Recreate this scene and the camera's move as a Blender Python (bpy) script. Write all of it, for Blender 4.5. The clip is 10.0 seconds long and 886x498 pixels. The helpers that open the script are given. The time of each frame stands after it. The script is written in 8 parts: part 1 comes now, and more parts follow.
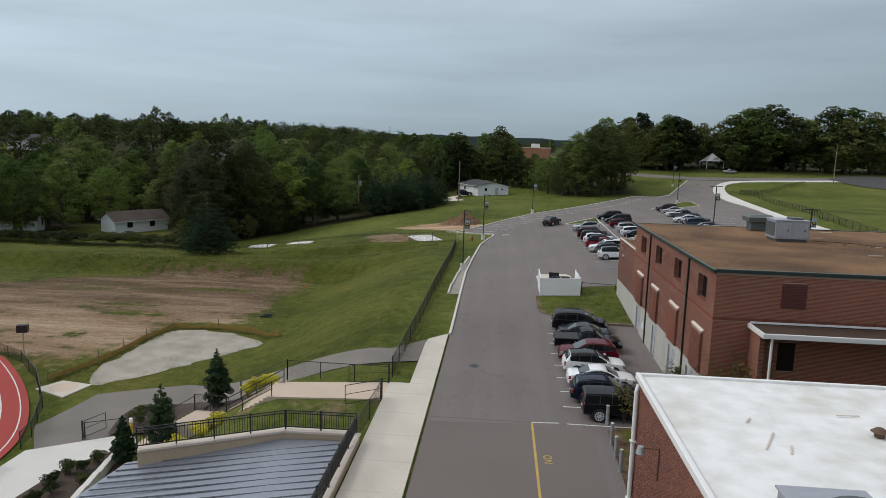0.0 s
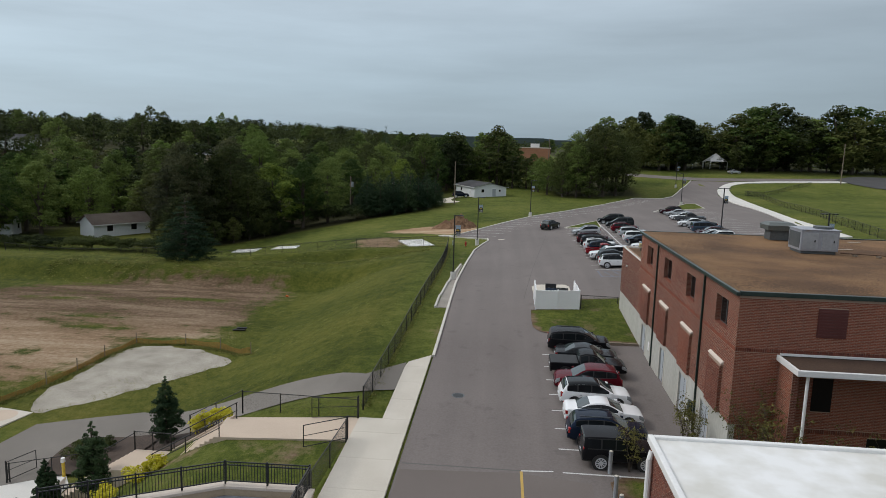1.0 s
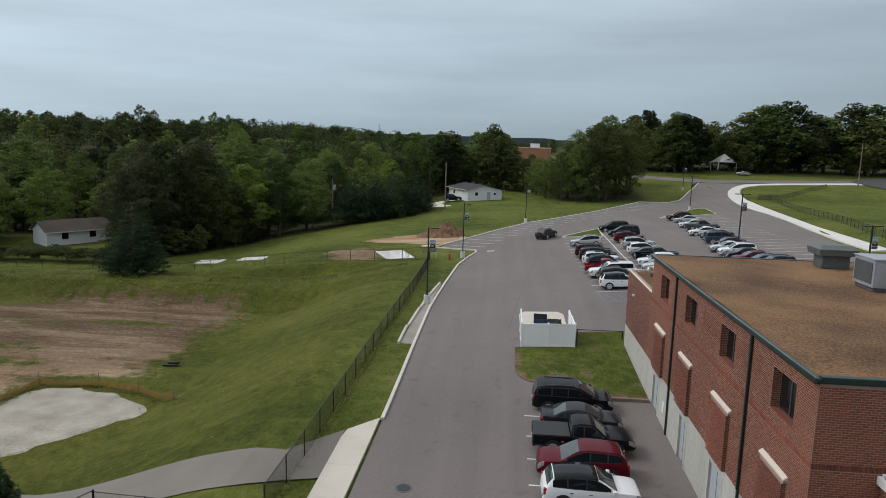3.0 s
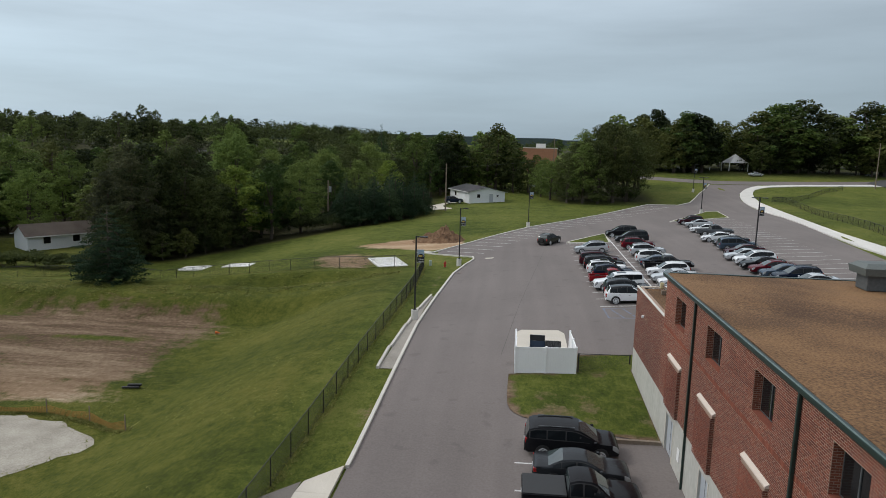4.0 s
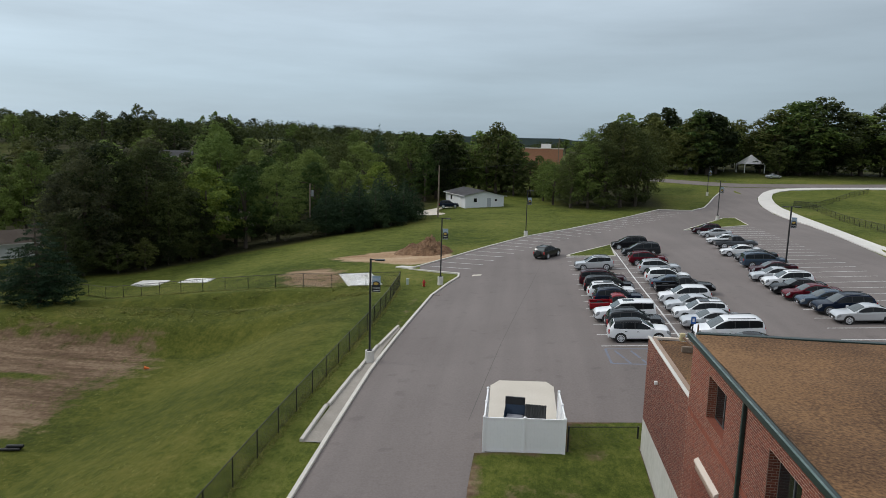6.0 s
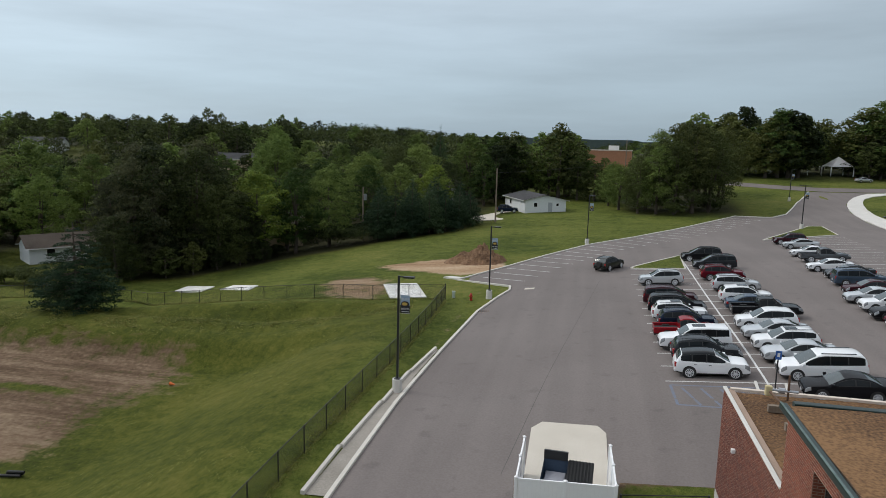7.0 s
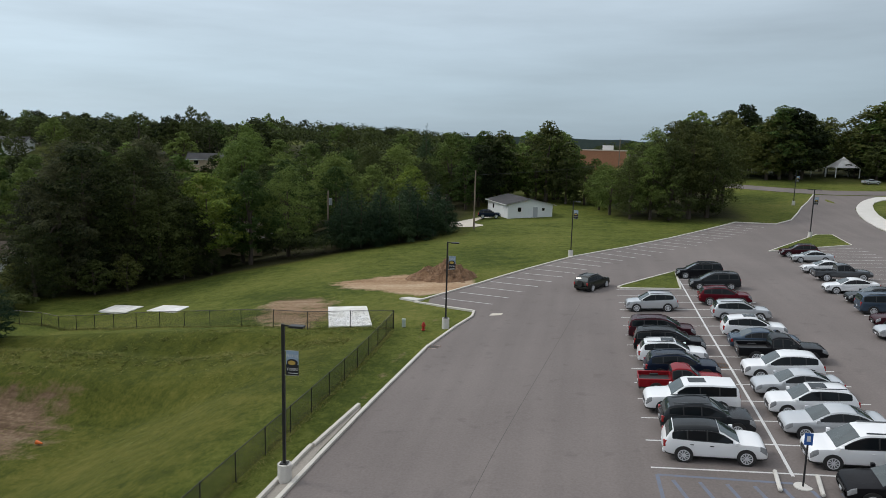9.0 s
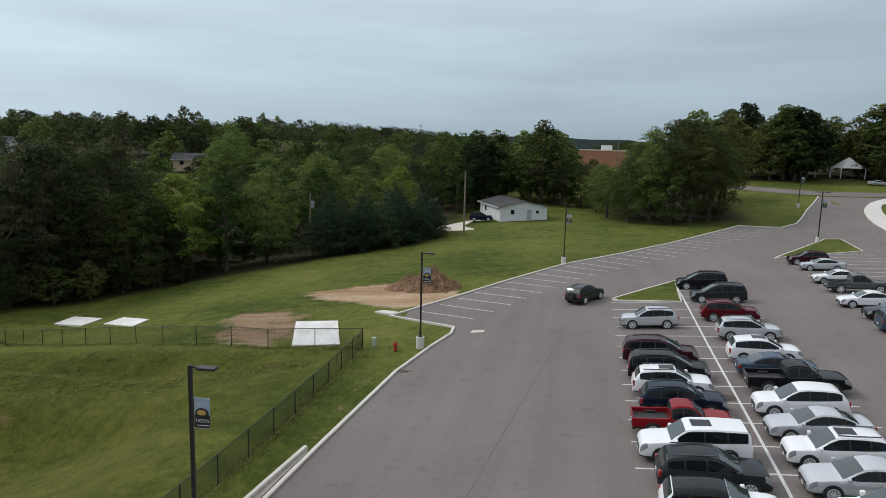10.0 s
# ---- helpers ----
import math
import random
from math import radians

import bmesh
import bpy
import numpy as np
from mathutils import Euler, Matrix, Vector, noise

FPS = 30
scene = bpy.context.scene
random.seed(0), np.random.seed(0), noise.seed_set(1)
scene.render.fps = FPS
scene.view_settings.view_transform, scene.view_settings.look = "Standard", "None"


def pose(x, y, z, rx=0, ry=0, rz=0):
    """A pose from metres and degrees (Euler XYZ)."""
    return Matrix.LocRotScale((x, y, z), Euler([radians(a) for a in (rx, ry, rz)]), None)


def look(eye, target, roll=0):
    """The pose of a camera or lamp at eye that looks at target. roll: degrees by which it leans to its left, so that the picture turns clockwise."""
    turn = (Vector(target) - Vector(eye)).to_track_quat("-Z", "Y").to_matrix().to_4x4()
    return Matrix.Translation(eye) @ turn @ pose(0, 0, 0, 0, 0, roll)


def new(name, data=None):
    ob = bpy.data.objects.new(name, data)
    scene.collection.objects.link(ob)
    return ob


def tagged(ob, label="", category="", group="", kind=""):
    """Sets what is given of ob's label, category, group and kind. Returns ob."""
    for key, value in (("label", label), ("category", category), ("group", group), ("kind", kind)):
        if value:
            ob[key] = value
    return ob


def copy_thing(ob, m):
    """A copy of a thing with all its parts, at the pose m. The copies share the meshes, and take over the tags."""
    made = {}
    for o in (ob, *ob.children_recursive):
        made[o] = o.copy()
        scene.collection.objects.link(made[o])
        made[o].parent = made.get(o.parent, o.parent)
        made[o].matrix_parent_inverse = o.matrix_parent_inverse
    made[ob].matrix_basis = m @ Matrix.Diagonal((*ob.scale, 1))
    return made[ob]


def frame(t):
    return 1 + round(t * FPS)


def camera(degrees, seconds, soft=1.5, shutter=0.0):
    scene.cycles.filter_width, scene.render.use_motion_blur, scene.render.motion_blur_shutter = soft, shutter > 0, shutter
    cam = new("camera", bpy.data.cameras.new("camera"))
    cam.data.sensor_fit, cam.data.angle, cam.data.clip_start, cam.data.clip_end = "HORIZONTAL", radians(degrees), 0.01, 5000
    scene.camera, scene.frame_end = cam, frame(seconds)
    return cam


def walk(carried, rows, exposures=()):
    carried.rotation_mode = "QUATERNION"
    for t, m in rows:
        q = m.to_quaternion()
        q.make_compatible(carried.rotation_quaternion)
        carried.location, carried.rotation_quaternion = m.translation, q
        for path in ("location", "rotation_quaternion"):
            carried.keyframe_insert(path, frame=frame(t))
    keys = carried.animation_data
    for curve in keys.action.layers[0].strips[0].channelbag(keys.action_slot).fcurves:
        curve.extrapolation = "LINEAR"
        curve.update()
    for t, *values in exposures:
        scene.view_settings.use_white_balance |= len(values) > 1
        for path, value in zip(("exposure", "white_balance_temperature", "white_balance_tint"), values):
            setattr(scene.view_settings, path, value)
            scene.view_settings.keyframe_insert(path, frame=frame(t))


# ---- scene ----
# ---------------------------------------------------------------- camera
cam = camera(66.0, 10.0, soft=0.65)
ROWS = [
    (0, 0.011, -0.106, 14.005, -8.816, -1.636, 4.928),
    (0.5, 0.397, 2.916, 13.991, -8.816, -1.635, 4.958),
    (1, 0.808, 5.926, 13.981, -8.816, -1.634, 4.978),
    (1.5, 1.241, 8.930, 13.976, -8.816, -1.634, 4.988),
    (2, 1.692, 11.925, 13.975, -8.816, -1.633, 5.008),
    (2.5, 2.159, 14.912, 13.979, -8.815, -1.632, 5.048),
    (2.7, 2.349, 16.105, 13.980, -8.815, -1.632, 5.068),
    (4, 3.623, 23.837, 14.004, -8.813, -1.610, 5.828),
    (4.5, 4.122, 26.803, 14.016, -8.813, -1.611, 5.808),
    (5, 4.621, 29.763, 14.029, -8.814, -1.611, 5.788),
    (5.5, 5.118, 32.722, 14.043, -8.814, -1.613, 5.748),
    (6, 5.609, 35.677, 14.057, -8.811, -1.590, 6.557),
    (6.2, 5.803, 36.860, 14.062, -8.801, -1.518, 9.106),
    (6.4, 5.991, 38.041, 14.067, -8.798, -1.503, 11.000),
    (6.6, 6.179, 39.222, 14.072, -8.796, -1.487, 11.950),
    (7.3, 6.837, 43.356, 14.089, -8.786, -1.434, 12.134),
    (7.5, 7.017, 44.538, 14.092, -8.786, -1.435, 12.114),
    (8, 7.455, 47.491, 14.101, -8.787, -1.439, 11.944),
    (8.5, 7.872, 50.446, 14.107, -8.787, -1.440, 11.924),
    (9, 8.265, 53.402, 14.110, -8.787, -1.440, 11.934),
    (9.5, 8.631, 56.361, 14.108, -8.787, -1.439, 11.954),
    (10, 8.967, 59.323, 14.103, -8.787, -1.439, 11.944),
]
walk(cam, [(t, pose(x, y, z, 90 + pitch, roll, yaw)) for t, x, y, z, pitch, roll, yaw in ROWS], exposures=((0, -0.12), (2.5, -0.07), (4, 0.0), (7, 0.0), (10, 0.03)))
import collections

# ---------------------------------------------------------------- sky, sun
SUN_EL, SUN_AZ = 42.0, 277.0      # degrees; azimuth clockwise from +y


def build_world():
    w = bpy.data.worlds.new("sky")
    scene.world = w
    w.use_nodes = True
    nt = w.node_tree
    n, l = nt.nodes, nt.links
    n.clear()
    out = n.new("ShaderNodeOutputWorld")
    bg = n.new("ShaderNodeBackground")
    sky = n.new("ShaderNodeTexSky")
    sky.sky_type = "NISHITA"
    sky.sun_disc = False
    sky.sun_elevation, sky.sun_rotation = radians(SUN_EL), radians(SUN_AZ)
    sky.air_density, sky.dust_density = 1.2, 2.0
    dim = n.new("ShaderNodeVectorMath"); dim.operation = "SCALE"; dim.inputs["Scale"].default_value = 0.10
    l.new(sky.outputs[0], dim.inputs[0])
    # high thin overcast: brighter overhead, streaked along one way
    tc = n.new("ShaderNodeTexCoord")
    sep = n.new("ShaderNodeSeparateXYZ"); l.new(tc.outputs["Generated"], sep.inputs[0])
    ramp = n.new("ShaderNodeValToRGB")
    e = ramp.color_ramp.elements
    e[0].position, e[0].color = 0.0, (0.362, 0.468, 0.552, 1)
    e[1].position, e[1].color = 1.0, (1.06, 1.10, 1.17, 1)
    for p, c in ((0.07, (0.398, 0.508, 0.600, 1)), (0.16, (0.508, 0.618, 0.715, 1)), (0.30, (0.640, 0.735, 0.825, 1)), (0.55, (0.90, 0.96, 1.03, 1))):
        k = ramp.color_ramp.elements.new(p); k.color = c
    l.new(sep.outputs["Z"], ramp.inputs[0])
    mp = n.new("ShaderNodeMapping"); mp.inputs["Scale"].default_value = (1.2, 1.2, 9.0); mp.inputs["Rotation"].default_value = (0.03, -0.05, 0.4)
    l.new(tc.outputs["Generated"], mp.inputs["Vector"])
    no = n.new("ShaderNodeTexNoise"); no.inputs["Scale"].default_value = 1.5; no.inputs["Detail"].default_value = 7; no.inputs["Roughness"].default_value = 0.55
    l.new(mp.outputs[0], no.inputs["Vector"])
    cr = n.new("ShaderNodeMapRange"); cr.inputs["From Min"].default_value, cr.inputs["From Max"].default_value = 0.3, 0.7
    cr.inputs["To Min"].default_value, cr.inputs["To Max"].default_value = 0.84, 1.12
    l.new(no.outputs[0], cr.inputs["Value"])
    mul = n.new("ShaderNodeVectorMath"); mul.operation = "SCALE"
    l.new(ramp.outputs[0], mul.inputs[0]); l.new(cr.outputs[0], mul.inputs["Scale"])
    # brighter towards the veiled sun in the west
    west = n.new("ShaderNodeMath"); west.operation = "MULTIPLY_ADD"; west.inputs[1].default_value, west.inputs[2].default_value = -0.42, 1.0
    l.new(sep.outputs["X"], west.inputs[0])
    # added dimming of the unseen southern sky, to darken south-facing walls
    south = n.new("ShaderNodeMapRange"); south.inputs["From Min"].default_value, south.inputs["From Max"].default_value = -0.9, 0.1
    south.inputs["To Min"].default_value, south.inputs["To Max"].default_value = 0.80, 1.0
    l.new(sep.outputs["Y"], south.inputs["Value"])
    both = n.new("ShaderNodeMath"); both.operation = "MULTIPLY"; l.new(west.outputs[0], both.inputs[0]); l.new(south.outputs[0], both.inputs[1])
    tilt = n.new("ShaderNodeVectorMath"); tilt.operation = "SCALE"
    l.new(mul.outputs[0], tilt.inputs[0]); l.new(both.outputs[0], tilt.inputs["Scale"])
    mix = n.new("ShaderNodeMix"); mix.data_type = "RGBA"; mix.inputs["Factor"].default_value = 0.88
    l.new(dim.outputs[0], mix.inputs["A"]); l.new(tilt.outputs[0], mix.inputs["B"])
    l.new(mix.outputs["Result"], bg.inputs["Color"])
    bg.inputs["Strength"].default_value = 1.0
    l.new(bg.outputs[0], out.inputs[0])


build_world()
sun_data = bpy.data.lights.new("sun", "SUN")
sun_data.energy, sun_data.angle, sun_data.color = 1.18, radians(14), (1.0, 0.95, 0.88)
sun = new("sun", sun_data)
_az, _el = radians(SUN_AZ), radians(SUN_EL)
_d = Vector((math.sin(_az) * math.cos(_el), math.cos(_az) * math.cos(_el), math.sin(_el)))
sun.matrix_world = look(_d * 100 + Vector((0, 80, 0)), (0, 80, 0))

# ---------------------------------------------------------------- materials
MATS = {}


def mat(name, a, b=None, rough=0.8, metal=0.0, big=0.3, fine=12.0, bump=0.2, coat=0.0, island=0.0, rand=0.0, stretch=None, spread=1.0, spec=0.5):
    """Colour a varied to b at two noise scales (per metre), with fine relief."""
    if name in MATS:
        return MATS[name]
    b = b or tuple(c * 0.75 for c in a)
    m = bpy.data.materials.new(name)
    m.use_nodes = True
    nt = m.node_tree
    n, l = nt.nodes, nt.links
    p = n["Principled BSDF"]
    p.inputs["Roughness"].default_value, p.inputs["Metallic"].default_value = rough, metal
    p.inputs["Coat Weight"].default_value = coat
    p.inputs["Specular IOR Level"].default_value = spec
    geo = n.new("ShaderNodeNewGeometry")
    vec = geo.outputs["Position"]
    if stretch:
        mp = n.new("ShaderNodeMapping"); mp.inputs["Scale"].default_value = stretch
        l.new(vec, mp.inputs["Vector"]); vec = mp.outputs[0]
    n1 = n.new("ShaderNodeTexNoise"); n1.inputs["Scale"].default_value = big; n1.inputs["Detail"].default_value = 4
    n2 = n.new("ShaderNodeTexNoise"); n2.inputs["Scale"].default_value = fine; n2.inputs["Detail"].default_value = 3
    l.new(vec, n1.inputs["Vector"]); l.new(vec, n2.inputs["Vector"])
    s = n.new("ShaderNodeMath"); s.operation = "ADD"; l.new(n1.outputs[0], s.inputs[0]); l.new(n2.outputs[0], s.inputs[1])
    total = s.outputs[0]
    if island:
        k = n.new("ShaderNodeMath"); k.operation = "MULTIPLY_ADD"; k.inputs[1].default_value, k.inputs[2].default_value = island, -island / 2
        l.new(geo.outputs["Random Per Island"], k.inputs[0])
        s2 = n.new("ShaderNodeMath"); s2.operation = "ADD"; l.new(total, s2.inputs[0]); l.new(k.outputs[0], s2.inputs[1]); total = s2.outputs[0]
    if rand:
        oi = n.new("ShaderNodeObjectInfo")
        k = n.new("ShaderNodeMath"); k.operation = "MULTIPLY_ADD"; k.inputs[1].default_value, k.inputs[2].default_value = rand, -rand / 2
        l.new(oi.outputs["Random"], k.inputs[0])
        s2 = n.new("ShaderNodeMath"); s2.operation = "ADD"; l.new(total, s2.inputs[0]); l.new(k.outputs[0], s2.inputs[1]); total = s2.outputs[0]
    r = n.new("ShaderNodeMapRange"); r.inputs["From Min"].default_value, r.inputs["From Max"].default_value = 1 - 0.35 * spread, 1 + 0.35 * spread
    l.new(total, r.inputs["Value"])
    mx = n.new("ShaderNodeMix"); mx.data_type = "RGBA"
    mx.inputs["A"].default_value, mx.inputs["B"].default_value = (*a, 1), (*b, 1)
    l.new(r.outputs[0], mx.inputs["Factor"])
    l.new(mx.outputs["Result"], p.inputs["Base Color"])
    if bump:
        bp = n.new("ShaderNodeBump"); bp.inputs["Strength"].default_value = bump; bp.inputs["Distance"].default_value = 0.02
        l.new(n2.outputs[0], bp.inputs["Height"]); l.new(bp.outputs[0], p.inputs["Normal"])
    MATS[name] = m
    return m


def asphalt_mat():
    m = mat("asphalt", (0.140, 0.120, 0.112), (0.190, 0.165, 0.154), rough=0.92, big=0.10, fine=9, bump=0.25, spread=0.95)
    nt = m.node_tree; n, l = nt.nodes, nt.links
    p = n["Principled BSDF"]
    base = p.inputs["Base Color"].links[0].from_socket
    geo = n["Geometry"] if "Geometry" in n else n.new("ShaderNodeNewGeometry")
    # wheel tracks and paving lanes along the drive, and small dark stains
    mp = n.new("ShaderNodeMapping"); mp.inputs["Scale"].default_value = (0.45, 0.02, 0.0)
    l.new(geo.outputs["Position"], mp.inputs["Vector"])
    t = n.new("ShaderNodeTexNoise"); t.inputs["Scale"].default_value = 1.6; t.inputs["Detail"].default_value = 3; l.new(mp.outputs[0], t.inputs["Vector"])
    r = n.new("ShaderNodeMapRange"); r.inputs["From Min"].default_value, r.inputs["From Max"].default_value = 0.35, 0.65
    r.inputs["To Min"].default_value, r.inputs["To Max"].default_value = 0.94, 1.05
    l.new(t.outputs[0], r.inputs["Value"])
    t2 = n.new("ShaderNodeTexNoise"); t2.inputs["Scale"].default_value = 0.9; t2.inputs["Detail"].default_value = 2; l.new(geo.outputs["Position"], t2.inputs["Vector"])
    r2 = n.new("ShaderNodeMapRange"); r2.inputs["From Min"].default_value, r2.inputs["From Max"].default_value = 0.63, 0.72
    r2.inputs["To Min"].default_value, r2.inputs["To Max"].default_value = 1.0, 0.86
    l.new(t2.outputs[0], r2.inputs["Value"])
    k = n.new("ShaderNodeMath"); k.operation = "MULTIPLY"; l.new(r.outputs[0], k.inputs[0]); l.new(r2.outputs[0], k.inputs[1])
    v = n.new("ShaderNodeVectorMath"); v.operation = "SCALE"; l.new(base, v.inputs[0]); l.new(k.outputs[0], v.inputs["Scale"])
    l.new(v.outputs[0], p.inputs["Base Color"])
    return m


def ground_mat():
    """Mown grass, with bare earth where the mesh's 'dirt' value is high."""
    m = bpy.data.materials.new("lawn"); m.use_nodes = True
    nt = m.node_tree; n, l = nt.nodes, nt.links
    p = n["Principled BSDF"]; p.inputs["Roughness"].default_value = 0.95; p.inputs["Specular IOR Level"].default_value = 0.15
    geo = n.new("ShaderNodeNewGeometry")

    def noise_at(scale, detail=4, stretch=None, rough=0.55):
        v = geo.outputs["Position"]
        if stretch:
            mp = n.new("ShaderNodeMapping"); mp.inputs["Scale"].default_value = stretch; l.new(v, mp.inputs["Vector"]); v = mp.outputs[0]
        t = n.new("ShaderNodeTexNoise"); t.inputs["Scale"].default_value = scale; t.inputs["Detail"].default_value = detail; t.inputs["Roughness"].default_value = rough
        l.new(v, t.inputs["Vector"])
        return t.outputs[0]

    def ramp_of(src, stops):
        r = n.new("ShaderNodeValToRGB")
        while len(r.color_ramp.elements) < len(stops):
            r.color_ramp.elements.new(0.5)
        for el, (pos, c) in zip(r.color_ramp.elements, stops):
            el.position, el.color = pos, (*c, 1)
        l.new(src, r.inputs[0])
        return r.outputs[0]

    def add(x, y, k=1.0):
        a = n.new("ShaderNodeMath"); a.operation = "MULTIPLY_ADD"; a.inputs[1].default_value = k; l.new(y, a.inputs[0]); l.new(x, a.inputs[2])
        return a.outputs[0]

    big, mid, tuft = noise_at(0.06), noise_at(0.7, 6), noise_at(5.0, 6, (1.0, 0.6, 1.0), 0.78)
    blade, sweep = noise_at(1.6, 6, (1.0, 0.7, 1.0), 0.78), noise_at(0.28, 5, (0.45, 1.5, 1.0), 0.65)
    g = add(add(add(add(add(big, mid, 0.6), tuft, 1.0), blade, 0.8), sweep, 0.35), noise_at(17, 4, None, 0.7), 0.7)
    half = n.new("ShaderNodeMath"); half.operation = "MULTIPLY_ADD"; half.inputs[1].default_value, half.inputs[2].default_value = 0.29, -0.145; l.new(g, half.inputs[0])
    grass = ramp_of(half.outputs[0], ((0.33, (0.019, 0.031, 0.004)), (0.44, (0.053, 0.073, 0.010)), (0.51, (0.100, 0.120, 0.020)), (0.60, (0.168, 0.164, 0.042)), (0.70, (0.25, 0.205, 0.085))))
    e1, e2 = noise_at(0.22, 6, (0.35, 1.6, 1.0)), noise_at(3.0, 5)
    ee = add(add(e1, e2, 0.5), noise_at(0.9, 5, (0.25, 2.2, 1.0), 0.7), 0.5)
    h2 = n.new("ShaderNodeMath"); h2.operation = "MULTIPLY"; h2.inputs[1].default_value = 0.5; l.new(ee, h2.inputs[0])
    soil = ramp_of(h2.outputs[0], ((0.36, (0.052, 0.032, 0.018)), (0.46, (0.105, 0.067, 0.040)), (0.54, (0.172, 0.117, 0.075)), (0.66, (0.30, 0.225, 0.15))))
    pale = ramp_of(h2.outputs[0], ((0.36, (0.27, 0.165, 0.095)), (0.50, (0.42, 0.29, 0.18)), (0.64, (0.56, 0.45, 0.32))))
    ap = n.new("ShaderNodeAttribute"); ap.attribute_name = "pale"
    mp2 = n.new("ShaderNodeMix"); mp2.data_type = "RGBA"
    l.new(ap.outputs["Fac"], mp2.inputs["Factor"]); l.new(soil, mp2.inputs["A"]); l.new(pale, mp2.inputs["B"])
    at = n.new("ShaderNodeAttribute"); at.attribute_name = "dirt"
    wob = add(add(at.outputs["Fac"], mid, 0.8), e1, 0.9)
    wob2 = add(add(wob, tuft, 0.4), blade, 0.4)
    mk = n.new("ShaderNodeMapRange"); mk.inputs["From Min"].default_value, mk.inputs["From Max"].default_value = 1.62, 1.86
    l.new(wob2, mk.inputs["Value"])
    mx = n.new("ShaderNodeMix"); mx.data_type = "RGBA"
    # darkens long grass, and paints in tree shade past MOWN
    ar = n.new("ShaderNodeAttribute"); ar.attribute_name = "unmown_shaded"
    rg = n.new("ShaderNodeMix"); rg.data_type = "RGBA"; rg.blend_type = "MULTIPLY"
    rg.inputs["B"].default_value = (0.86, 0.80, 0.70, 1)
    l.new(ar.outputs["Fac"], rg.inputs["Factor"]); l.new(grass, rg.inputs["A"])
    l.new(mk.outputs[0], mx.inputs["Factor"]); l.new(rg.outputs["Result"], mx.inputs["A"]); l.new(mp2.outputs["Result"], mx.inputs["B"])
    under_wood = ramp_of(h2.outputs[0], ((0.38, (0.012, 0.012, 0.006)), (0.50, (0.028, 0.028, 0.012)), (0.62, (0.060, 0.050, 0.026))))
    al = n.new("ShaderNodeAttribute"); al.attribute_name = "under_wood"
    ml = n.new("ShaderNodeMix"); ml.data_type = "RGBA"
    l.new(al.outputs["Fac"], ml.inputs["Factor"]); l.new(mx.outputs["Result"], ml.inputs["A"]); l.new(under_wood, ml.inputs["B"])
    l.new(ml.outputs["Result"], p.inputs["Base Color"])
    bp = n.new("ShaderNodeBump"); bp.inputs["Strength"].default_value = 0.75; bp.inputs["Distance"].default_value = 0.12
    l.new(add(add(tuft, noise_at(22, 2), 0.4), blade, 1.2), bp.inputs["Height"]); l.new(bp.outputs[0], p.inputs["Normal"])
    MATS["lawn"] = m
    return m


def leaf_mat(name, a, b):
    m = mat(name, a, b, rough=0.7, big=0.16, fine=1.1, bump=0, island=0.5, rand=0.85, spread=1.05, spec=0.12)
    nt = m.node_tree; n, l = nt.nodes, nt.links
    p = n["Principled BSDF"]
    tr = n.new("ShaderNodeBsdfTranslucent")
    l.new(p.inputs["Base Color"].links[0].from_socket, tr.inputs["Color"])
    mx = n.new("ShaderNodeMixShader"); mx.inputs[0].default_value = 0.33
    l.new(p.outputs[0], mx.inputs[1]); l.new(tr.outputs[0], mx.inputs[2])
    l.new(mx.outputs[0], n["Material Output"].inputs["Surface"])
    return m


M_ASPHALT = asphalt_mat()
M_ASPHALT_N = mat("newer_asphalt", (0.128, 0.107, 0.096), (0.176, 0.150, 0.137), rough=0.92, big=0.14, fine=25, bump=0.25, spread=1.2)
M_PATCH = mat("patched_asphalt", (0.085, 0.077, 0.072), (0.125, 0.112, 0.104), rough=0.92, big=0.4, fine=14, bump=0.25, spread=1.2)
M_TARMAC = mat("dark_tarmac", (0.045, 0.043, 0.043), (0.07, 0.068, 0.068), rough=0.9, big=0.2, fine=20, bump=0.2)
M_LAWN = ground_mat()
M_CONC = mat("concrete", (0.50, 0.455, 0.385), (0.61, 0.565, 0.49), rough=0.9, big=0.5, fine=18, bump=0.12)
M_CONC_W = mat("pale_concrete", (0.56, 0.54, 0.50), (0.66, 0.64, 0.60), rough=0.9, big=0.4, fine=18, bump=0.12)
M_TANC = mat("tan_concrete", (0.50, 0.40, 0.31), (0.58, 0.47, 0.37), rough=0.9, big=0.5, fine=15, bump=0.1)
M_KERB = mat("kerb_concrete", (0.52, 0.49, 0.44), (0.64, 0.61, 0.55), rough=0.9, big=0.6, fine=20, bump=0.15)
M_PATH = mat("path_asphalt", (0.150, 0.134, 0.116), (0.215, 0.194, 0.170), rough=0.93, big=0.3, fine=20, bump=0.2)
M_GRAVEL = mat("pale_gravel", (0.21, 0.185, 0.148), (0.46, 0.425, 0.36), rough=0.95, big=0.5, fine=11, bump=0.5, spread=1.1)
M_TRACK = mat("red_track", (0.30, 0.035, 0.03), (0.36, 0.05, 0.04), rough=0.9, big=0.3, fine=20, bump=0.1)
M_MULCH = mat("dark_mulch", (0.045, 0.032, 0.026), (0.085, 0.06, 0.045), rough=1.0, big=1.0, fine=12, bump=0.8)
M_WHITEP = mat("white_line_paint", (0.70, 0.70, 0.69), (0.52, 0.52, 0.51), rough=0.8, big=1.0, fine=14, bump=0.05)
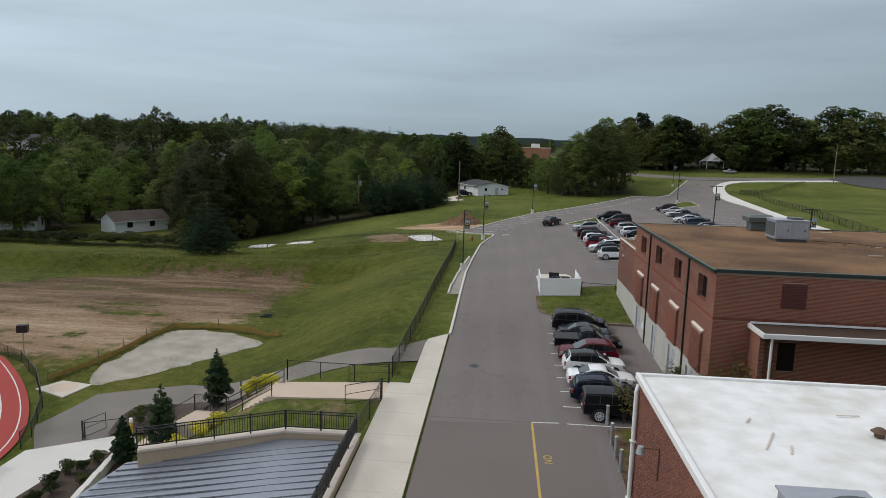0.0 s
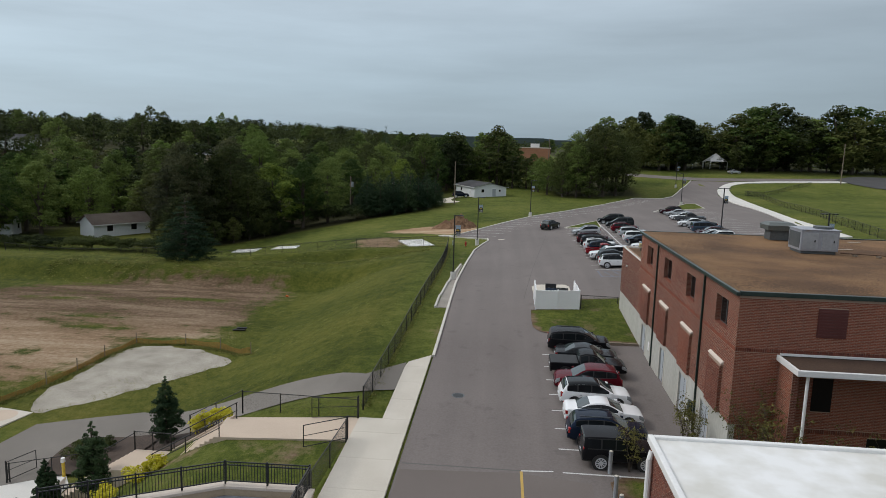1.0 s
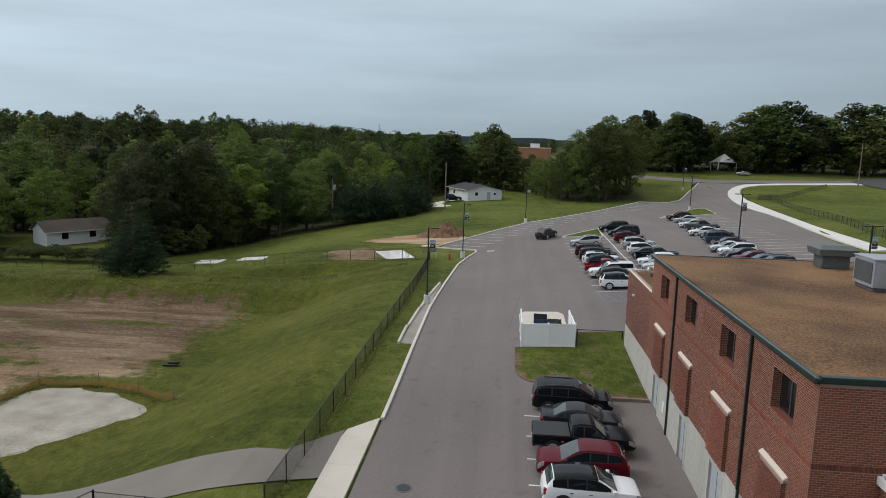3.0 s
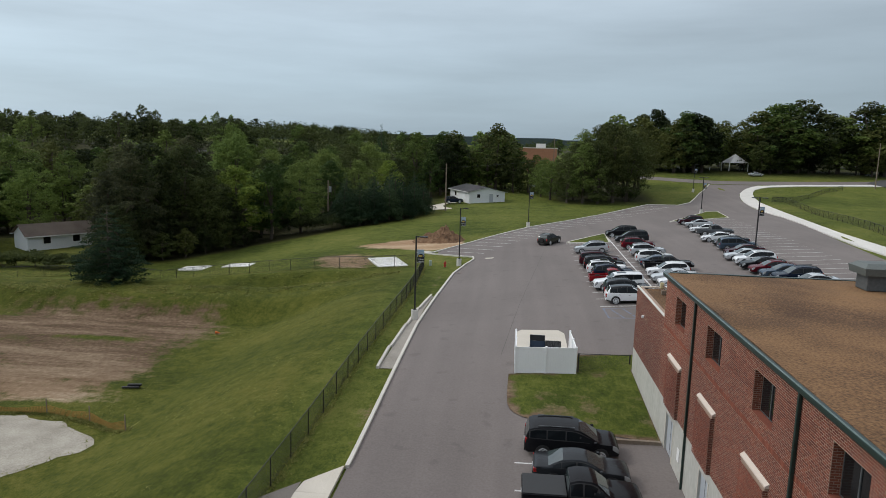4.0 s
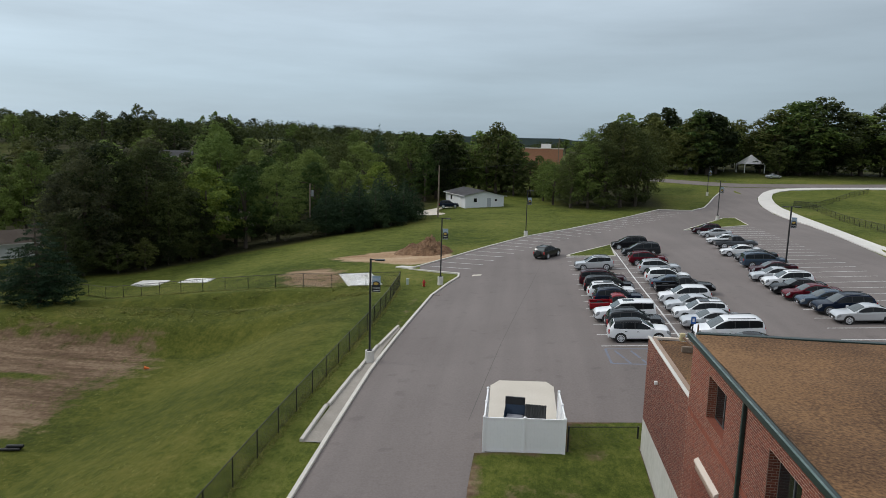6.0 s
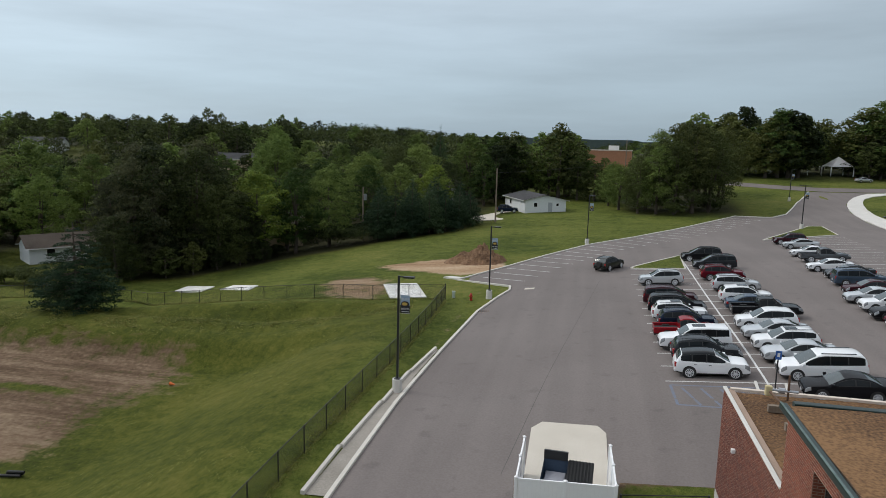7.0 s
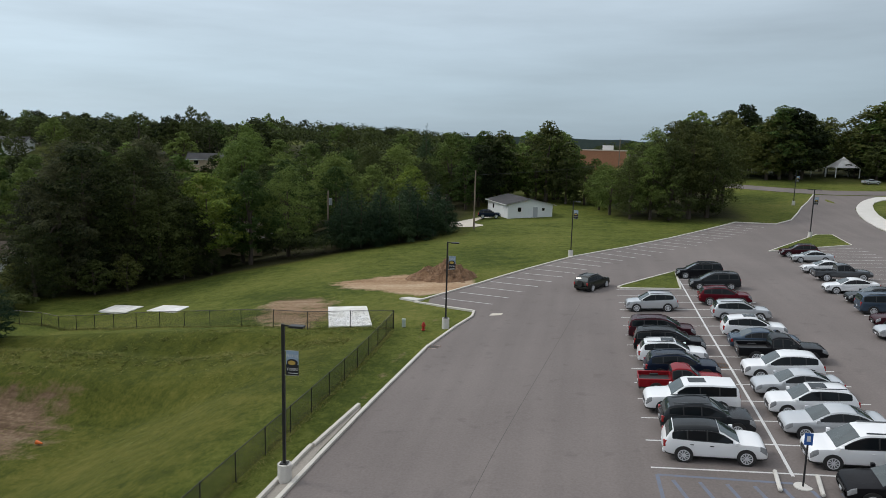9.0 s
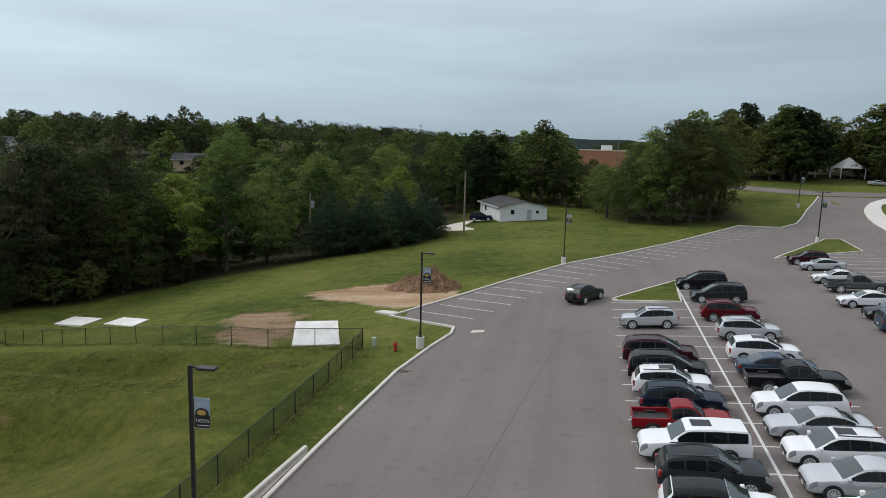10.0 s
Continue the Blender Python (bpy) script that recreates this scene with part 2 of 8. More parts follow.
M_YELLOWP = mat("yellow_line_paint", (0.55, 0.36, 0.08), (0.42, 0.29, 0.09), rough=0.8, big=1.2, fine=14, bump=0.05)
M_BLUEP = mat("blue_chalk_paint", (0.145, 0.185, 0.265), (0.155, 0.150, 0.155), rough=0.9, big=2.0, fine=9, bump=0.05, spread=1.4)
M_BLACK = mat("black_coated_steel", (0.012, 0.012, 0.013), (0.02, 0.02, 0.021), rough=0.45, fine=30, bump=0.02)
M_BRICK = mat("red_brick", (0.088, 0.023, 0.016), (0.280, 0.082, 0.044), rough=0.9, big=0.12, fine=30, bump=0.1, island=0.45, rand=0.45, spread=1.25)
M_MORTAR = mat("mortar", (0.30, 0.215, 0.165), (0.40, 0.295, 0.225), rough=0.95, big=0.8, fine=20, bump=0.1)
M_STONE = mat("cast_stone", (0.58, 0.50, 0.43), (0.66, 0.58, 0.50), rough=0.85, big=1.0, fine=20, bump=0.1)
M_ROOFB = mat("brown_gravel_roof", (0.064, 0.030, 0.012), (0.232, 0.126, 0.054), rough=1.0, big=0.22, fine=11, bump=0.5, spread=0.62)
# brown roof colour darkened for the shadow on the porch
M_PORCH_SHADE = mat("shaded_brown_roof", (0.040, 0.022, 0.014), (0.085, 0.050, 0.032), rough=1.0, big=0.5, fine=10, bump=0.4)
M_ROOFW = mat("white_membrane", (0.62, 0.605, 0.555), (0.81, 0.81, 0.80), rough=0.6, big=0.16, fine=1.1, bump=0.02, spread=0.6)
M_GREEN = mat("dark_green_metal", (0.010, 0.024, 0.020), (0.020, 0.040, 0.034), rough=0.4, metal=0.2, big=0.8, fine=8, bump=0.03)
M_GREENL = mat("worn_green_metal", (0.17, 0.23, 0.21), (0.05, 0.09, 0.08), rough=0.4, metal=0.2, big=1.1, fine=6, bump=0.05)
M_WHITEM = mat("white_painted_metal", (0.72, 0.71, 0.70), (0.80, 0.80, 0.79), rough=0.5, big=0.8, fine=10, bump=0.03)
M_VINYL = mat("white_vinyl", (0.84, 0.845, 0.855), (0.88, 0.885, 0.89), rough=0.45, big=0.6, fine=6, bump=0.02)
M_GALV = mat("galvanised_steel", (0.36, 0.38, 0.41), (0.48, 0.50, 0.53), rough=0.45, metal=0.6, big=1.0, fine=6, bump=0.05)
M_GREYM = mat("grey_sheet_metal", (0.33, 0.34, 0.38), (0.40, 0.41, 0.45), rough=0.45, metal=0.3, big=0.8, fine=8, bump=0.05)
M_DARKM = mat("dark_grey_metal", (0.07, 0.08, 0.085), (0.12, 0.13, 0.135), rough=0.5, metal=0.3, big=0.8, fine=8, bump=0.05)
M_SEAM = mat("blue_grey_seam_roof", (0.235, 0.252, 0.295), (0.295, 0.312, 0.355), rough=0.38, metal=0.35, big=0.5, fine=6, bump=0.03)
# roof metal again, darkened for the seams' shadow lines
M_SEAM_SHADE = mat("roof_seam_shadow", (0.075, 0.082, 0.10), (0.11, 0.12, 0.14), rough=0.5, metal=0.2, fine=8, bump=0)
M_GLASSD = mat("dark_window_glass", (0.008, 0.009, 0.010), (0.014, 0.014, 0.014), rough=0.10, bump=0, fine=3, spec=0.2)
M_DOOR = mat("pale_blue_door", (0.36, 0.39, 0.42), (0.42, 0.44, 0.47), rough=0.55, big=1.0, fine=8, bump=0.03)
M_PLINTH = mat("painted_concrete_base", (0.50, 0.49, 0.45), (0.36, 0.35, 0.31), rough=0.9, big=0.55, fine=7, bump=0.15, stretch=(1, 1, 0.4))
M_LOUVRE = mat("red_louvre", (0.085, 0.02, 0.018), (0.11, 0.03, 0.025), rough=0.6, fine=20, bump=0.03)
M_BARK = mat("bark", (0.055, 0.042, 0.032), (0.10, 0.08, 0.062), rough=0.95, big=0.8, fine=9, bump=0.6, stretch=(1, 1, 0.25))
M_LEAF = leaf_mat("leaves_green", (0.040, 0.073, 0.018), (0.178, 0.231, 0.059))
M_LEAFD = leaf_mat("leaves_dark", (0.017, 0.027, 0.010), (0.088, 0.108, 0.033))
M_LEAFY = leaf_mat("leaves_light", (0.090, 0.144, 0.024), (0.240, 0.300, 0.054))
M_LEAFG = leaf_mat("leaves_fresh", (0.056, 0.098, 0.022), (0.188, 0.256, 0.060))
M_WEED = leaf_mat("leaves_weed", (0.070, 0.074, 0.020), (0.22, 0.20, 0.06))
M_TUFT = leaf_mat("long_grass_blades", (0.085, 0.115, 0.020), (0.26, 0.25, 0.085))
M_CEDAR = leaf_mat("leaves_cedar", (0.032, 0.038, 0.021), (0.108, 0.115, 0.052))
M_LEAFO = leaf_mat("leaves_olive", (0.030, 0.042, 0.015), (0.125, 0.138, 0.040))
M_NEEDLE = leaf_mat("needles", (0.018, 0.040, 0.020), (0.062, 0.098, 0.043))
M_SHRUBY = leaf_mat("leaves_yellow", (0.42, 0.38, 0.02), (0.72, 0.66, 0.08))
M_TYRE = mat("tyre_rubber", (0.014, 0.014, 0.014), (0.022, 0.022, 0.022), rough=0.8, fine=30, bump=0.05)
M_RIM = mat("alloy_rim", (0.56, 0.57, 0.59), (0.68, 0.69, 0.71), rough=0.35, metal=0.1, fine=20, bump=0)
M_TRIM = mat("black_trim", (0.014, 0.014, 0.015), (0.024, 0.024, 0.024), rough=0.55, fine=20, bump=0.02)
M_CARGLASS = mat("car_glass", (0.008, 0.010, 0.012), (0.012, 0.015, 0.017), rough=0.05, bump=0, fine=2, spec=0.22)
# base lifted to teal to paint in sky reflection and cabin light
M_SCREEN = mat("windscreen_glass", (0.030, 0.042, 0.042), (0.048, 0.062, 0.062), rough=0.04, bump=0, fine=2, spec=0.95)
M_HEAD = mat("clear_lamp", (0.20, 0.21, 0.22), (0.30, 0.31, 0.32), rough=0.12, fine=10, bump=0, coat=0.6)
M_TAIL = mat("red_lamp", (0.32, 0.012, 0.012), (0.40, 0.02, 0.02), rough=0.15, fine=10, bump=0, coat=0.6)
M_PLATE = mat("plain_plate", (0.55, 0.56, 0.58), (0.62, 0.63, 0.65), rough=0.5, fine=20, bump=0)
M_RED = mat("red_enamel", (0.34, 0.02, 0.015), (0.42, 0.03, 0.02), rough=0.4, fine=20, bump=0.02)
M_ROOFG = mat("grey_shingles", (0.10, 0.10, 0.105), (0.16, 0.16, 0.165), rough=0.95, big=0.6, fine=5, bump=0.3)
M_ROOFT = mat("brown_shingles", (0.14, 0.11, 0.09), (0.20, 0.165, 0.135), rough=0.95, big=0.6, fine=5, bump=0.3)
M_SIDING = mat("white_siding", (0.66, 0.68, 0.70), (0.74, 0.76, 0.77), rough=0.7, big=0.4, fine=6, bump=0.05)
M_WOOD = mat("weathered_wood", (0.17, 0.13, 0.095), (0.26, 0.21, 0.16), rough=0.9, big=0.8, fine=10, bump=0.2)
M_TAN = mat("tan_stucco", (0.42, 0.33, 0.23), (0.50, 0.40, 0.29), rough=0.9, big=0.5, fine=10, bump=0.15)
M_SILT = mat("faded_orange_net", (0.30, 0.155, 0.035), (0.42, 0.26, 0.07), rough=0.9, big=0.8, fine=8, bump=0.2)
M_EARTH = mat("red_earth", (0.085, 0.045, 0.024), (0.29, 0.175, 0.10), rough=1.0, big=1.1, fine=4, bump=0.9, spread=1.1)
M_BLUEGL = mat("blue_plastic", (0.02, 0.04, 0.075), (0.03, 0.055, 0.095), rough=0.45, fine=10, bump=0.02)
M_SKYB = mat("banner_pale_blue", (0.24, 0.33, 0.43), (0.34, 0.43, 0.52), rough=0.8, fine=10, bump=0.02)
M_NAVY = mat("banner_black", (0.012, 0.014, 0.018), (0.02, 0.022, 0.026), rough=0.8, fine=10, bump=0.02)
M_GOLD = mat("banner_gold", (0.45, 0.30, 0.06), (0.50, 0.34, 0.08), rough=0.8, fine=10, bump=0.02)
M_RIDGE = mat("hazed_wooded_ridge", (0.060, 0.085, 0.085), (0.085, 0.11, 0.105), rough=1.0, big=0.02, fine=0.12, bump=0)
M_FARBRICK = mat("far_brick", (0.36, 0.165, 0.098), (0.44, 0.21, 0.128), rough=0.9, big=0.2, fine=2.0, bump=0.1)


def paint(name, c, metal=0.25):
    if min(c) > .3:
        return mat("paint_" + name, c, tuple(v * 0.95 for v in c), rough=0.22, metal=metal, big=0.5, fine=60, bump=0, coat=0.5, spec=0.5)
    return mat("paint_" + name, c, tuple(v * 0.92 for v in c), rough=0.2, metal=metal, big=0.5, fine=60, bump=0, coat=0.05, spec=0.09)


# ---------------------------------------------------------------- mesh helpers
def link_mesh(name, bm, m, smooth=False):
    me = bpy.data.meshes.new(name)
    bm.to_mesh(me)
    bm.free()
    for x in (m if isinstance(m, (list, tuple)) else [m]):
        me.materials.append(x)
    if smooth:
        me.polygons.foreach_set("use_smooth", [True] * len(me.polygons))
    return me


def part(name, bm, m, parent, label="", smooth=False):
    ob = new(name, link_mesh(name, bm, m, smooth))
    ob.parent = parent
    return tagged(ob, label) if label else ob


def thing(name, x, y, z, rz=0.0, label="", category="", group="", kind=""):
    ob = new(name)
    ob.empty_display_size = 0.3
    ob.matrix_basis = pose(x, y, z, 0, 0, rz)
    return tagged(ob, label, category, group, kind)


def solid(name, bm, m, label="", category="", group="", kind="", smooth=False):
    return tagged(new(name, link_mesh(name, bm, m, smooth)), label, category, group, kind)


def box(bm, x0, x1, y0, y1, z0, z1, idx=0, bevel=0.0):
    r = bmesh.ops.create_cube(bm, size=1.0, matrix=Matrix.Translation(((x0 + x1) / 2, (y0 + y1) / 2, (z0 + z1) / 2)) @ Matrix.Diagonal((x1 - x0, y1 - y0, z1 - z0, 1)))
    vs = r["verts"]
    if bevel:
        es = list({e for v in vs for e in v.link_edges})
        bmesh.ops.bevel(bm, geom=es, offset=bevel, segments=2, affect="EDGES", profile=0.5)
    elif idx:
        for f in {f for v in vs for f in v.link_faces}:
            f.material_index = idx
    return bm


def nbox(*a, **k):
    return box(bmesh.new(), *a, **k)


def rod(bm, p, q, r0, r1=None, n=8, idx=0):
    p, q = Vector(p), Vector(q)
    r1 = r0 if r1 is None else r1
    d = q - p
    m = Matrix.Translation((p + q) / 2) @ d.to_track_quat("Z", "Y").to_matrix().to_4x4()
    r = bmesh.ops.create_cone(bm, cap_ends=True, segments=n, radius1=r0, radius2=max(r1, 1e-4), depth=d.length, matrix=m)
    if idx:
        for f in {f for v in r["verts"] for f in v.link_faces}:
            f.material_index = idx
    return bm


def nrod(*a, **k):
    return rod(bmesh.new(), *a, **k)


def prism(bm, pts, z0, z1, idx=0):
    """A flat outline (x, y) raised from z0 to z1 (numbers or functions of x, y)."""
    f0 = z0 if callable(z0) else (lambda x, y: z0)
    f1 = z1 if callable(z1) else (lambda x, y: z1)
    lo = [bm.verts.new((x, y, f0(x, y))) for x, y in pts]
    hi = [bm.verts.new((x, y, f1(x, y))) for x, y in pts]
    n = len(pts)
    fs = [bm.faces.new(hi), bm.faces.new(lo[::-1])]
    fs += [bm.faces.new((lo[i], lo[(i + 1) % n], hi[(i + 1) % n], hi[i])) for i in range(n)]
    for f in fs:
        f.material_index = idx
    bmesh.ops.recalc_face_normals(bm, faces=fs)
    return bm


def arrays_mesh(name, verts, faces, m, smooth=False):
    me = bpy.data.meshes.new(name)
    me.from_pydata(verts, [], faces)
    for x in (m if isinstance(m, (list, tuple)) else [m]):
        me.materials.append(x)
    if smooth:
        me.polygons.foreach_set("use_smooth", [True] * len(me.polygons))
    me.update()
    return me


def dense(path, step=1.0):
    out = []
    for (a, b), (c, d) in zip(path, path[1:]):
        k = max(1, int(math.hypot(c - a, d - b) / step))
        out += [(a + (c - a) * i / k, b + (d - b) * i / k) for i in range(k)]
    return out + [path[-1]]


def smooth_path(path, rounds=2):
    for _ in range(rounds):
        q = [path[0]]
        for (a, b), (c, d) in zip(path, path[1:]):
            q += [(a * .75 + c * .25, b * .75 + d * .25), (a * .25 + c * .75, b * .25 + d * .75)]
        path = q + [path[-1]]
    return path


def ribbon(path, w, zf, h, below=0.15, closed=False):
    """A swept bar along a path (x, y), its top h above zf, w wide."""
    bm = bmesh.new()
    rings = []
    n = len(path)
    for i, (x, y) in enumerate(path):
        a, b = path[max(i - 1, 0)], path[min(i + 1, n - 1)]
        t = Vector((b[0] - a[0], b[1] - a[1]))
        t = t.normalized() if t.length else Vector((1, 0))
        s = Vector((-t.y, t.x)) * w / 2
        z = zf(x, y)
        rings.append([bm.verts.new((x + s.x, y + s.y, z - below)), bm.verts.new((x + s.x, y + s.y, z + h - .02)), bm.verts.new((x + s.x * .8, y + s.y * .8, z + h)),
                      bm.verts.new((x - s.x * .8, y - s.y * .8, z + h)), bm.verts.new((x - s.x, y - s.y, z + h - .02)), bm.verts.new((x - s.x, y - s.y, z - below))])
    for a, b in zip(rings, rings[1:]):
        for k in range(5):
            bm.faces.new((a[k], a[k + 1], b[k + 1], b[k]))
    for r in (rings[0], rings[-1]):
        bm.faces.new(r)
    bmesh.ops.recalc_face_normals(bm, faces=bm.faces)
    return bm


def inside(poly, x, y):
    r, j = False, len(poly) - 1
    for i in range(len(poly)):
        (a, b), (c, d) = poly[i], poly[j]
        if (b > y) != (d > y) and x < (c - a) * (y - b) / (d - b) + a:
            r = not r
        j = i
    return r


def edge_gap(poly, x, y):
    best = 1e9
    for i in range(len(poly)):
        (a, b), (c, d) = poly[i - 1], poly[i]
        q = (c - a) ** 2 + (d - b) ** 2
        t = max(0, min(1, ((x - a) * (c - a) + (y - b) * (d - b)) / q)) if q else 0
        best = min(best, math.hypot(x - a - t * (c - a), y - b - t * (d - b)))
    return best


def draped(name, poly, zf, lift, m, step=1.0):
    """A sheet over an outline that follows zf, cut cleanly along the outline."""
    bm = bmesh.new()
    f = bm.faces.new([bm.verts.new((x, y, 0)) for x, y in poly])
    xs, ys = [p[0] for p in poly], [p[1] for p in poly]
    for lo, hi, ax in ((min(xs), max(xs), 0), (min(ys), max(ys), 1)):
        for k in range(1, int((hi - lo) / step) + 1):
            c = lo + k * step
            if c >= hi:
                break
            co, no = ((c, 0, 0), (1, 0, 0)) if ax == 0 else ((0, c, 0), (0, 1, 0))
            bmesh.ops.bisect_plane(bm, geom=bm.verts[:] + bm.edges[:] + bm.faces[:], plane_co=co, plane_no=no)
    for v in bm.verts:
        v.co.z = zf(v.co.x, v.co.y) + lift
    bmesh.ops.recalc_face_normals(bm, faces=bm.faces)
    if bm.faces and sum(f.normal.z for f in bm.faces) < 0:
        bmesh.ops.reverse_faces(bm, faces=bm.faces)
    return bm


# ---------------------------------------------------------------- land
_Y = np.arange(-60.0, 420.0, 1.0)


def _curve(ys, vs, w):
    v = np.interp(_Y, ys, vs)
    k = np.exp(-.5 * (np.arange(-25, 26) / w) ** 2)
    return np.convolve(np.pad(v, 25, mode="edge"), k / k.sum(), "valid")


_B = _curve([-60, 30, 47, 57, 67, 82, 97, 107, 124, 140, 165, 190, 210, 230, 250, 280, 420],
            [-1.6, -1.65, -1.6, -1.4, -.62, .12, -.02, -.2, 0, .05, .45, 1.0, 1.9, 3.4, 5.0, 6.6, 8.5], 5)
_S = _curve([50, 67, 80, 110, 140, 165], [0, .035, .08, .08, .05, .03], 6)


def lot(x, y):
    """Height of the paved ground."""
    return float(np.interp(y, _Y, _B) + np.interp(y, _Y, _S) * (min(max(x, -25), 60) - 7))


def ease(t):
    t = min(max(t, 0.0), 1.0)
    return t * t * (3 - 2 * t)


def land(x, y):
    z = lot(max(x, -4), y)
    if x < -4:
        d = min(-4 - x, 40)
        z -= ease((y - 95) / 15) * (.05 * d + .0019 * d * d)
        k = ease((46 - y) / 4)      # by the stadium steps the bank stands further out
        q = min(max((x + 23 - k) / (14 - 5 * k), 0), 1)
        w = 1 - (1 - .55 * q - .45 * ease(q)) * (1 - .50 * ease((y - 93.0) / 4.2) - .50 * ease((y - 101.2) / 3.4))
        z = -6.1 * (1 - w) + z * w
        if x < -7.0 and y < 32.6:
            z = min(z, -5.6)
        z += 10 * ease((y - 175) / 80) * ease((-x - 45) / 55)
        # small waves on the graded bank and the terrace lip
        z += 0.10 * noise.noise((x * .12, y * .12, 1.7)) * ease((-9 - x) / 6)
        z += 0.42 * math.exp(-((y - 99.8) / 1.1) ** 2) * ease((-12 - x) / 8)
        z -= 0.22 * math.exp(-((y - 97.2) / 1.3) ** 2) * ease((-14 - x) / 8)
        z += 0.16 * noise.noise((x * .45, y * .45, 3.1)) * ease((-9 - x) / 6) * math.exp(-((y - 98) / 9) ** 2)
    z -= 6.5 * ease((y - 215) / 60) * ease((26 - x) / 26) * ease((x + 60) / 50)
    return z - .04


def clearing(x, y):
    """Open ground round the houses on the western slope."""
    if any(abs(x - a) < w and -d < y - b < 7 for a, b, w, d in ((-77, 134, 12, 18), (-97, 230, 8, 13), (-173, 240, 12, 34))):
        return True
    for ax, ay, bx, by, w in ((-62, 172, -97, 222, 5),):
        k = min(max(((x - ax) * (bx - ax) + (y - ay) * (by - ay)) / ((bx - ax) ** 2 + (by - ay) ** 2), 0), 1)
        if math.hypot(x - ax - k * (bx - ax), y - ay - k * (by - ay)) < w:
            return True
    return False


DIRT = [(-75, 82), (-67, 86), (-59, 92.5), (-48, 95.5), (-36, 97), (-27.5, 96.5), (-25.8, 92), (-26.4, 84), (-26.2, 77), (-26.4, 71.5), (-33.5, 67.2), (-36, 52), (-48, 56), (-75, 66)]
MOWN = [(-60, 119.5), (-49.5, 124.4), (-42.5, 138.5), (-33.5, 141), (-26.8, 147), (-17, 154), (-10.8, 159.7)]
DIRT2 = [(-23.5, 115.5), (-23.2, 119.5), (-17, 118.2), (-13, 113.6), (-13.3, 108.8), (-14.2, 105.6), (-18.1, 106.9), (-22, 110)]
SOIL = [(-20.5, 125.5), (-16.8, 128.0), (-11.8, 130.0), (-7, 129.5), (-4.1, 127.2), (-2.4, 124.1), (-3.4, 120.5), (-7.9, 118.8), (-11.9, 120.6), (-15.8, 122.0)]
LAWN_BARE = [(-22, 124.5), (-12, 131), (-6, 128), (-3.5, 121), (-8, 118.5), (-14, 121)]


def build_ground():
    def axis(lo, hi, a, b, fine):
        mid = list(np.arange(a, b + .01, fine))
        left, right, s = [], [], fine
        v = a
        while v > lo:
            s *= 1.35; v -= s; left.append(v)
        s, v = fine, b
        while v < hi:
            s *= 1.35; v += s; right.append(v)
        return left[::-1] + mid + right

    xs, ys = axis(-2600, 2600, -78, 62, 1.0), axis(-700, 3600, 18, 170, 1.0)
    verts = [(x, y, land(x, y)) for y in ys for x in xs]
    nx = len(xs)
    faces = [(j * nx + i, j * nx + i + 1, (j + 1) * nx + i + 1, (j + 1) * nx + i) for j in range(len(ys) - 1) for i in range(nx - 1)]
    me = arrays_mesh("ground", verts, faces, M_LAWN, True)
    for nm in ("dirt", "pale", "unmown_shaded", "under_wood"):
        me.attributes.new(nm, "FLOAT", "POINT")
    vals, pales = [], []
    for x, y, z in verts:
        d = 0.0
        if -80 < x < 0 and 40 < y < 140:
            for poly, amp, soft in ((DIRT, .68, 8.0), (DIRT2, .66, 4.0), (SOIL, .86, 3.5), (LAWN_BARE, .36, 4.0)):
                g = edge_gap(poly, x, y)
                g = g if inside(poly, x, y) else -g
                d = max(d, amp * ease((g + soft * .6) / (soft * 1.2)))
        for wx, wy, wa, wb in ((-42.7, 63.7, 1.3, 1.6), (-44.3, 76.3, 5.0, .7), (-41.6, 72.2, 4.0, .8), (-52, 84, 6, 1.0), (-36, 86, 5, .8)):
            d -= .34 * math.exp(-((x - wx) / wa) ** 2 - ((y - wy) / wb) ** 2)
        if -6.8 < x < -3.6 and 54 < y < 112:
            d = max(d, .32 * ease((x + 4.9) / .9))
        # lawn by the steps: bare soil, with its shade painted in as dirt
        if -18.5 < x < -6.5 and 31 < y < 42:
            d = max(d, .27 + .16 * noise.noise((x * .5, y * .5, 4)))
        vals.append(d)
        q = 0.0
        if -30 < x < 2 and 112 < y < 136:
            q = edge_gap(SOIL, x, y)
            q = ease(((q if inside(SOIL, x, y) else -q) + 2) / 3)
        if -26 < x < -12 and 103 < y < 118:
            q = max(q, .5)
        pales.append(max(q, .55 * ease((82 - y) / 16) if x < -20 else 0))
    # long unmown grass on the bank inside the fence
    # past MOWN the uncut grass has the trees' shade painted into it too
    me.attributes["unmown_shaded"].data.foreach_set("value", [max(ease((-7 - x) / 3) * ease((106 - y) / 3) * ease((y - 46) / 4), 1.6 * ease((y - np.interp(x, [p[0] for p in MOWN], [p[1] for p in MOWN])) / 2.0) if -110 < x < -10.8 and 112 < y < 215 else 0) for x, y, z in verts])
    # near-black brown-green ground under the woods

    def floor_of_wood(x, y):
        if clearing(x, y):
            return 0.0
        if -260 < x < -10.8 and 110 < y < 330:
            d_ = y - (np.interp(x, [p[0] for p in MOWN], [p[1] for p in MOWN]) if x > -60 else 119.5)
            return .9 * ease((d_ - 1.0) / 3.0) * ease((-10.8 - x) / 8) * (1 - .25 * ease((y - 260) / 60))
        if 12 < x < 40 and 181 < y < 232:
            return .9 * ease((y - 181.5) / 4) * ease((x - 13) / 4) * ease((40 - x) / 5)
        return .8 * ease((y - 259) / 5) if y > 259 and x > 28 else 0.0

    me.attributes["under_wood"].data.foreach_set("value", [floor_of_wood(x, y) for x, y, z in verts])
    me.attributes["pale"].data.foreach_set("value", pales)
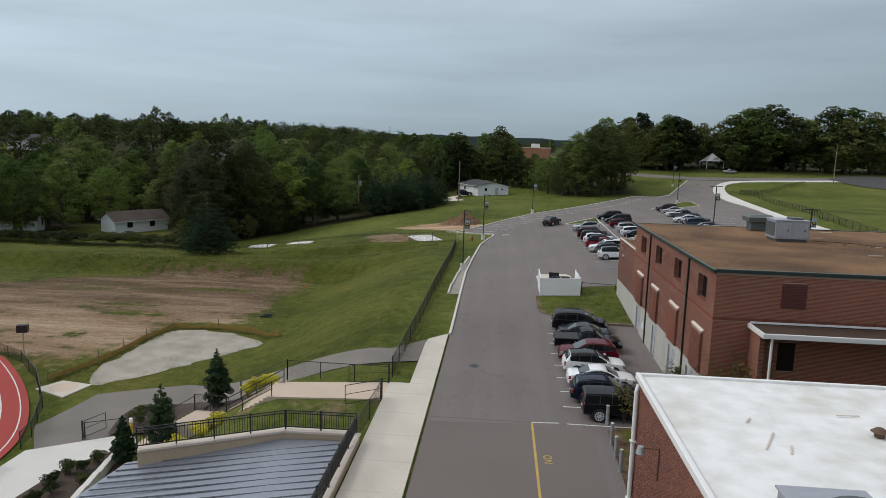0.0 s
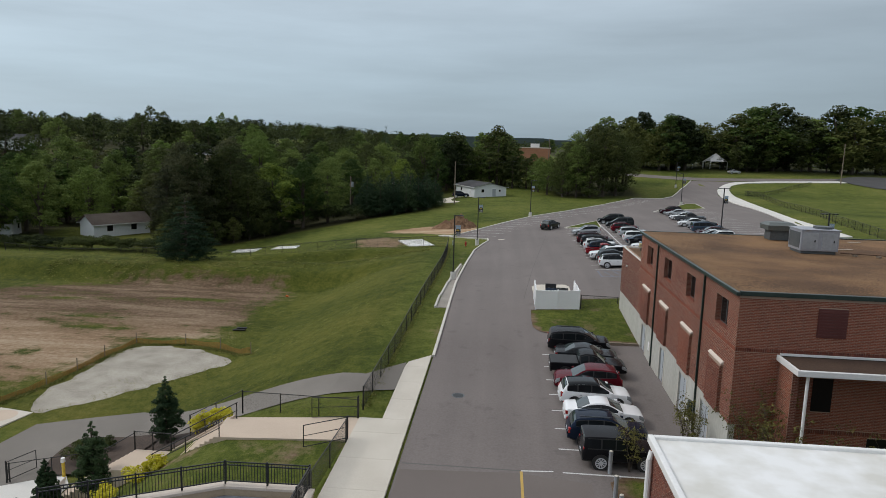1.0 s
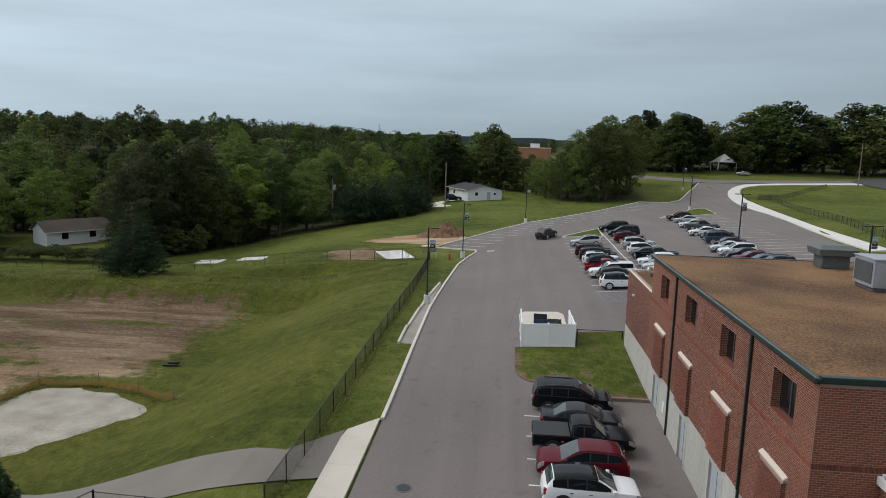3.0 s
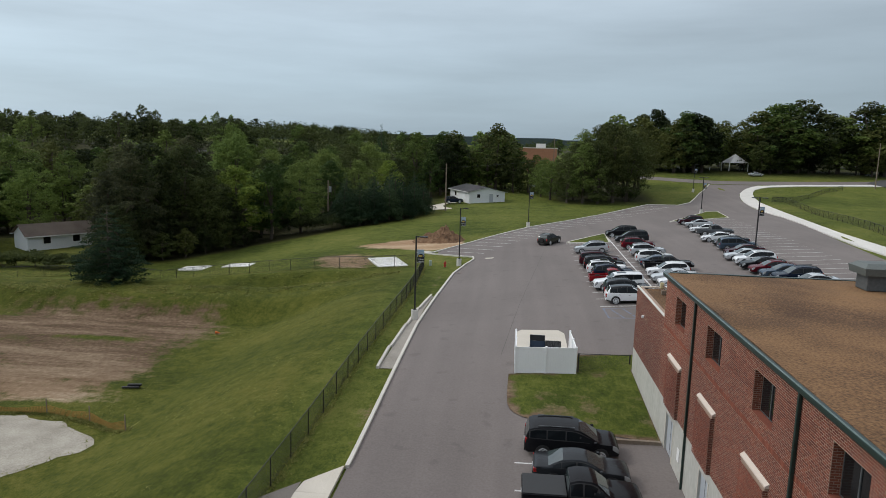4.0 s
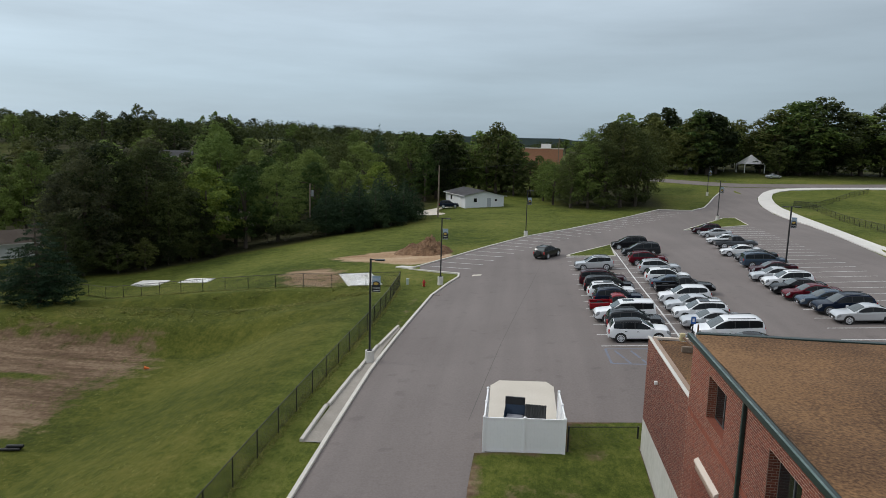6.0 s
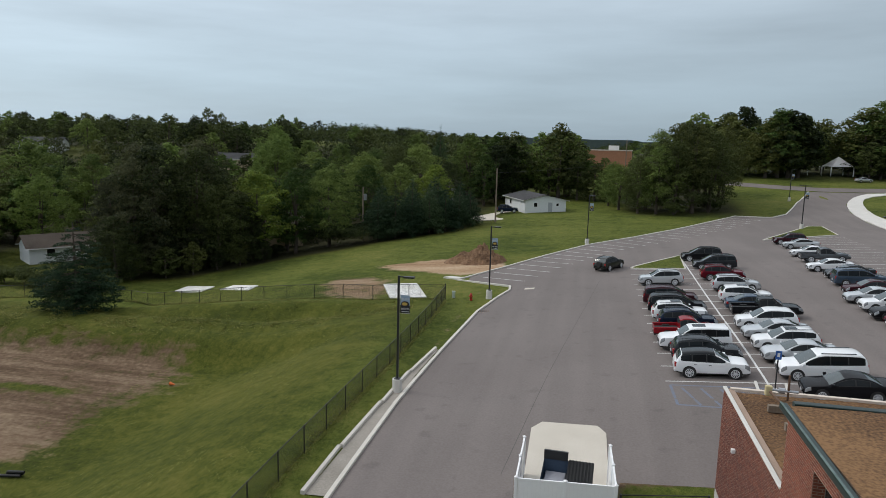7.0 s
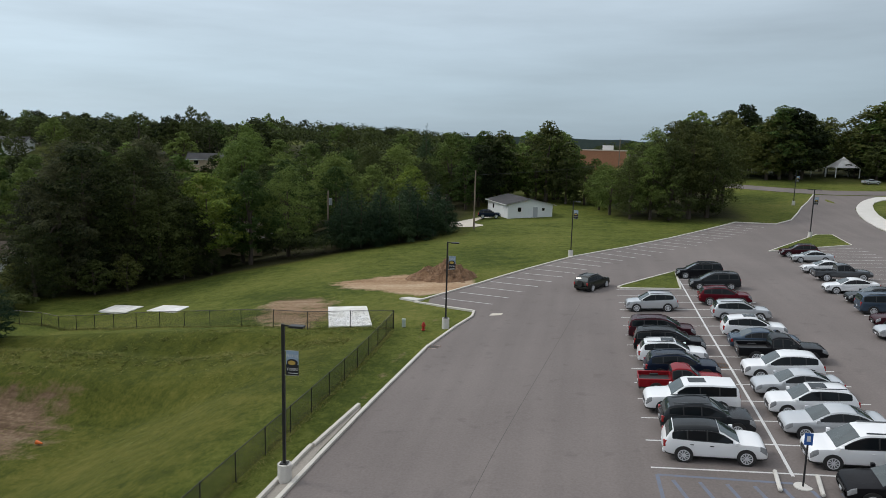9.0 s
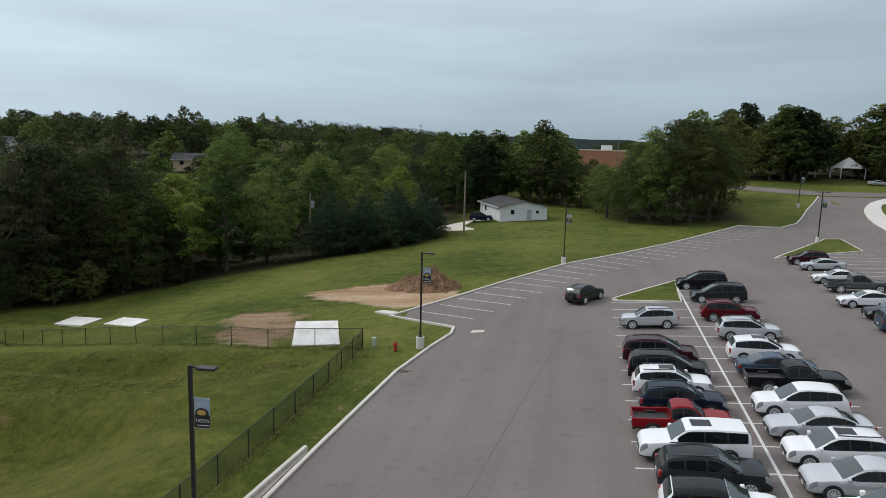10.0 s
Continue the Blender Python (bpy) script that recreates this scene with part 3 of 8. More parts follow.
    me.attributes["dirt"].data.foreach_set("value", vals)
    tagged(new("ground", me), "mown green lawn and bare brown earth falling to a graded sports field", "ground", kind="structure")


build_ground()

LOT_EDGE = [(-3.65, -40), (-3.65, 54), (-3.65, 78), (-3.25, 88), (-2.65, 101), (-1.7, 107), (-.85, 110.6), (-1.0, 112.5), (-7.4, 116.0), (-2.4, 124.4), (1.6, 132.1), (6.95, 141.6),
            (14.1, 150.2), (20.7, 159.6), (27.2, 169.9), (34.3, 181.2), (40.6, 179.9), (44.5, 185.5), (47.9, 194.6), (51.6, 205), (55.5, 214.5), (59.3, 224.5)]
LOT_EAST = [(74, 226), (67.8, 218.3), (64.7, 212.3), (61.2, 204), (57.4, 190), (55.1, 175), (53.9, 151), (46.5, 116), (44, 100), (44, 69), (12.1, 69), (12.1, -40)]
solid("road", draped("road", LOT_EDGE + LOT_EAST, lot, 0.0, M_ASPHALT, 2.0), M_ASPHALT, "worn grey asphalt drive and car park", "road", kind="structure")
CROSS = smooth_path([(24, 245), (42, 237), (58, 226), (68, 225.7), (104, 233.7), (160, 250), (420, 300)])
CROSS_FAR = [(x + 1.5, y + 7.5) for x, y in CROSS]
solid("cross_road", draped("cross_road", CROSS + CROSS_FAR[::-1], lot, 0.03, M_ASPHALT, 6.0), M_ASPHALT, "grey asphalt side road along the wood", "road", kind="structure")

solid("road_newer_surface", draped("road_new", [(-3.55, -40), (-3.55, 36.6), (2.0, 37.0), (5.6, 36.4), (5.6, 26.6), (5.55, -40)], lot, .004, M_ASPHALT_N, 2.0), M_ASPHALT_N, "browner newer asphalt before the white-roofed building", "road", kind="structure")
kerb_path = dense(LOT_EDGE[1:8], 1.5)
solid("kerb_drive", ribbon(kerb_path, .22, lot, .14), M_KERB, "pale concrete kerb along the drive", "kerb", kind="structure")
solid("kerb_return", ribbon(dense(LOT_EDGE[7:9], 1.5), .22, lot, .14), M_KERB, "pale concrete kerb", "kerb", kind="structure")
solid("kerb_car_park", ribbon(dense(LOT_EDGE[8:], 2.0), .24, lot, .14), M_KERB, "pale concrete kerb round the car park", "kerb", kind="structure")
solid("side_lot", draped("side_lot", smooth_path([(108.6, 239), (119.5, 250.5), (131, 250), (152, 240), (150, 218), (126, 212), (112.5, 217), (109.5, 228)], 1), lot, .14, M_TARMAC, 4.0), M_TARMAC, "dark new asphalt beside the far lawn", "road", kind="structure")
WALK_OUT = [(50, 122.5), (54.3, 142.6), (57.4, 160), (58.9, 175.4), (61, 190.6), (65.3, 207), (69.5, 217), (78, 224.5), (110, 232)]
WALK_IN = [(46.5, 116), (53.9, 151), (55.1, 175), (57.4, 190), (61.2, 204), (64.7, 212.3), (67.8, 218.3), (74, 226), (108, 235)]
solid("pavement_curved", prism(bmesh.new(), smooth_path([(45.2, 100)] + WALK_IN, 1) + smooth_path([(47.5, 100)] + WALK_OUT, 1)[::-1], lambda x, y: lot(x, y) - .1, lambda x, y: lot(x, y) + .13), M_CONC_W,
      "broad white concrete pavement curving round the field", "pavement", kind="structure")
# straight walk beside the drive, in slabs
walk_root = thing("pavement_drive", 0, 0, 0, 0, "pale concrete slab pavement beside the drive", "pavement", kind="structure")
y = -39.0
while y < 52:
    x0, y1 = (-6.66 if y < 42 else -5.36), min(y + 3.05, 42.2 if y < 42 else 53.2)
    top = lambda px, py: lot(px, py) + .12
    pts = [(x0, y), (-3.78, y), (-3.78, y1 - .012), (x0, y1 - .012)]
    if y1 > 53:
        pts = [(x0, y), (-3.78, y), (-3.78, y1 + .8), (x0 + .1, y1 - .9)]
    part("slab", prism(bmesh.new(), pts, lambda px, py: lot(px, py) - .1, top), M_CONC, walk_root)
    y = y1
# islands with turf
for nm, pts in (("island_north", [(11.9, 122.5), (12.4, 123.4), (18.4, 131.6), (17.75, 121.5), (12.3, 121.9)]), ("island_east", [(31.9, 147.9), (43.3, 167.2), (45.6, 167.6), (44.2, 155.4), (43.8, 155.0)])):
    solid("turf_" + nm, prism(bmesh.new(), pts, lambda a, b: lot(a, b) - .1, lambda a, b: lot(a, b) + .11), M_LAWN, "small green turf island inside a kerb", "traffic island", kind="structure")
    solid("kerb_" + nm, ribbon(dense(pts + pts[:1], 1.5), .2, lot, .15), M_KERB, "pale concrete kerb round a turf island", "kerb", kind="structure")
# turf by the building
PATCH = smooth_path([(3.95, 66.9), (3.85, 62.6), (4.15, 61.3), (5.0, 60.5), (8.0, 59.3), (11.9, 58.3)], 1)
solid("turf_patch", draped("turf_patch", [(12.6, 70.7), (8.6, 70.5), (8.3, 67.4)] + PATCH[:-1] + [(11.93, 58.3), (11.93, 67.95), (12.6, 67.98)], lot, .05, M_LAWN, 1.0), M_LAWN, "patchy green turf beside the brick building", "lawn", kind="structure")
def worn(ob, amount):
    """Bare, trodden ground towards the edge of a piece of turf."""
    me = ob.data
    rim = set()
    count = collections.Counter(k for p in me.polygons for k in p.edge_keys)
    for k, c in count.items():
        if c == 1:
            rim.update(k)
    at_ = me.attributes.new("dirt", "FLOAT", "POINT")
    at_.data.foreach_set("value", [amount if v.index in rim else amount * (.42 + .5 * noise.noise((v.co.x * .55, v.co.y * .55, 2))) for v in me.vertices])


worn(bpy.data.objects["turf_patch"], .62)
solid("turf_courtyard", draped("turf_courtyard", [(11.9, 37.2), (7.2, 37.2), (6.5, 36.6), (6.35, 27), (5.9, 26.5), (45, 26.5), (45, 37.6)], lot, .04, M_LAWN, 2.0), M_LAWN, "rough grass strip between two buildings", "lawn", kind="structure")
worn(bpy.data.objects["turf_courtyard"], .75)
solid("trim_timber_edge", nbox(8.9, 11.9, 58.15, 58.35, lot(10, 58) - .1, lot(10, 58) + .22), M_WOOD, "weathered timber edging", "edging", kind="structure")


# ---------------------------------------------------------------- paint on the asphalt
def stripe(a, b, w, m, lift=.006, name="line", parent=None):
    (x0, y0), (x1, y1) = a, b
    t = Vector((x1 - x0, y1 - y0)).normalized()
    s = Vector((-t.y, t.x)) * w / 2
    bm = bmesh.new()
    pts = dense([a, b], 2.0)
    r = [(bm.verts.new((x + s.x, y + s.y, lot(x + s.x, y + s.y) + lift)), bm.verts.new((x - s.x, y - s.y, lot(x - s.x, y - s.y) + lift))) for x, y in pts]
    for p, q in zip(r, r[1:]):
        bm.faces.new((p[0], p[1], q[1], q[0]))
    bmesh.ops.recalc_face_normals(bm, faces=bm.faces)
    if bm.faces[:][0].normal.z < 0:
        bmesh.ops.reverse_faces(bm, faces=bm.faces)
    return part(name, bm, m, parent)


marks = thing("trim_bay_lines", 0, 0, 0, 0, "white painted parking bay lines", "road marking", kind="structure")
for k in range(8):
    stripe((4.35, 37.35 + 2.6 * k), (9.3, 37.35 + 2.6 * k), .11, M_WHITEP, parent=marks)
for k in range(15):
    yy = 82.73 + 2.77 * k
    stripe((11.7, yy), (17.5, yy), .11, M_WHITEP, parent=marks)
for k in range(18):
    stripe((17.5, 82.73 + 2.77 * k), (23.3, 82.73 + 2.77 * k - .1), .11, M_WHITEP, parent=marks)
stripe((17.35, 82.5), (18.3, 130.8), .14, M_WHITEP, parent=marks)
for k in range(26):
    yy = 83.4 + 2.77 * k
    x0 = 27.7 + (yy - 83) * .085
    stripe((x0, yy), (x0 + 10.8, yy - .5), .11, M_WHITEP, parent=marks)
# bays square to the north-west kerb
bay_line = [(-5.2, 117.4), (-1.46, 125.3), (2.4, 133.2), (7.4, 141.3), (14.5, 150.0), (21.1, 159.4), (27.6, 169.7), (33.6, 180.0)]
bay_run = np.concatenate([[0], np.cumsum([math.hypot(c - a, d - b) for (a, b), (c, d) in zip(bay_line, bay_line[1:])])])
for k in range(26):
    s = .4 + 2.86 * k
    ax, ay = (float(np.interp(s, bay_run, [p[q] for p in bay_line])) for q in (0, 1))
    bx, by = (float(np.interp(s + 1.5, bay_run, [p[q] for p in bay_line])) - float(np.interp(s - 1.5, bay_run, [p[q] for p in bay_line])) for q in (0, 1))
    n_ = math.hypot(bx, by)
    stripe((ax, ay), (ax + 5.9 * by / n_, ay - 5.9 * bx / n_), .11, M_WHITEP, parent=marks)
yel = thing("trim_yellow_lines", 0, 0, 0, 0, "worn yellow no-parking line and lettering", "road marking", kind="structure")
stripe((2.34, 37.2), (2.4, 0), .13, M_YELLOWP, parent=yel)
stripe((2.34, 37.25), (3.9, 37.4), .10, M_WHITEP, parent=marks)
blue = thing("trim_blue_chalk", 0, 0, 0, 0, "faded blue chalk layout lines", "road marking", kind="structure")
chalk = [((11.9, 82.1), (17.2, 81.9)), ((12.0, 79.2), (24.0, 78.0)), ((11.9, 82.1), (12.0, 79.2))]
chalk += [((12.5 + 1.05 * k, 81.7 - .06 * k), (13.2 + 1.05 * k, 79.2 - .10 * k)) for k in range(11)]
for a, b in chalk:
    stripe(a, b, .16, M_BLUEP, .005, parent=blue)


def lettering(name, body, size, m, loc, rot, parent, align="CENTER", extrude=.002):
    c = bpy.data.curves.new(name, "FONT")
    c.body, c.size, c.align_x, c.align_y, c.extrude = body, size, align, "CENTER", extrude
    c.materials.append(m)
    ob = new(name, c)
    ob.parent = parent
    ob.matrix_basis = pose(*loc, *rot)
    return ob


lettering("letters", "NO", .62, M_YELLOWP, (2.98, 32.7, lot(3, 32.7) + .008), (0, 0, 90), yel)
for pts in ([(8.25, 115.2), (6.5, 99.6), (5.4, 89.7), (4.75, 83.8), (3.4, 70.5)],):
    solid("trim_lane_joint", draped("j", [(x - .02, y) for x, y in pts] + [(x + .02, y) for x, y in pts[::-1]], lot, .005, M_PATH, 3.0), M_PATCH, "fine dark paving joint along the drive", "seam", kind="structure")
# newer tar strip across the drive and pale scuffs
solid("trim_seam", draped("trim_seam", [(-3.5, 37.2), (2.3, 37.2), (2.3, 37.32), (-3.5, 37.32)], lot, .004, M_PATH, 2.0), mat("tar_seam", (.10, .095, .09), (.14, .13, .125), rough=.9), "dark tar seam across the drive", "seam", kind="structure")

# ---------------------------------------------------------------- brick buildings
def bricks(u_len, z0, z1, holes, seed=1, depth=.006):
    """Centres of a running bond on a wall u_len long between z0 and z1, clear of the holes (u0, u1, z0, z1)."""
    rng = random.Random(seed)
    out = []
    course, long = .0735, .214
    for r in range(int((z1 - z0) / course)):
        z = z0 + (r + .5) * course
        off = 0 if r % 2 else long / 2
        for c in range(-1, int(u_len / long) + 1):
            a, b = max(.004, c * long + off + .008), min(u_len - .004, (c + 1) * long + off - .008)
            if b - a < .04:
                continue
            runs = [(a, b)]
            for h in holes:
                if h[2] < z + .025 and z - .025 < h[3]:
                    runs = [q for p0, p1 in runs for q in ((p0, min(p1, h[0])), (max(p0, h[1]), p1)) if q[1] - q[0] > .03]
            for p0, p1 in runs:
                out.append((p0, p1, z - .0275, z + .0275, depth * rng.uniform(.75, 1.2)))
    return out


def brick_mesh(name, rows, base, udir, ndir):
    """Joined bricks; base + u * udir + n * ndir, z upright."""
    v, f = [], []
    bx, by = base
    for a, b, z0, z1, d in rows:
        k = len(v)
        for n_ in (0, d):
            for u, z in ((a, z0), (b, z0), (b, z1), (a, z1)):
                v.append((bx + u * udir[0] + n_ * ndir[0], by + u * udir[1] + n_ * ndir[1], z))
        f += [(k + 4, k + 5, k + 6, k + 7), (k, k + 1, k + 5, k + 4), (k + 2, k + 3, k + 7, k + 6)] + ([(k + 1, k + 2, k + 6, k + 5), (k + 3, k, k + 4, k + 7)] if len(rows) == 1 else [])
    me = arrays_mesh(name, v, f, M_BRICK)
    return me


WX = 11.97
MY0, MY1, LY1 = 37.7, 60.0, 67.9
ROOF, LOWROOF = 7.6, 5.25
BX1 = 48.0
WIN = [(55.85, 57.75), (50.3, 52.3), (44.85, 46.65), (39.15, 41.0)]
CAPS = [(55.75, 58.2), (50.25, 52.55), (44.55, 46.9), (39.05, 41.2)]
DOORS = [(56.4, 57.9), (50.4, 51.7), (44.9, 46.6), (40.6, 42.1)]
PLZ = 1.22      # top of the painted concrete base

school = thing("school_building", WX, MY0, 0, 0, "two-storey red brick school block with a brown gravel roof", "building")


def sl(x0, x1, y0, y1, z0, z1, **k):
    """A box in world places, in the school block's own space."""
    return nbox(x0 - WX, x1 - WX, y0 - MY0, y1 - MY0, z0, z1, **k)


def wall_with_holes(y0, y1, z0, z1, holes, t=.34):
    bm = bmesh.new()
    ys = sorted({y0, y1, *[h[0] for h in holes], *[h[1] for h in holes]})
    zs = sorted({z0, z1, *[h[2] for h in holes], *[h[3] for h in holes]})
    for a, b in zip(ys, ys[1:]):
        for c, d in zip(zs, zs[1:]):
            if not any(h[0] <= (a + b) / 2 <= h[1] and h[2] <= (c + d) / 2 <= h[3] for h in holes):
                box(bm, 0, t, a - MY0, b - MY0, c, d)
    bmesh.ops.remove_doubles(bm, verts=bm.verts, dist=1e-4)
    return bm


holes_w = [(a, b, 5.42, 6.88) for a, b in WIN]
west = part("west_wall", wall_with_holes(MY0, MY1, PLZ, ROOF - .1, holes_w), M_MORTAR, school, "red running-bond brick wall")
part("low_wall", wall_with_holes(MY1, LY1, PLZ, LOWROOF, []), M_MORTAR, school)
door_holes = [(a, b, -1.75, .78) for a, b in DOORS]
part("base_course", wall_with_holes(MY0 - .03, LY1 + .02, -2.2, PLZ, door_holes, .30), M_PLINTH, school, "stained pale painted concrete base")
part("inner_floor_block", sl(WX + .36, BX1 - .3, MY0 + .35, MY1 - .1, -2.2, ROOF - .3), M_MORTAR, school)
part("south_wall", sl(WX + .002, BX1, MY0 - .002, MY0 + .34, -2.2, ROOF - .1), M_MORTAR, school)
part("low_block", sl(WX + .35, BX1 + 4, MY1 + .2, LY1, -2.2, LOWROOF - .22), M_MORTAR, school)
part("east_wall", sl(BX1 - .3, BX1, MY0 + .35, MY1, -2.2, ROOF - .1), M_MORTAR, school)
part("north_upstand", sl(WX + .34, BX1 - .3, MY1 - .08, MY1 + .18, LOWROOF - .2, ROOF - .1), M_MORTAR, school)
# roofs
def gravel(x0, x1, y0, y1, z):
    bm = bmesh.new()
    bmesh.ops.create_grid(bm, x_segments=72, y_segments=48, size=.5, matrix=Matrix.Translation(((x0 + x1) / 2 - WX, (y0 + y1) / 2 - MY0, z)) @ Matrix.Diagonal((x1 - x0, y1 - y0, 1, 1)))
    for v in bm.verts:
        v.co.z += .05 * noise.noise((v.co.x * .35, v.co.y * .35, z)) + .02 * noise.noise((v.co.x * 1.3, v.co.y * 1.3, z))
    return bm


part("roof", gravel(WX - .02, BX1 - .1, MY0 + .1, MY1 - .1, ROOF + .03), M_ROOFB, school, "brown gravel flat roof")
part("low_roof", gravel(WX + .2, BX1 + 3.9, MY1 + .18, LY1 - .12, LOWROOF - .06), M_ROOFB, school, "brown gravel lower roof")
part("west_gutter", sl(WX - .22, WX - .03, MY0 - .16, MY1 + .12, ROOF - .14, ROOF + .03, bevel=.03), M_GREEN, school, "dark green metal gutter")
part("gutter_lip", sl(WX - .215, WX - .16, MY0 - .15, MY1 + .1, ROOF + .032, ROOF + .046), M_GREENL, school, "weathered pale green gutter edge")
part("south_fascia", sl(WX - .02, BX1 + .1, MY0 - .14, MY0 + .10, ROOF - .13, ROOF + .07, bevel=.02), M_GREEN, school, "dark green metal fascia")
part("north_fascia", sl(WX + .12, BX1 + .1, MY1 - .02, MY1 + .22, ROOF - .16, ROOF + .06, bevel=.02), M_GREEN, school)
part("east_fascia", sl(BX1 - .1, BX1 + .14, MY0 + .1, MY1 - .02, ROOF - .16, ROOF + .06, bevel=.02), M_GREEN, school)
part("low_coping", sl(WX - .04, WX + .10, MY1 + .02, LY1 + .06, LOWROOF, LOWROOF + .07, bevel=.02), M_CONC_W, school, "pale stone coping")
part("low_north_coping", sl(WX + .22, BX1 + 4, LY1 - .12, LY1 + .06, LOWROOF - .04, LOWROOF + .05), M_STONE, school)
for yy in (54.1, 43.0):
    sp = part("downspout", sl(WX - .12, WX - .015, yy - .06, yy + .06, PLZ + .1, ROOF - .16, bevel=.02), M_GREEN, school, "dark green metal downspout")
    part("downspout_foot", sl(WX - .11, WX - .02, yy - .09, yy + .0, -1.45, PLZ + .1), M_GREEN, school)
# recessed windows
for a, b in WIN:
    w = part("window", sl(WX + .29, WX + .33, a, b, 5.42, 6.88), M_DARKM, school, "dark recessed steel window")
    part("pane", sl(WX + .275, WX + .288, a + .07, (a + b) / 2 - .03, 5.5, 6.8), M_GLASSD, w)
    part("pane", sl(WX + .275, WX + .288, (a + b) / 2 + .03, b - .07, 5.5, 6.8), M_GLASSD, w)
    part("mullion", sl(WX + .25, WX + .275, (a + b) / 2 - .03, (a + b) / 2 + .03, 5.5, 6.8), M_DARKM, w)
    part("window_sill", sl(WX + .01, WX + .27, a + .002, b - .002, 5.42, 5.455), M_BRICK, school)
# projecting brick bays with sloped stone caps, their corners toothed
for a, b in CAPS:
    bay = part("bay", sl(WX - .11, WX - .001, a + .08, b - .08, PLZ, 3.70), M_MORTAR, school)
    bm = bmesh.new()
    v = [bm.verts.new((x - WX, y_ - MY0, z)) for y_ in (a, b) for x, z in ((WX - .14, 3.70), (WX - .14, 3.755), (WX - .002, 3.85), (WX - .002, 3.70))]
    for q in ((0, 1, 2, 3), (7, 6, 5, 4), (0, 4, 5, 1), (1, 5, 6, 2), (2, 6, 7, 3), (3, 7, 4, 0)):
        bm.faces.new([v[i] for i in q])
    bmesh.ops.recalc_face_normals(bm, faces=bm.faces)
    part("cap_stone", bm, M_STONE, school, "sloped pale cast stone cap")
for a, b in DOORS:
    d = part("door", sl(WX + .10, WX + .15, a, b, -1.7, .78), M_DOOR, school, "pale blue-grey painted steel door")
    part("door_handle", sl(WX + .04, WX + .10, a + .1, a + .16, -.55, -.35), M_BLACK, d)
    part("door_joint", sl(WX + .09, WX + .099, (a + b) / 2 - .012, (a + b) / 2 + .012, -1.6, .75), M_BLACK, d)
    part("door_surround", sl(WX - .02, WX - .001, a - .09, a, -1.6, .87), M_CONC, school)
    part("door_surround", sl(WX - .02, WX - .001, b, b + .09, -1.6, .87), M_CONC, school)
part("wall_lamp", sl(WX - .14, WX, 65.2, 65.34, 3.85, 4.0, bevel=.02), M_WHITEM, school, "small white wall lamp")
part("notice", sl(WX - .03, WX - .002, 54.9, 55.3, -.5, .1), M_WHITEM, school, "small white notice")
part("meter_box", sl(WX - .2, WX - .002, 43.4, 43.75, -.9, .1, bevel=.02), M_GREEN, school)
# louvre in the south face
lou = part("louvre", sl(15.5, 16.8, MY0 - .05, MY0 - .003, 5.65, 7.0), M_LOUVRE, school, "dull red metal louvre")
for k in range(9):
    part("slat", sl(15.55, 16.75, MY0 - .09, MY0 - .052, 5.72 + k * .138, 5.80 + k * .138), M_LOUVRE, lou)
# porch on the south face
PZ = 4.72
part("porch_roof", sl(13.98, 27.5, 35.5, MY0 - .01, PZ - .12, PZ - .03), M_PORCH_SHADE, school, "brown porch roof with shade in its colour")
part("porch_fascia", sl(13.85, 27.5, 35.35, 35.5, PZ - .24, PZ + .02, bevel=.015), M_WHITEM, school, "white porch fascia")
part("porch_fascia", sl(13.85, 13.98, 35.502, MY0 - .01, PZ - .24, PZ + .02, bevel=.015), M_WHITEM, school)
part("porch_fascia", sl(13.982, 27.5, MY0 - .12, MY0 - .012, PZ + .0, PZ + .1, bevel=.01), M_WHITEM, school)
part("porch_post", nrod((14.4 - WX, 35.6 - MY0, -1.7), (14.4 - WX, 35.6 - MY0, PZ - .24), .07, n=10), M_WHITEM, school, "white porch post")
part("porch_side_wall", sl(14.02, 14.3, 36.2, MY0 - .01, -1.8, PZ - .24), M_MORTAR, school)
part("porch_window", sl(15.6, 16.5, MY0 - .03, MY0 - .004, 2.1, 3.7), M_GLASSD, school, "dark window")
part("porch_door", sl(18.3, 19.3, MY0 - .03, MY0 - .004, -1.6, .9), M_GLASSD, school, "dark doorway")

# roof plant
def roof_unit(x, y, z, lx, ly, h, m, label):
    t = thing("rooftop_unit", x, y, z, 0, label, "air conditioner")
    part("skid", nbox(-lx / 2 + .1, lx / 2 - .1, -ly / 2 + .1, ly / 2 - .1, 0, .18), M_DARKM, t)
    part("cabinet", nbox(-lx / 2, lx / 2, -ly / 2, ly / 2, .18, h, bevel=.03), m, t)
    part("top_cover", nbox(-lx / 2 - .05, lx / 2 + .05, -ly / 2 - .05, ly / 2 + .05, h, h + .06, bevel=.01), M_GREYM, t)
    for k in (-1, 1):
        part("service_panel", nbox(k * lx / 4 - lx * .2, k * lx / 4 + lx * .2, -ly / 2 - .025, -ly / 2 - .002, .3, h - .15), M_GALV, t)
        part("panel_handle", nbox(k * lx / 4 + lx * .1, k * lx / 4 + lx * .13, -ly / 2 - .045, -ly / 2 - .026, h * .5, h * .6), M_BLACK, t)
    part("coil_guard", nbox(-lx / 2 - .03, -lx / 2 - .004, -ly / 2 + .15, ly / 2 - .15, .35, h - .15), M_DARKM, t)
    part("fan_cowl", nrod((lx * .22, 0, h + .06), (lx * .22, 0, h + .2), ly * .3, n=20), M_DARKM, t)
    return t


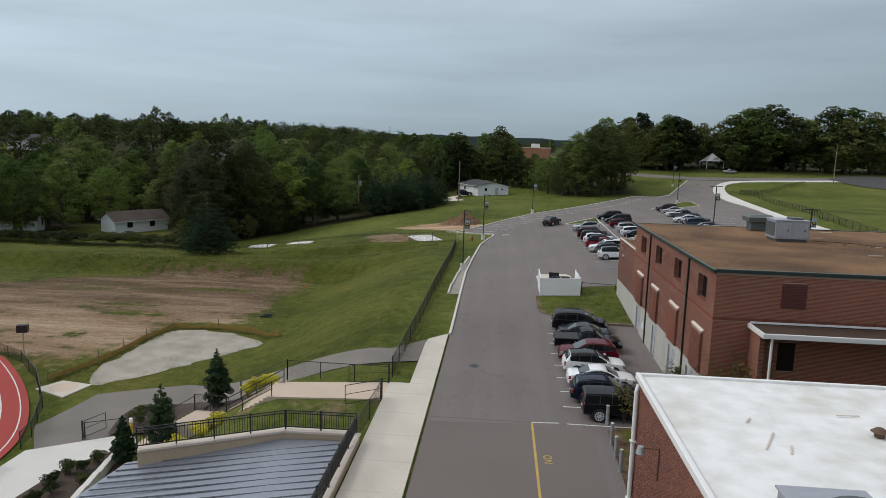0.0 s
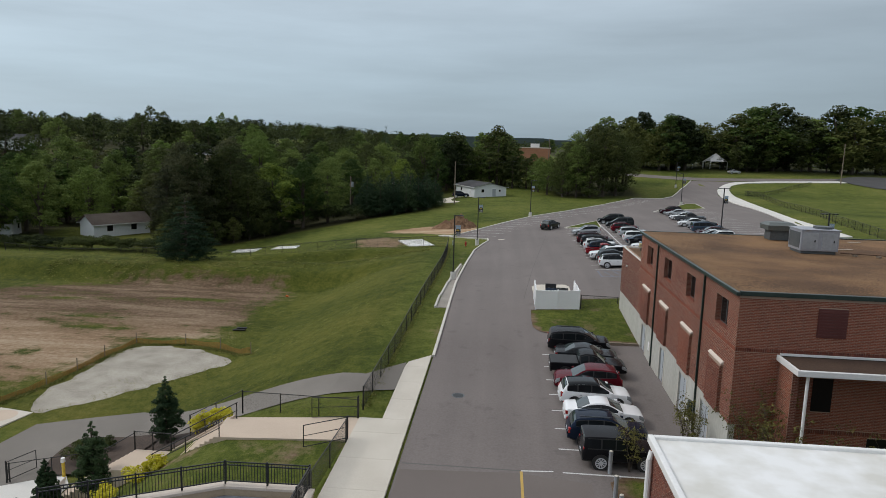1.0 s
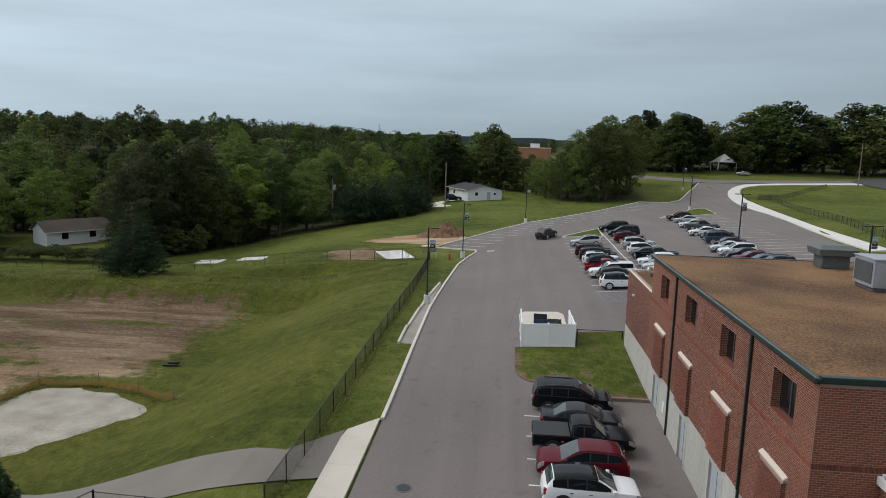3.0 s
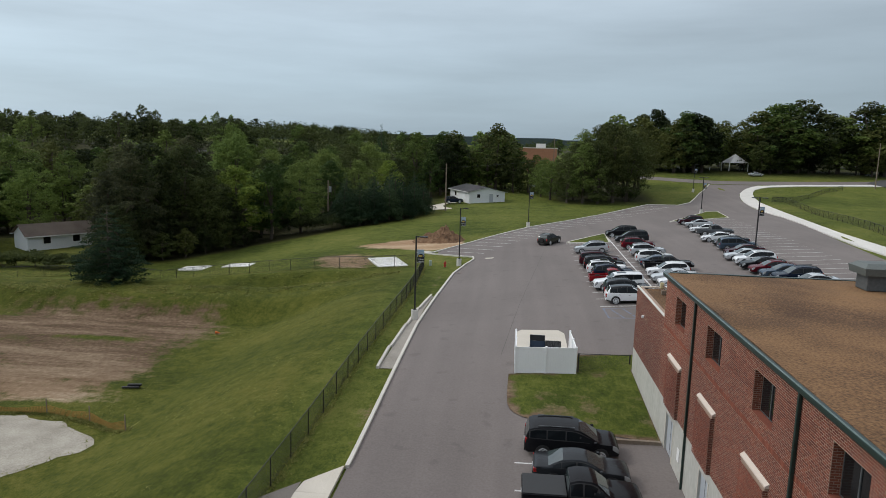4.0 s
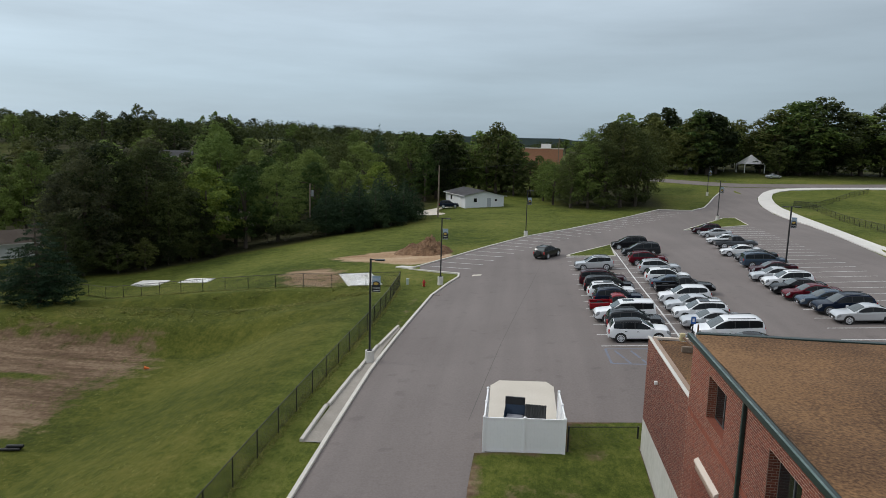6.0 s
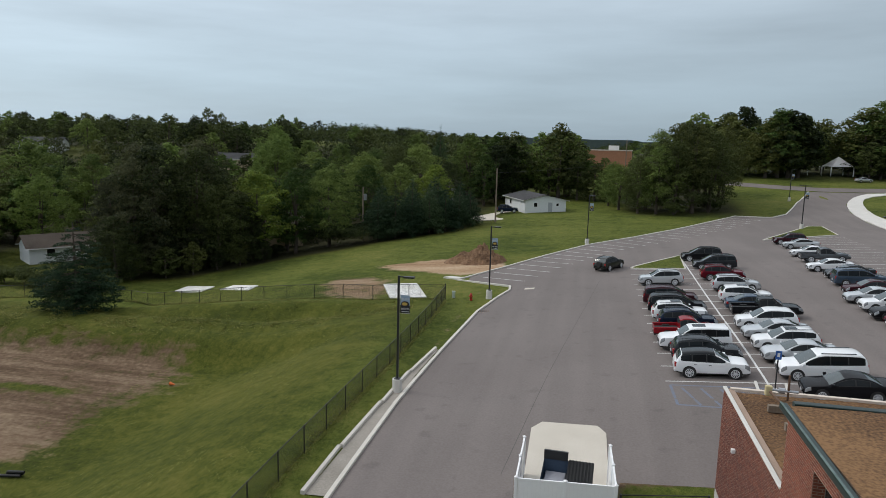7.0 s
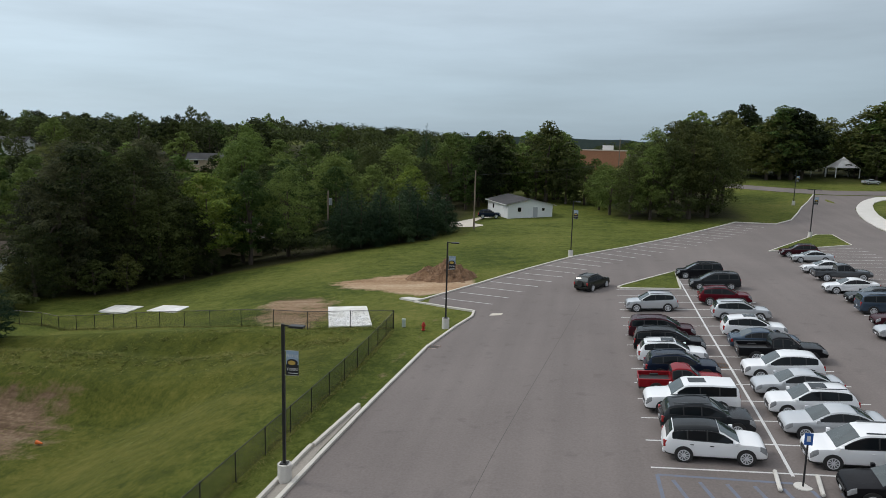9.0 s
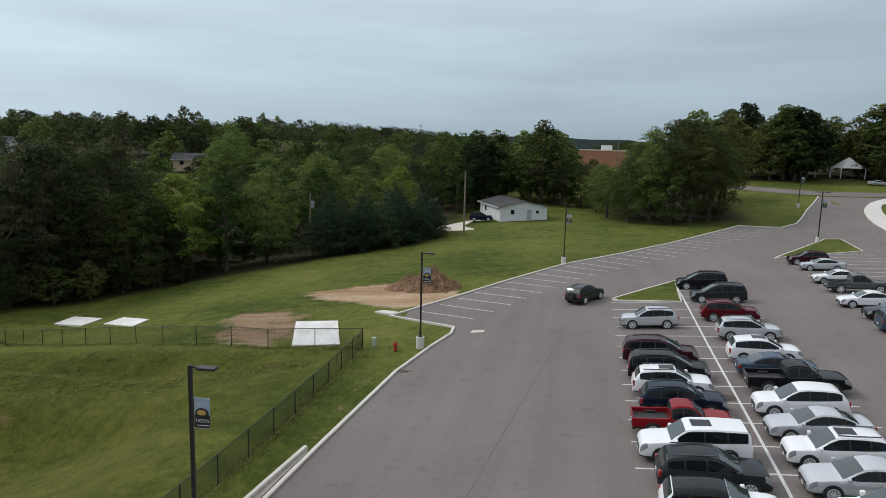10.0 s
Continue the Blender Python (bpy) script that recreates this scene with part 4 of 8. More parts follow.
roof_unit(21.2, 51.9, ROOF + .05, 2.35, 1.9, 1.5, M_GREYM, "large grey sheet-metal air handling unit on the brown roof")
hood = thing("roof_exhaust_hood", 21.3, 57.9, ROOF + .05, 0, "grey-green metal exhaust hood on the brown roof", "roof vent")
part("curb", nbox(-.75, .75, -.55, .55, 0, .75, bevel=.02), M_DARKM, hood)
bm = bmesh.new()
v = [bm.verts.new(c) for c in ((-1.0, -.8, .75), (1.0, -.8, .75), (1.0, .8, .75), (-1.0, .8, .75), (-1.05, -.85, 1.1), (1.05, -.85, 1.1), (1.05, .85, 1.1), (-1.05, .85, 1.1), (-.8, -.5, 1.3), (.8, -.5, 1.3), (.8, .5, 1.3), (-.8, .5, 1.3))]
for q in ((3, 2, 1, 0), (0, 1, 5, 4), (1, 2, 6, 5), (2, 3, 7, 6), (3, 0, 4, 7), (4, 5, 9, 8), (5, 6, 10, 9), (6, 7, 11, 10), (7, 4, 8, 11), (8, 9, 10, 11)):
    bm.faces.new([v[i] for i in q])
part("hood", bm, mat("grey_green_metal", (.10, .115, .11), (.14, .155, .145), rough=.5, metal=.3), hood)
for k in range(4):
    t = thing("roof_skylight_strip", 24.0 + (k % 2) * 2.6, 45 + 4.2 * k, ROOF + .08, 12, "pale patch of roof flashing", "flashing", "roof flashings")
    part("flashing", nbox(-.5, .5, -.05, .05, 0, .03), M_STONE, t)
# conduit run across the roof from the air unit
cd = thing("roof_conduit", 22.5, 51.2, ROOF + .05, 0, "rusty conduit on timber blocks across the brown roof", "pipe")
M_RUST = mat("rusty_pipe", (.09, .05, .03), (.15, .085, .05), rough=.8, fine=14)
for a_, b_ in (((0, -.3, .14), (2.6, -.9, .14)), ((2.6, -.9, .14), (5.2, -3.6, .14)), ((5.2, -3.6, .14), (12.5, -5.4, .14))):
    part("conduit", nrod(a_, b_, .04, n=6), M_RUST, cd)
for k in range(9):
    x_ = .8 + 1.3 * k
    y_ = float(np.interp(x_, (0, 2.6, 5.2, 12.5), (-.3, -.9, -3.6, -5.4)))
    part("block", nbox(x_ - .08, x_ + .08, y_ - .18, y_ + .18, -.02, .10), M_WOOD, cd)
# gas pipe over the lower roof
gas = thing("gas_pipe", 13.4, 67.2, LOWROOF - .05, 0, "rusty gas pipe with a valve set on the lower roof", "pipe")
part("pipe", nrod((0, 0, .3), (.55, -6.9, .3), .045, n=8), M_RUST, gas)
for k in range(4):
    part("pipe_support", nbox(-.35 + .14 * k, .35 + .14 * k, -1.6 * k - 1.3, -1.6 * k - 1.12, 0, .24), M_WOOD, gas)
part("valve", nbox(-.14, .10, .08, .28, .1, .48, bevel=.04), mat("yellow_valve", (.50, .42, .22), (.58, .50, .30), rough=.6), gas, "dull yellow gas regulator")
part("valve_pipe", nrod((-.1, .15, .35), (.95, .05, .35), .05, n=8), M_GALV, gas)
part("riser", nrod((.62, .08, 0), (.62, .08, .95), .04, n=8), M_RUST, gas)
part("flange", nrod((.3, .1, .35), (.5, .1, .35), .11, n=10), M_GALV, gas)

# white-roofed block in front
hall = thing("white_roofed_building", 5.63, 26.4, 0, 0, "low brick block with a stained white membrane roof", "building")
HZ = 5.23
def hl(x0, x1, y0, y1, z0, z1, **k):
    return nbox(x0 - 5.63, x1 - 5.63, y0 - 26.4, y1 - 26.4, z0, z1, **k)
part("wall", hl(5.73, 45, -40, 26.3, -2.5, HZ - .12), M_MORTAR, hall)
bm = bmesh.new()
bmesh.ops.create_grid(bm, x_segments=60, y_segments=70, size=.5, matrix=Matrix.Translation((19.6, -33.2, HZ)) @ Matrix.Diagonal((39.0, 66.2, 1, 1)))
for q in bm.verts:
    q.co.z += .04 * noise.noise((q.co.x * .2, q.co.y * .2, 3.1)) - .05
part("roof", bm, M_ROOFW, hall, "stained white roof membrane", smooth=True)
part("roof_edge", hl(5.63, 5.81, -40, 26.4, HZ - .2, HZ + .05, bevel=.03), M_WHITEM, hall, "white metal roof edge")
part("roof_edge", hl(5.812, 45, 26.22, 26.4, HZ - .2, HZ + .05, bevel=.03), M_WHITEM, hall)
dp = part("downpipe", nrod((-.02, -.55, -2), (-.02, -.55, HZ - .55), .09, n=10), M_WHITEM, hall, "white downpipe")
part("elbow", nrod((-.02, -.55, HZ - .55), (.06, -.45, HZ - .3), .085, n=10), M_WHITEM, dp)
for z in (.2, 2.6):
    part("strap", hl(5.49, 5.73, 25.72, 25.98, z, z + .06), M_WHITEM, dp)
lamp = part("wall_lamp", nrod((-.5, -4.05, 3.75), (-.5, -4.05, 4.0), .17, .10, n=12), M_GALV, hall, "grey bulkhead wall lamp on a bracket")
part("bracket", nrod((-.45, -4.05, 3.95), (.1, -4.25, 4.02), .03, n=6), M_RUST, lamp)
part("conduit", nrod((.07, -4.25, 2.9), (.07, -4.25, 4.02), .025, n=6), M_RUST, lamp)
vent = thing("roof_drain_vent", 12.3, 21.5, HZ - .03, 0, "rusty brown roof vent cap on the white roof", "roof vent")
part("stack", nrod((0, 0, 0), (0, 0, .16), .16, n=14), M_RUST, vent)
part("cap", nrod((0, 0, .16), (0, 0, .28), .27, .12, n=14), M_RUST, vent)
for x_, y_, r_, l_ in ((8.6, 20.6, 62, 1.5), (9.0, 20.0, 70, .6), (8.5, 22.2, 58, .5), (12.1, 23.1, 5, .8), (11.6, 18.2, 12, .9), (14.5, 19.5, 20, .7)):
    sc = thing("roof_scuff", x_, y_, HZ - .012, r_, "dark scuff mark on the white roof membrane", "stain", "roof scuffs")
    part("mark", nbox(-l_ / 2, l_ / 2, -.025, .025, 0, .03), M_STONE, sc)
roof_unit(7.6, 13.9, HZ, 1.9, 2.6, 1.15, M_GREYM, "grey rooftop air unit on the white roof")

# ---------------------------------------------------------------- bin enclosure
enc = thing("bin_enclosure", 4.38, 67.15, 0, 0, "white vinyl panel bin enclosure on a concrete pad", "enclosure")
def vpanel(parent, p, q, z0a, z0b, h, posts=2):
    (x0, y0), (x1, y1) = p, q
    n = Vector((x1 - x0, y1 - y0)); L = n.length; n.normalize()
    s = Vector((-n.y, n.x)) * .02
    def quadbox(t0, t1, lo, hi, w):
        bm = bmesh.new()
        sv = Vector((-n.y, n.x)) * w
        vs = []
        for t in (t0, t1):
            zb = z0a + (z0b - z0a) * t
            c = Vector((x0, y0)) + n * L * t
            for sg in (-1, 1):
                for z in (lo, hi):
                    vs.append(bm.verts.new((c.x + sg * sv.x, c.y + sg * sv.y, zb + z)))
        for f in ((0, 1, 3, 2), (4, 6, 7, 5), (0, 4, 5, 1), (2, 3, 7, 6), (1, 5, 7, 3), (0, 2, 6, 4)):
            bm.faces.new([vs[i] for i in f])
        bmesh.ops.recalc_face_normals(bm, faces=bm.faces)
        return bm
    pn = part("panel", quadbox(0, 1, .06, h - .06, .02), M_VINYL, parent)
    part("top_rail", quadbox(0, 1, h - .08, h, .035), M_VINYL, pn)
    part("bottom_rail", quadbox(0, 1, .03, .15, .035), M_VINYL, pn)
    for k in range(1, 12):
        part("board_joint", quadbox(k / 12 - .001, k / 12 + .001, .15, h - .08, .0205), M_WHITEM, pn)
def vpost(parent, x, y, z, h):
    pt = part("post", nbox(x - .065, x + .065, y - .065, y + .065, z - .2, z + h, bevel=.008), M_VINYL, parent)
    bm = bmesh.new()
    rod(bm, (x, y, z + h), (x, y, z + h + .05), .10, .02, 4)
    part("post_cap", bm, M_VINYL, pt)
ez = lambda dx, dy: lot(4.38 + dx, 67.15 + dy)
xs_ = (0, 1.95, 3.87)
for k in range(2):
    vpanel(enc, (xs_[k], 0), (xs_[k + 1], 0), ez(xs_[k], 0), ez(xs_[k + 1], 0), 1.78)
for dx, dy in ((0, 0), (1.95, 0), (3.87, 0), (0, 1.75), (0, 3.5), (3.8, 1.6), (3.72, 3.2)):
    vpost(enc, dx, dy, ez(dx, dy), 1.83)
vpanel(enc, (0, 0), (0, 1.75), ez(0, 0), ez(0, 1.75), 1.78); vpanel(enc, (0, 1.75), (0, 3.5), ez(0, 1.75), ez(0, 3.5), 1.78)
vpanel(enc, (3.87, 0), (3.8, 1.6), ez(3.87, 0), ez(3.8, 1.6), 1.78); vpanel(enc, (3.8, 1.6), (3.72, 3.2), ez(3.8, 1.6), ez(3.72, 3.2), 1.78)
solid("pavement_bin_pad", prism(bmesh.new(), [(4.5, 67.3), (8.15, 67.3), (8.12, 75.2), (7.7, 76.0), (4.85, 76.2), (4.35, 75.4)], lambda a, b: lot(a, b) - .1, lambda a, b: lot(a, b) + .035), M_CONC, "smooth cream concrete bin pad", "pavement", kind="structure")
bn = thing("waste_container", 6.35, 68.85, lot(6.3, 68.8) + .035, -3, "dark blue steel waste container with a black ribbed plastic lid", "dumpster")
bm = bmesh.new()
v = [bm.verts.new(c) for c in ((-1.0, -.7, .1), (1.0, -.7, .1), (1.0, .6, .1), (-1.0, .6, .1), (-1.05, -.95, 1.0), (1.05, -.95, 1.0), (1.05, .75, 1.35), (-1.05, .75, 1.35))]
for q in ((3, 2, 1, 0), (0, 1, 5, 4), (1, 2, 6, 5), (2, 3, 7, 6), (3, 0, 4, 7)):
    bm.faces.new([v[i] for i in q])
part("hopper", bm, M_BLUEGL, bn)
def lid(x0, x1, open_):
    bm = bmesh.new()
    n = 16
    pr = []
    for i in range(n + 1):
        x = x0 + (x1 - x0) * i / n
        d = .035 if i % 2 else 0
        pr.append((bm.verts.new((x, -1.0, 1.03 + d)), bm.verts.new((x, .8, 1.39 + d))))
    for a, b in zip(pr, pr[1:]):
        bm.faces.new((a[0], b[0], b[1], a[1]))
    bmesh.ops.solidify(bm, geom=bm.faces[:], thickness=.03)
    return bm
part("lid", lid(-.02, 1.06, False), M_TRIM, bn, "black ribbed lid, closed")
part("lid", nbox(-1.06, -.04, .72, .82, 1.36, 1.75), M_TRIM, bn, "black lid, thrown back")
part("rubbish", nbox(-.95, -.08, -.75, .6, .75, .9, bevel=.05), M_GREYM, bn, "grey rubbish under the open lid")
for s in (-1, 1):
    part("fork_pocket", nbox(s * 1.05 - .07, s * 1.05 + .07, -.5, .3, .5, .68), M_BLUEGL, bn)

# ---------------------------------------------------------------- chain-link fences
def chain_fence(name, path, zf, h, spacing, label, pitch=.07, wire=.012, mesh=True):
    t = thing(name, path[0][0], path[0][1], 0, 0, label, "fence")
    ox, oy = path[0]
    v, f = [], []
    for (ax, ay), (bx, by) in zip(path, path[1:]):
        L = math.hypot(bx - ax, by - ay)
        n = max(1, round(L / spacing))
        for i in range(n + 1):
            if i == n and (bx, by) != path[-1]:
                continue
            x, y = ax + (bx - ax) * i / n, ay + (by - ay) * i / n
            z = zf(x, y)
            r = .045 if (x, y) in (path[0], path[-1]) else .032
            part("post", nrod((x - ox, y - oy, z - .2), (x - ox, y - oy, z + h + .04), r, n=8), M_BLACK, t)
        for i in range(n):
            p = [(ax + (bx - ax) * k / n, ay + (by - ay) * k / n) for k in (i, i + 1)]
            a3, b3 = [(q[0] - ox, q[1] - oy, zf(*q) + h) for q in p]
            part("top_rail", nrod(a3, b3, .024, n=6), M_BLACK, t)
        if mesh:
            dx, dy = (bx - ax) / L, (by - ay) / L
            for sgn in (1, -1):
                s = -h if sgn > 0 else 0.0
                while s < (L if sgn > 0 else L + h):
                    s0, s1 = s, s + sgn * h
                    z0, z1 = 0.03, h
                    lo, hi = 0.0, 1.0
                    # clip to the run
                    if sgn > 0:
                        lo, hi = max(0, -s / h), min(1, (L - s) / h)
                    else:
                        lo, hi = max(0, (s - L) / h), min(1, s / h)
                    if hi > lo:
                        k = len(v)
                        for q in (lo, hi):
                            u = s0 + (s1 - s0) * q
                            x, y = ax + dx * u, ay + dy * u
                            z = zf(x, y) + z0 + (z1 - z0) * q
                            v.append((x - ox - dx * wire * .7, y - oy - dy * wire * .7, z))
                            v.append((x - ox + dx * wire * .7, y - oy + dy * wire * .7, z))
                        f.append((k, k + 1, k + 3, k + 2))
                        # the wire's depth, across the run
                        for q in (lo, hi):
                            u = s0 + (s1 - s0) * q
                            x, y = ax + dx * u, ay + dy * u
                            z = zf(x, y) + z0 + (z1 - z0) * q
                            v.append((x - ox - dy * wire * .13, y - oy + dx * wire * .13, z))
                            v.append((x - ox + dy * wire * .13, y - oy - dx * wire * .13, z))
                        f.append((k + 4, k + 5, k + 7, k + 6))
                    s += pitch
    if mesh:
        ob = new("wire_mesh", arrays_mesh("wire_mesh", v, f, M_BLACK))
        ob.parent = t
        ob["kind"] = "stuff"
    return t


land_top = lambda x, y: land(x, y) + .04
drive_fence = [(float(np.interp(y_, (43, 54, 66, 79, 85, 89, 97, 106.4), (-6.75, -6.6, -6.38, -6.1, -5.98, -5.98, -6.15, -6.75))), y_) for y_ in (43.6 + 2.73 * k for k in range(24))]
chain_fence("chain_link_fence", drive_fence, land_top, 1.4, 2.73, "black chain-link fence along the drive bank")
chain_fence("chain_link_fence", [(-6.75, 106.39), (-14, 105.6), (-24, 107.2), (-36, 110.0), (-47, 113.0), (-58, 113), (-76, 105)], land_top, 1.5, 3.05, "black chain-link fence above the sports field", wire=.006)
chain_fence("chain_link_fence", [(8.45, 67.4), (12.0, 68.95)], lambda x, y: lot(8.45, 67.4) + .1 - .11 * (x - 8.45), 1.2, 3.9, "short black chain-link fence between enclosure and brick wall", pitch=.09, wire=.004)
chain_fence("chain_link_fence", [(47.5, 78), (49.6, 96), (53.4, 117.6), (57.1, 131), (60, 144), (64.5, 172.5), (66.5, 187.5), (64.0, 189.5), (68.5, 189.0), (76, 199), (85.2, 212), (93.7, 221)], land_top, 1.25, 3.0, "black chain-link fence round the far lawn", pitch=.12, wire=.014)

# ---------------------------------------------------------------- lamp posts
def street_lamp(x, y, z, heads, arm_rz, banner, lamp_label, base=True, top=7.2):
    t = thing("street_lamp", x, y, z, arm_rz, lamp_label, "street lamp", "car park lamps")
    if base:
        part("concrete_base", nrod((0, 0, -.3), (0, 0, .85), .31, .30, n=20), M_CONC_W, t, "white concrete base", smooth=False)
    part("base_plate", nbox(-.17, .17, -.17, .17, .85, .90), M_BLACK, t)
    part("pole", nbox(-.065, .065, -.065, .065, .9, top, bevel=.012), M_BLACK, t, "square black steel pole")
    for k in range(heads):
        s = 1 if k == 0 else -1
        arm = part("arm", nbox(min(.05 * s, .35 * s), max(.05 * s, .35 * s), -.03, .03, top - .1, top - .04), M_BLACK, t)
        hd = part("lamp_head", nbox(min(.3 * s, .95 * s), max(.3 * s, .95 * s), -.17, .17, top - .13, top - .03, bevel=.02), M_BLACK, t, "flat black lamp head")
        part("lens", nbox(min(.45 * s, .85 * s), max(.45 * s, .85 * s), -.11, .11, top - .145, top - .132), M_GALV, hd)
    if banner:
        side, up = banner, min(0.0, top - 7.2)
        b = part("banner", nbox(min(.12 * side, .68 * side), max(.12 * side, .68 * side), -.008, .008, 4.95 + up, 6.02 + up), M_SKYB, t, "pale blue and black school banner")
        part("lower_field", nbox(min(.12 * side, .68 * side), max(.12 * side, .68 * side), -.011, .011, 4.95 + up, 5.42 + up), M_NAVY, b)
        for z0 in (4.93 + up, 6.03 + up):
            part("banner_rod", nrod((0, 0, z0), (.70 * side, 0, z0), .012, n=6), M_GALV, b)
        bm = bmesh.new()
        bmesh.ops.create_circle(bm, cap_ends=True, segments=20, radius=.5, matrix=Matrix.Translation((.40 * side, -.013, 5.50 + up)) @ Matrix.Rotation(radians(90), 4, "X") @ Matrix.Diagonal((.50, .34, 1, 1)))
        part("emblem", bm, M_NAVY, b)
        bm = bmesh.new()
        bmesh.ops.create_circle(bm, cap_ends=True, segments=16, radius=.5, matrix=Matrix.Translation((.38 * side, -.015, 5.50 + up)) @ Matrix.Rotation(radians(90), 4, "X") @ Matrix.Diagonal((.34, .20, 1, 1)))
        part("emblem_centre", bm, M_GOLD, b)
        for body, z, sz in (("FESTUS", 5.80 + up, .165), ("TIGERS", 5.20 + up, .165)):
            lettering("letters", body, sz, M_WHITEP, (.40 * side, -.016, z), (90, 0, 0), b)
        part("small_print", nbox(min(.2 * side, .66 * side), max(.2 * side, .66 * side), -.0135, -.0115, 5.02 + up, 5.05 + up), M_WHITEP, b)
    return t


LAMP = "black square lamp post with banner on a white concrete base"
street_lamp(-4.1, 79.75, lot(-4.1, 79.7) - .03, 1, 4, 1, LAMP)
street_lamp(-2.45, 106.9, lot(-2.4, 107) - .03, 1, 4, 1, LAMP)
street_lamp(6.75, 142.0, lot(6.7, 142.0), 1, 4, 1, LAMP)
street_lamp(41.3, 163.6, lot(41, 163.6) + .08, 2, 4, 1, "black two-headed lamp post with a banner on turf")
street_lamp(51.0, 208.8, lot(51, 208.8), 1, 4, 1, LAMP)
street_lamp(33.4, 109.3, lot(33.4, 109.3), 2, 4, 1, "black lamp post with two heads among the parked cars", True, 6.75)
street_lamp(37.6, 85.6, lot(37.6, 85.6), 2, 4, 1, "black lamp post with two heads beside the parked cars", True, 7.45 - lot(37.6, 85.6))
street_lamp(40.5, 241.5, lot(40.5, 241.5), 1, 4, 0, "far black lamp post beside the side road")

# fire hydrant, utility pedestal, drains, manhole, bollards
hy = thing("fire_hydrant", -4.1, 106.0, land_top(-4.1, 106), 0, "red cast-iron fire hydrant in the grass", "hydrant")
part("barrel", nrod((0, 0, 0), (0, 0, .55), .11, n=12), M_RED, hy)
part("bonnet", nrod((0, 0, .55), (0, 0, .74), .14, .05, n=12), M_RED, hy)
part("foot_flange", nrod((0, 0, .05), (0, 0, .1), .17, n=12), M_RED, hy)
for s in (-1, 1):
    part("outlet", nrod((0, 0, .42), (.2 * s, 0, .42), .06, n=10), M_RED, hy)
part("pumper_outlet", nrod((0, 0, .4), (0, -.22, .4), .085, n=10), M_RED, hy)
pb = thing("utility_pedestal", -6.0, 106.9, land_top(-6, 106.9), 0, "pale green plastic utility pedestal in the grass", "utility box")
M_PALEG = mat("pale_green_plastic", (.40, .46, .40), (.46, .52, .46), rough=.6)
part("housing", nbox(-.14, .14, -.12, .12, 0, .62, bevel=.03), M_PALEG, pb)
part("lid", nbox(-.16, .16, -.14, .14, .62, .70, bevel=.02), M_PALEG, pb)


def drain(x, y, z, rz, name, m, label):
    t = thing(name, x, y, z, rz, label, "drain")
    part("drain_surround", nbox(-.75, .75, -.45, .45, -.1, .012), m, t)
    for k in range(7):
        part("bar", nbox(-.6 + k * .18, -.54 + k * .18, -.32, .32, .012, .03), M_RUST, t)
    # flat black sheet stands in for the shaded pit below the bars
    part("pit", nbox(-.62, .62, -.34, .34, .004, .014), M_BLACK, t)
drain(-2.0, 101.2, lot(-2, 101.2), 8, "kerb_drain", mat("pinkish_concrete", (.34, .27, .24), (.40, .33, .29), rough=.9), "rusty kerb inlet drain grate")
drain(17.4, 97.4, lot(17.4, 97.4), 0, "lot_drain", M_RUST, "rusty square drain grate in the car park")
mh = thing("manhole_cover", -1.35, 46.7, lot(-1.35, 46.7), 0, "dark iron manhole cover in the asphalt", "manhole")
part("ring", nrod((0, 0, -.05), (0, 0, .006), .42, n=24), M_DARKM, mh)
part("cover", nrod((0, 0, .0), (0, 0, .011), .33, n=24), M_BLACK, mh)
solid("pavement_patch", draped("p", [(0.6, 111.0), (1.6, 111.2), (1.7, 111.9), (.7, 111.8)], lot, .006, M_CONC), M_CONC, "pale square concrete patch in the asphalt", "patch", kind="structure")
for x, y in ((6.62, 37.6), (6.48, 35.1), (6.42, 33.4), (6.42, 31.9)):
    t = thing("bollard", x, y, lot(x, y), 0, "grey concrete-filled steel bollard", "bollard", "bollards by the bay")
    part("tube", nrod((0, 0, -.2), (0, 0, 1.15), .1, n=14), M_GALV, t)
    bm = bmesh.new()
    bmesh.ops.create_uvsphere(bm, u_segments=12, v_segments=6, radius=.1, matrix=Matrix.Translation((0, 0, 1.14)) @ Matrix.Diagonal((1, 1, .5, 1)))
    part("dome", bm, M_CONC, t, smooth=True)
for x, y, rz in ((16.62, 82.0, 83), (18.15, 81.75, 80), (20.4, 79.4, 75)):
    t = thing("wheel_stop", x, y, lot(x, y), rz, "white concrete wheel stop", "wheel stop", "wheel stops")
    bm = bmesh.new()
    prism(bm, [(-.9, -.08), (.9, -.08), (.9, .08), (-.9, .08)], 0, .13)
    bmesh.ops.bevel(bm, geom=bm.edges[:], offset=.03, segments=2, affect="EDGES")
    part("bar", bm, M_CONC_W, t)
sg = thing("accessible_bay_sign", 17.5, 81.7, lot(17.5, 81.7), 0, "blue parking sign on a black post in a pale concrete foot", "sign")
part("foot", nrod((0, 0, -.1), (0, 0, .02), .35, n=18), M_CONC_W, sg)
part("post", nrod((0, 0, 0), (0, 0, 2.3), .04, n=8), M_BLACK, sg)
part("plate", nbox(-.16, .16, -.055, -.042, 1.8, 2.3), mat("blue_sign", (.02, .10, .36), (.03, .12, .40), rough=.4, fine=20, bump=0), sg, "blue accessible parking plate")
part("symbol", nbox(-.07, .07, -.058, -.056, 1.95, 2.18), M_WHITEM, sg)
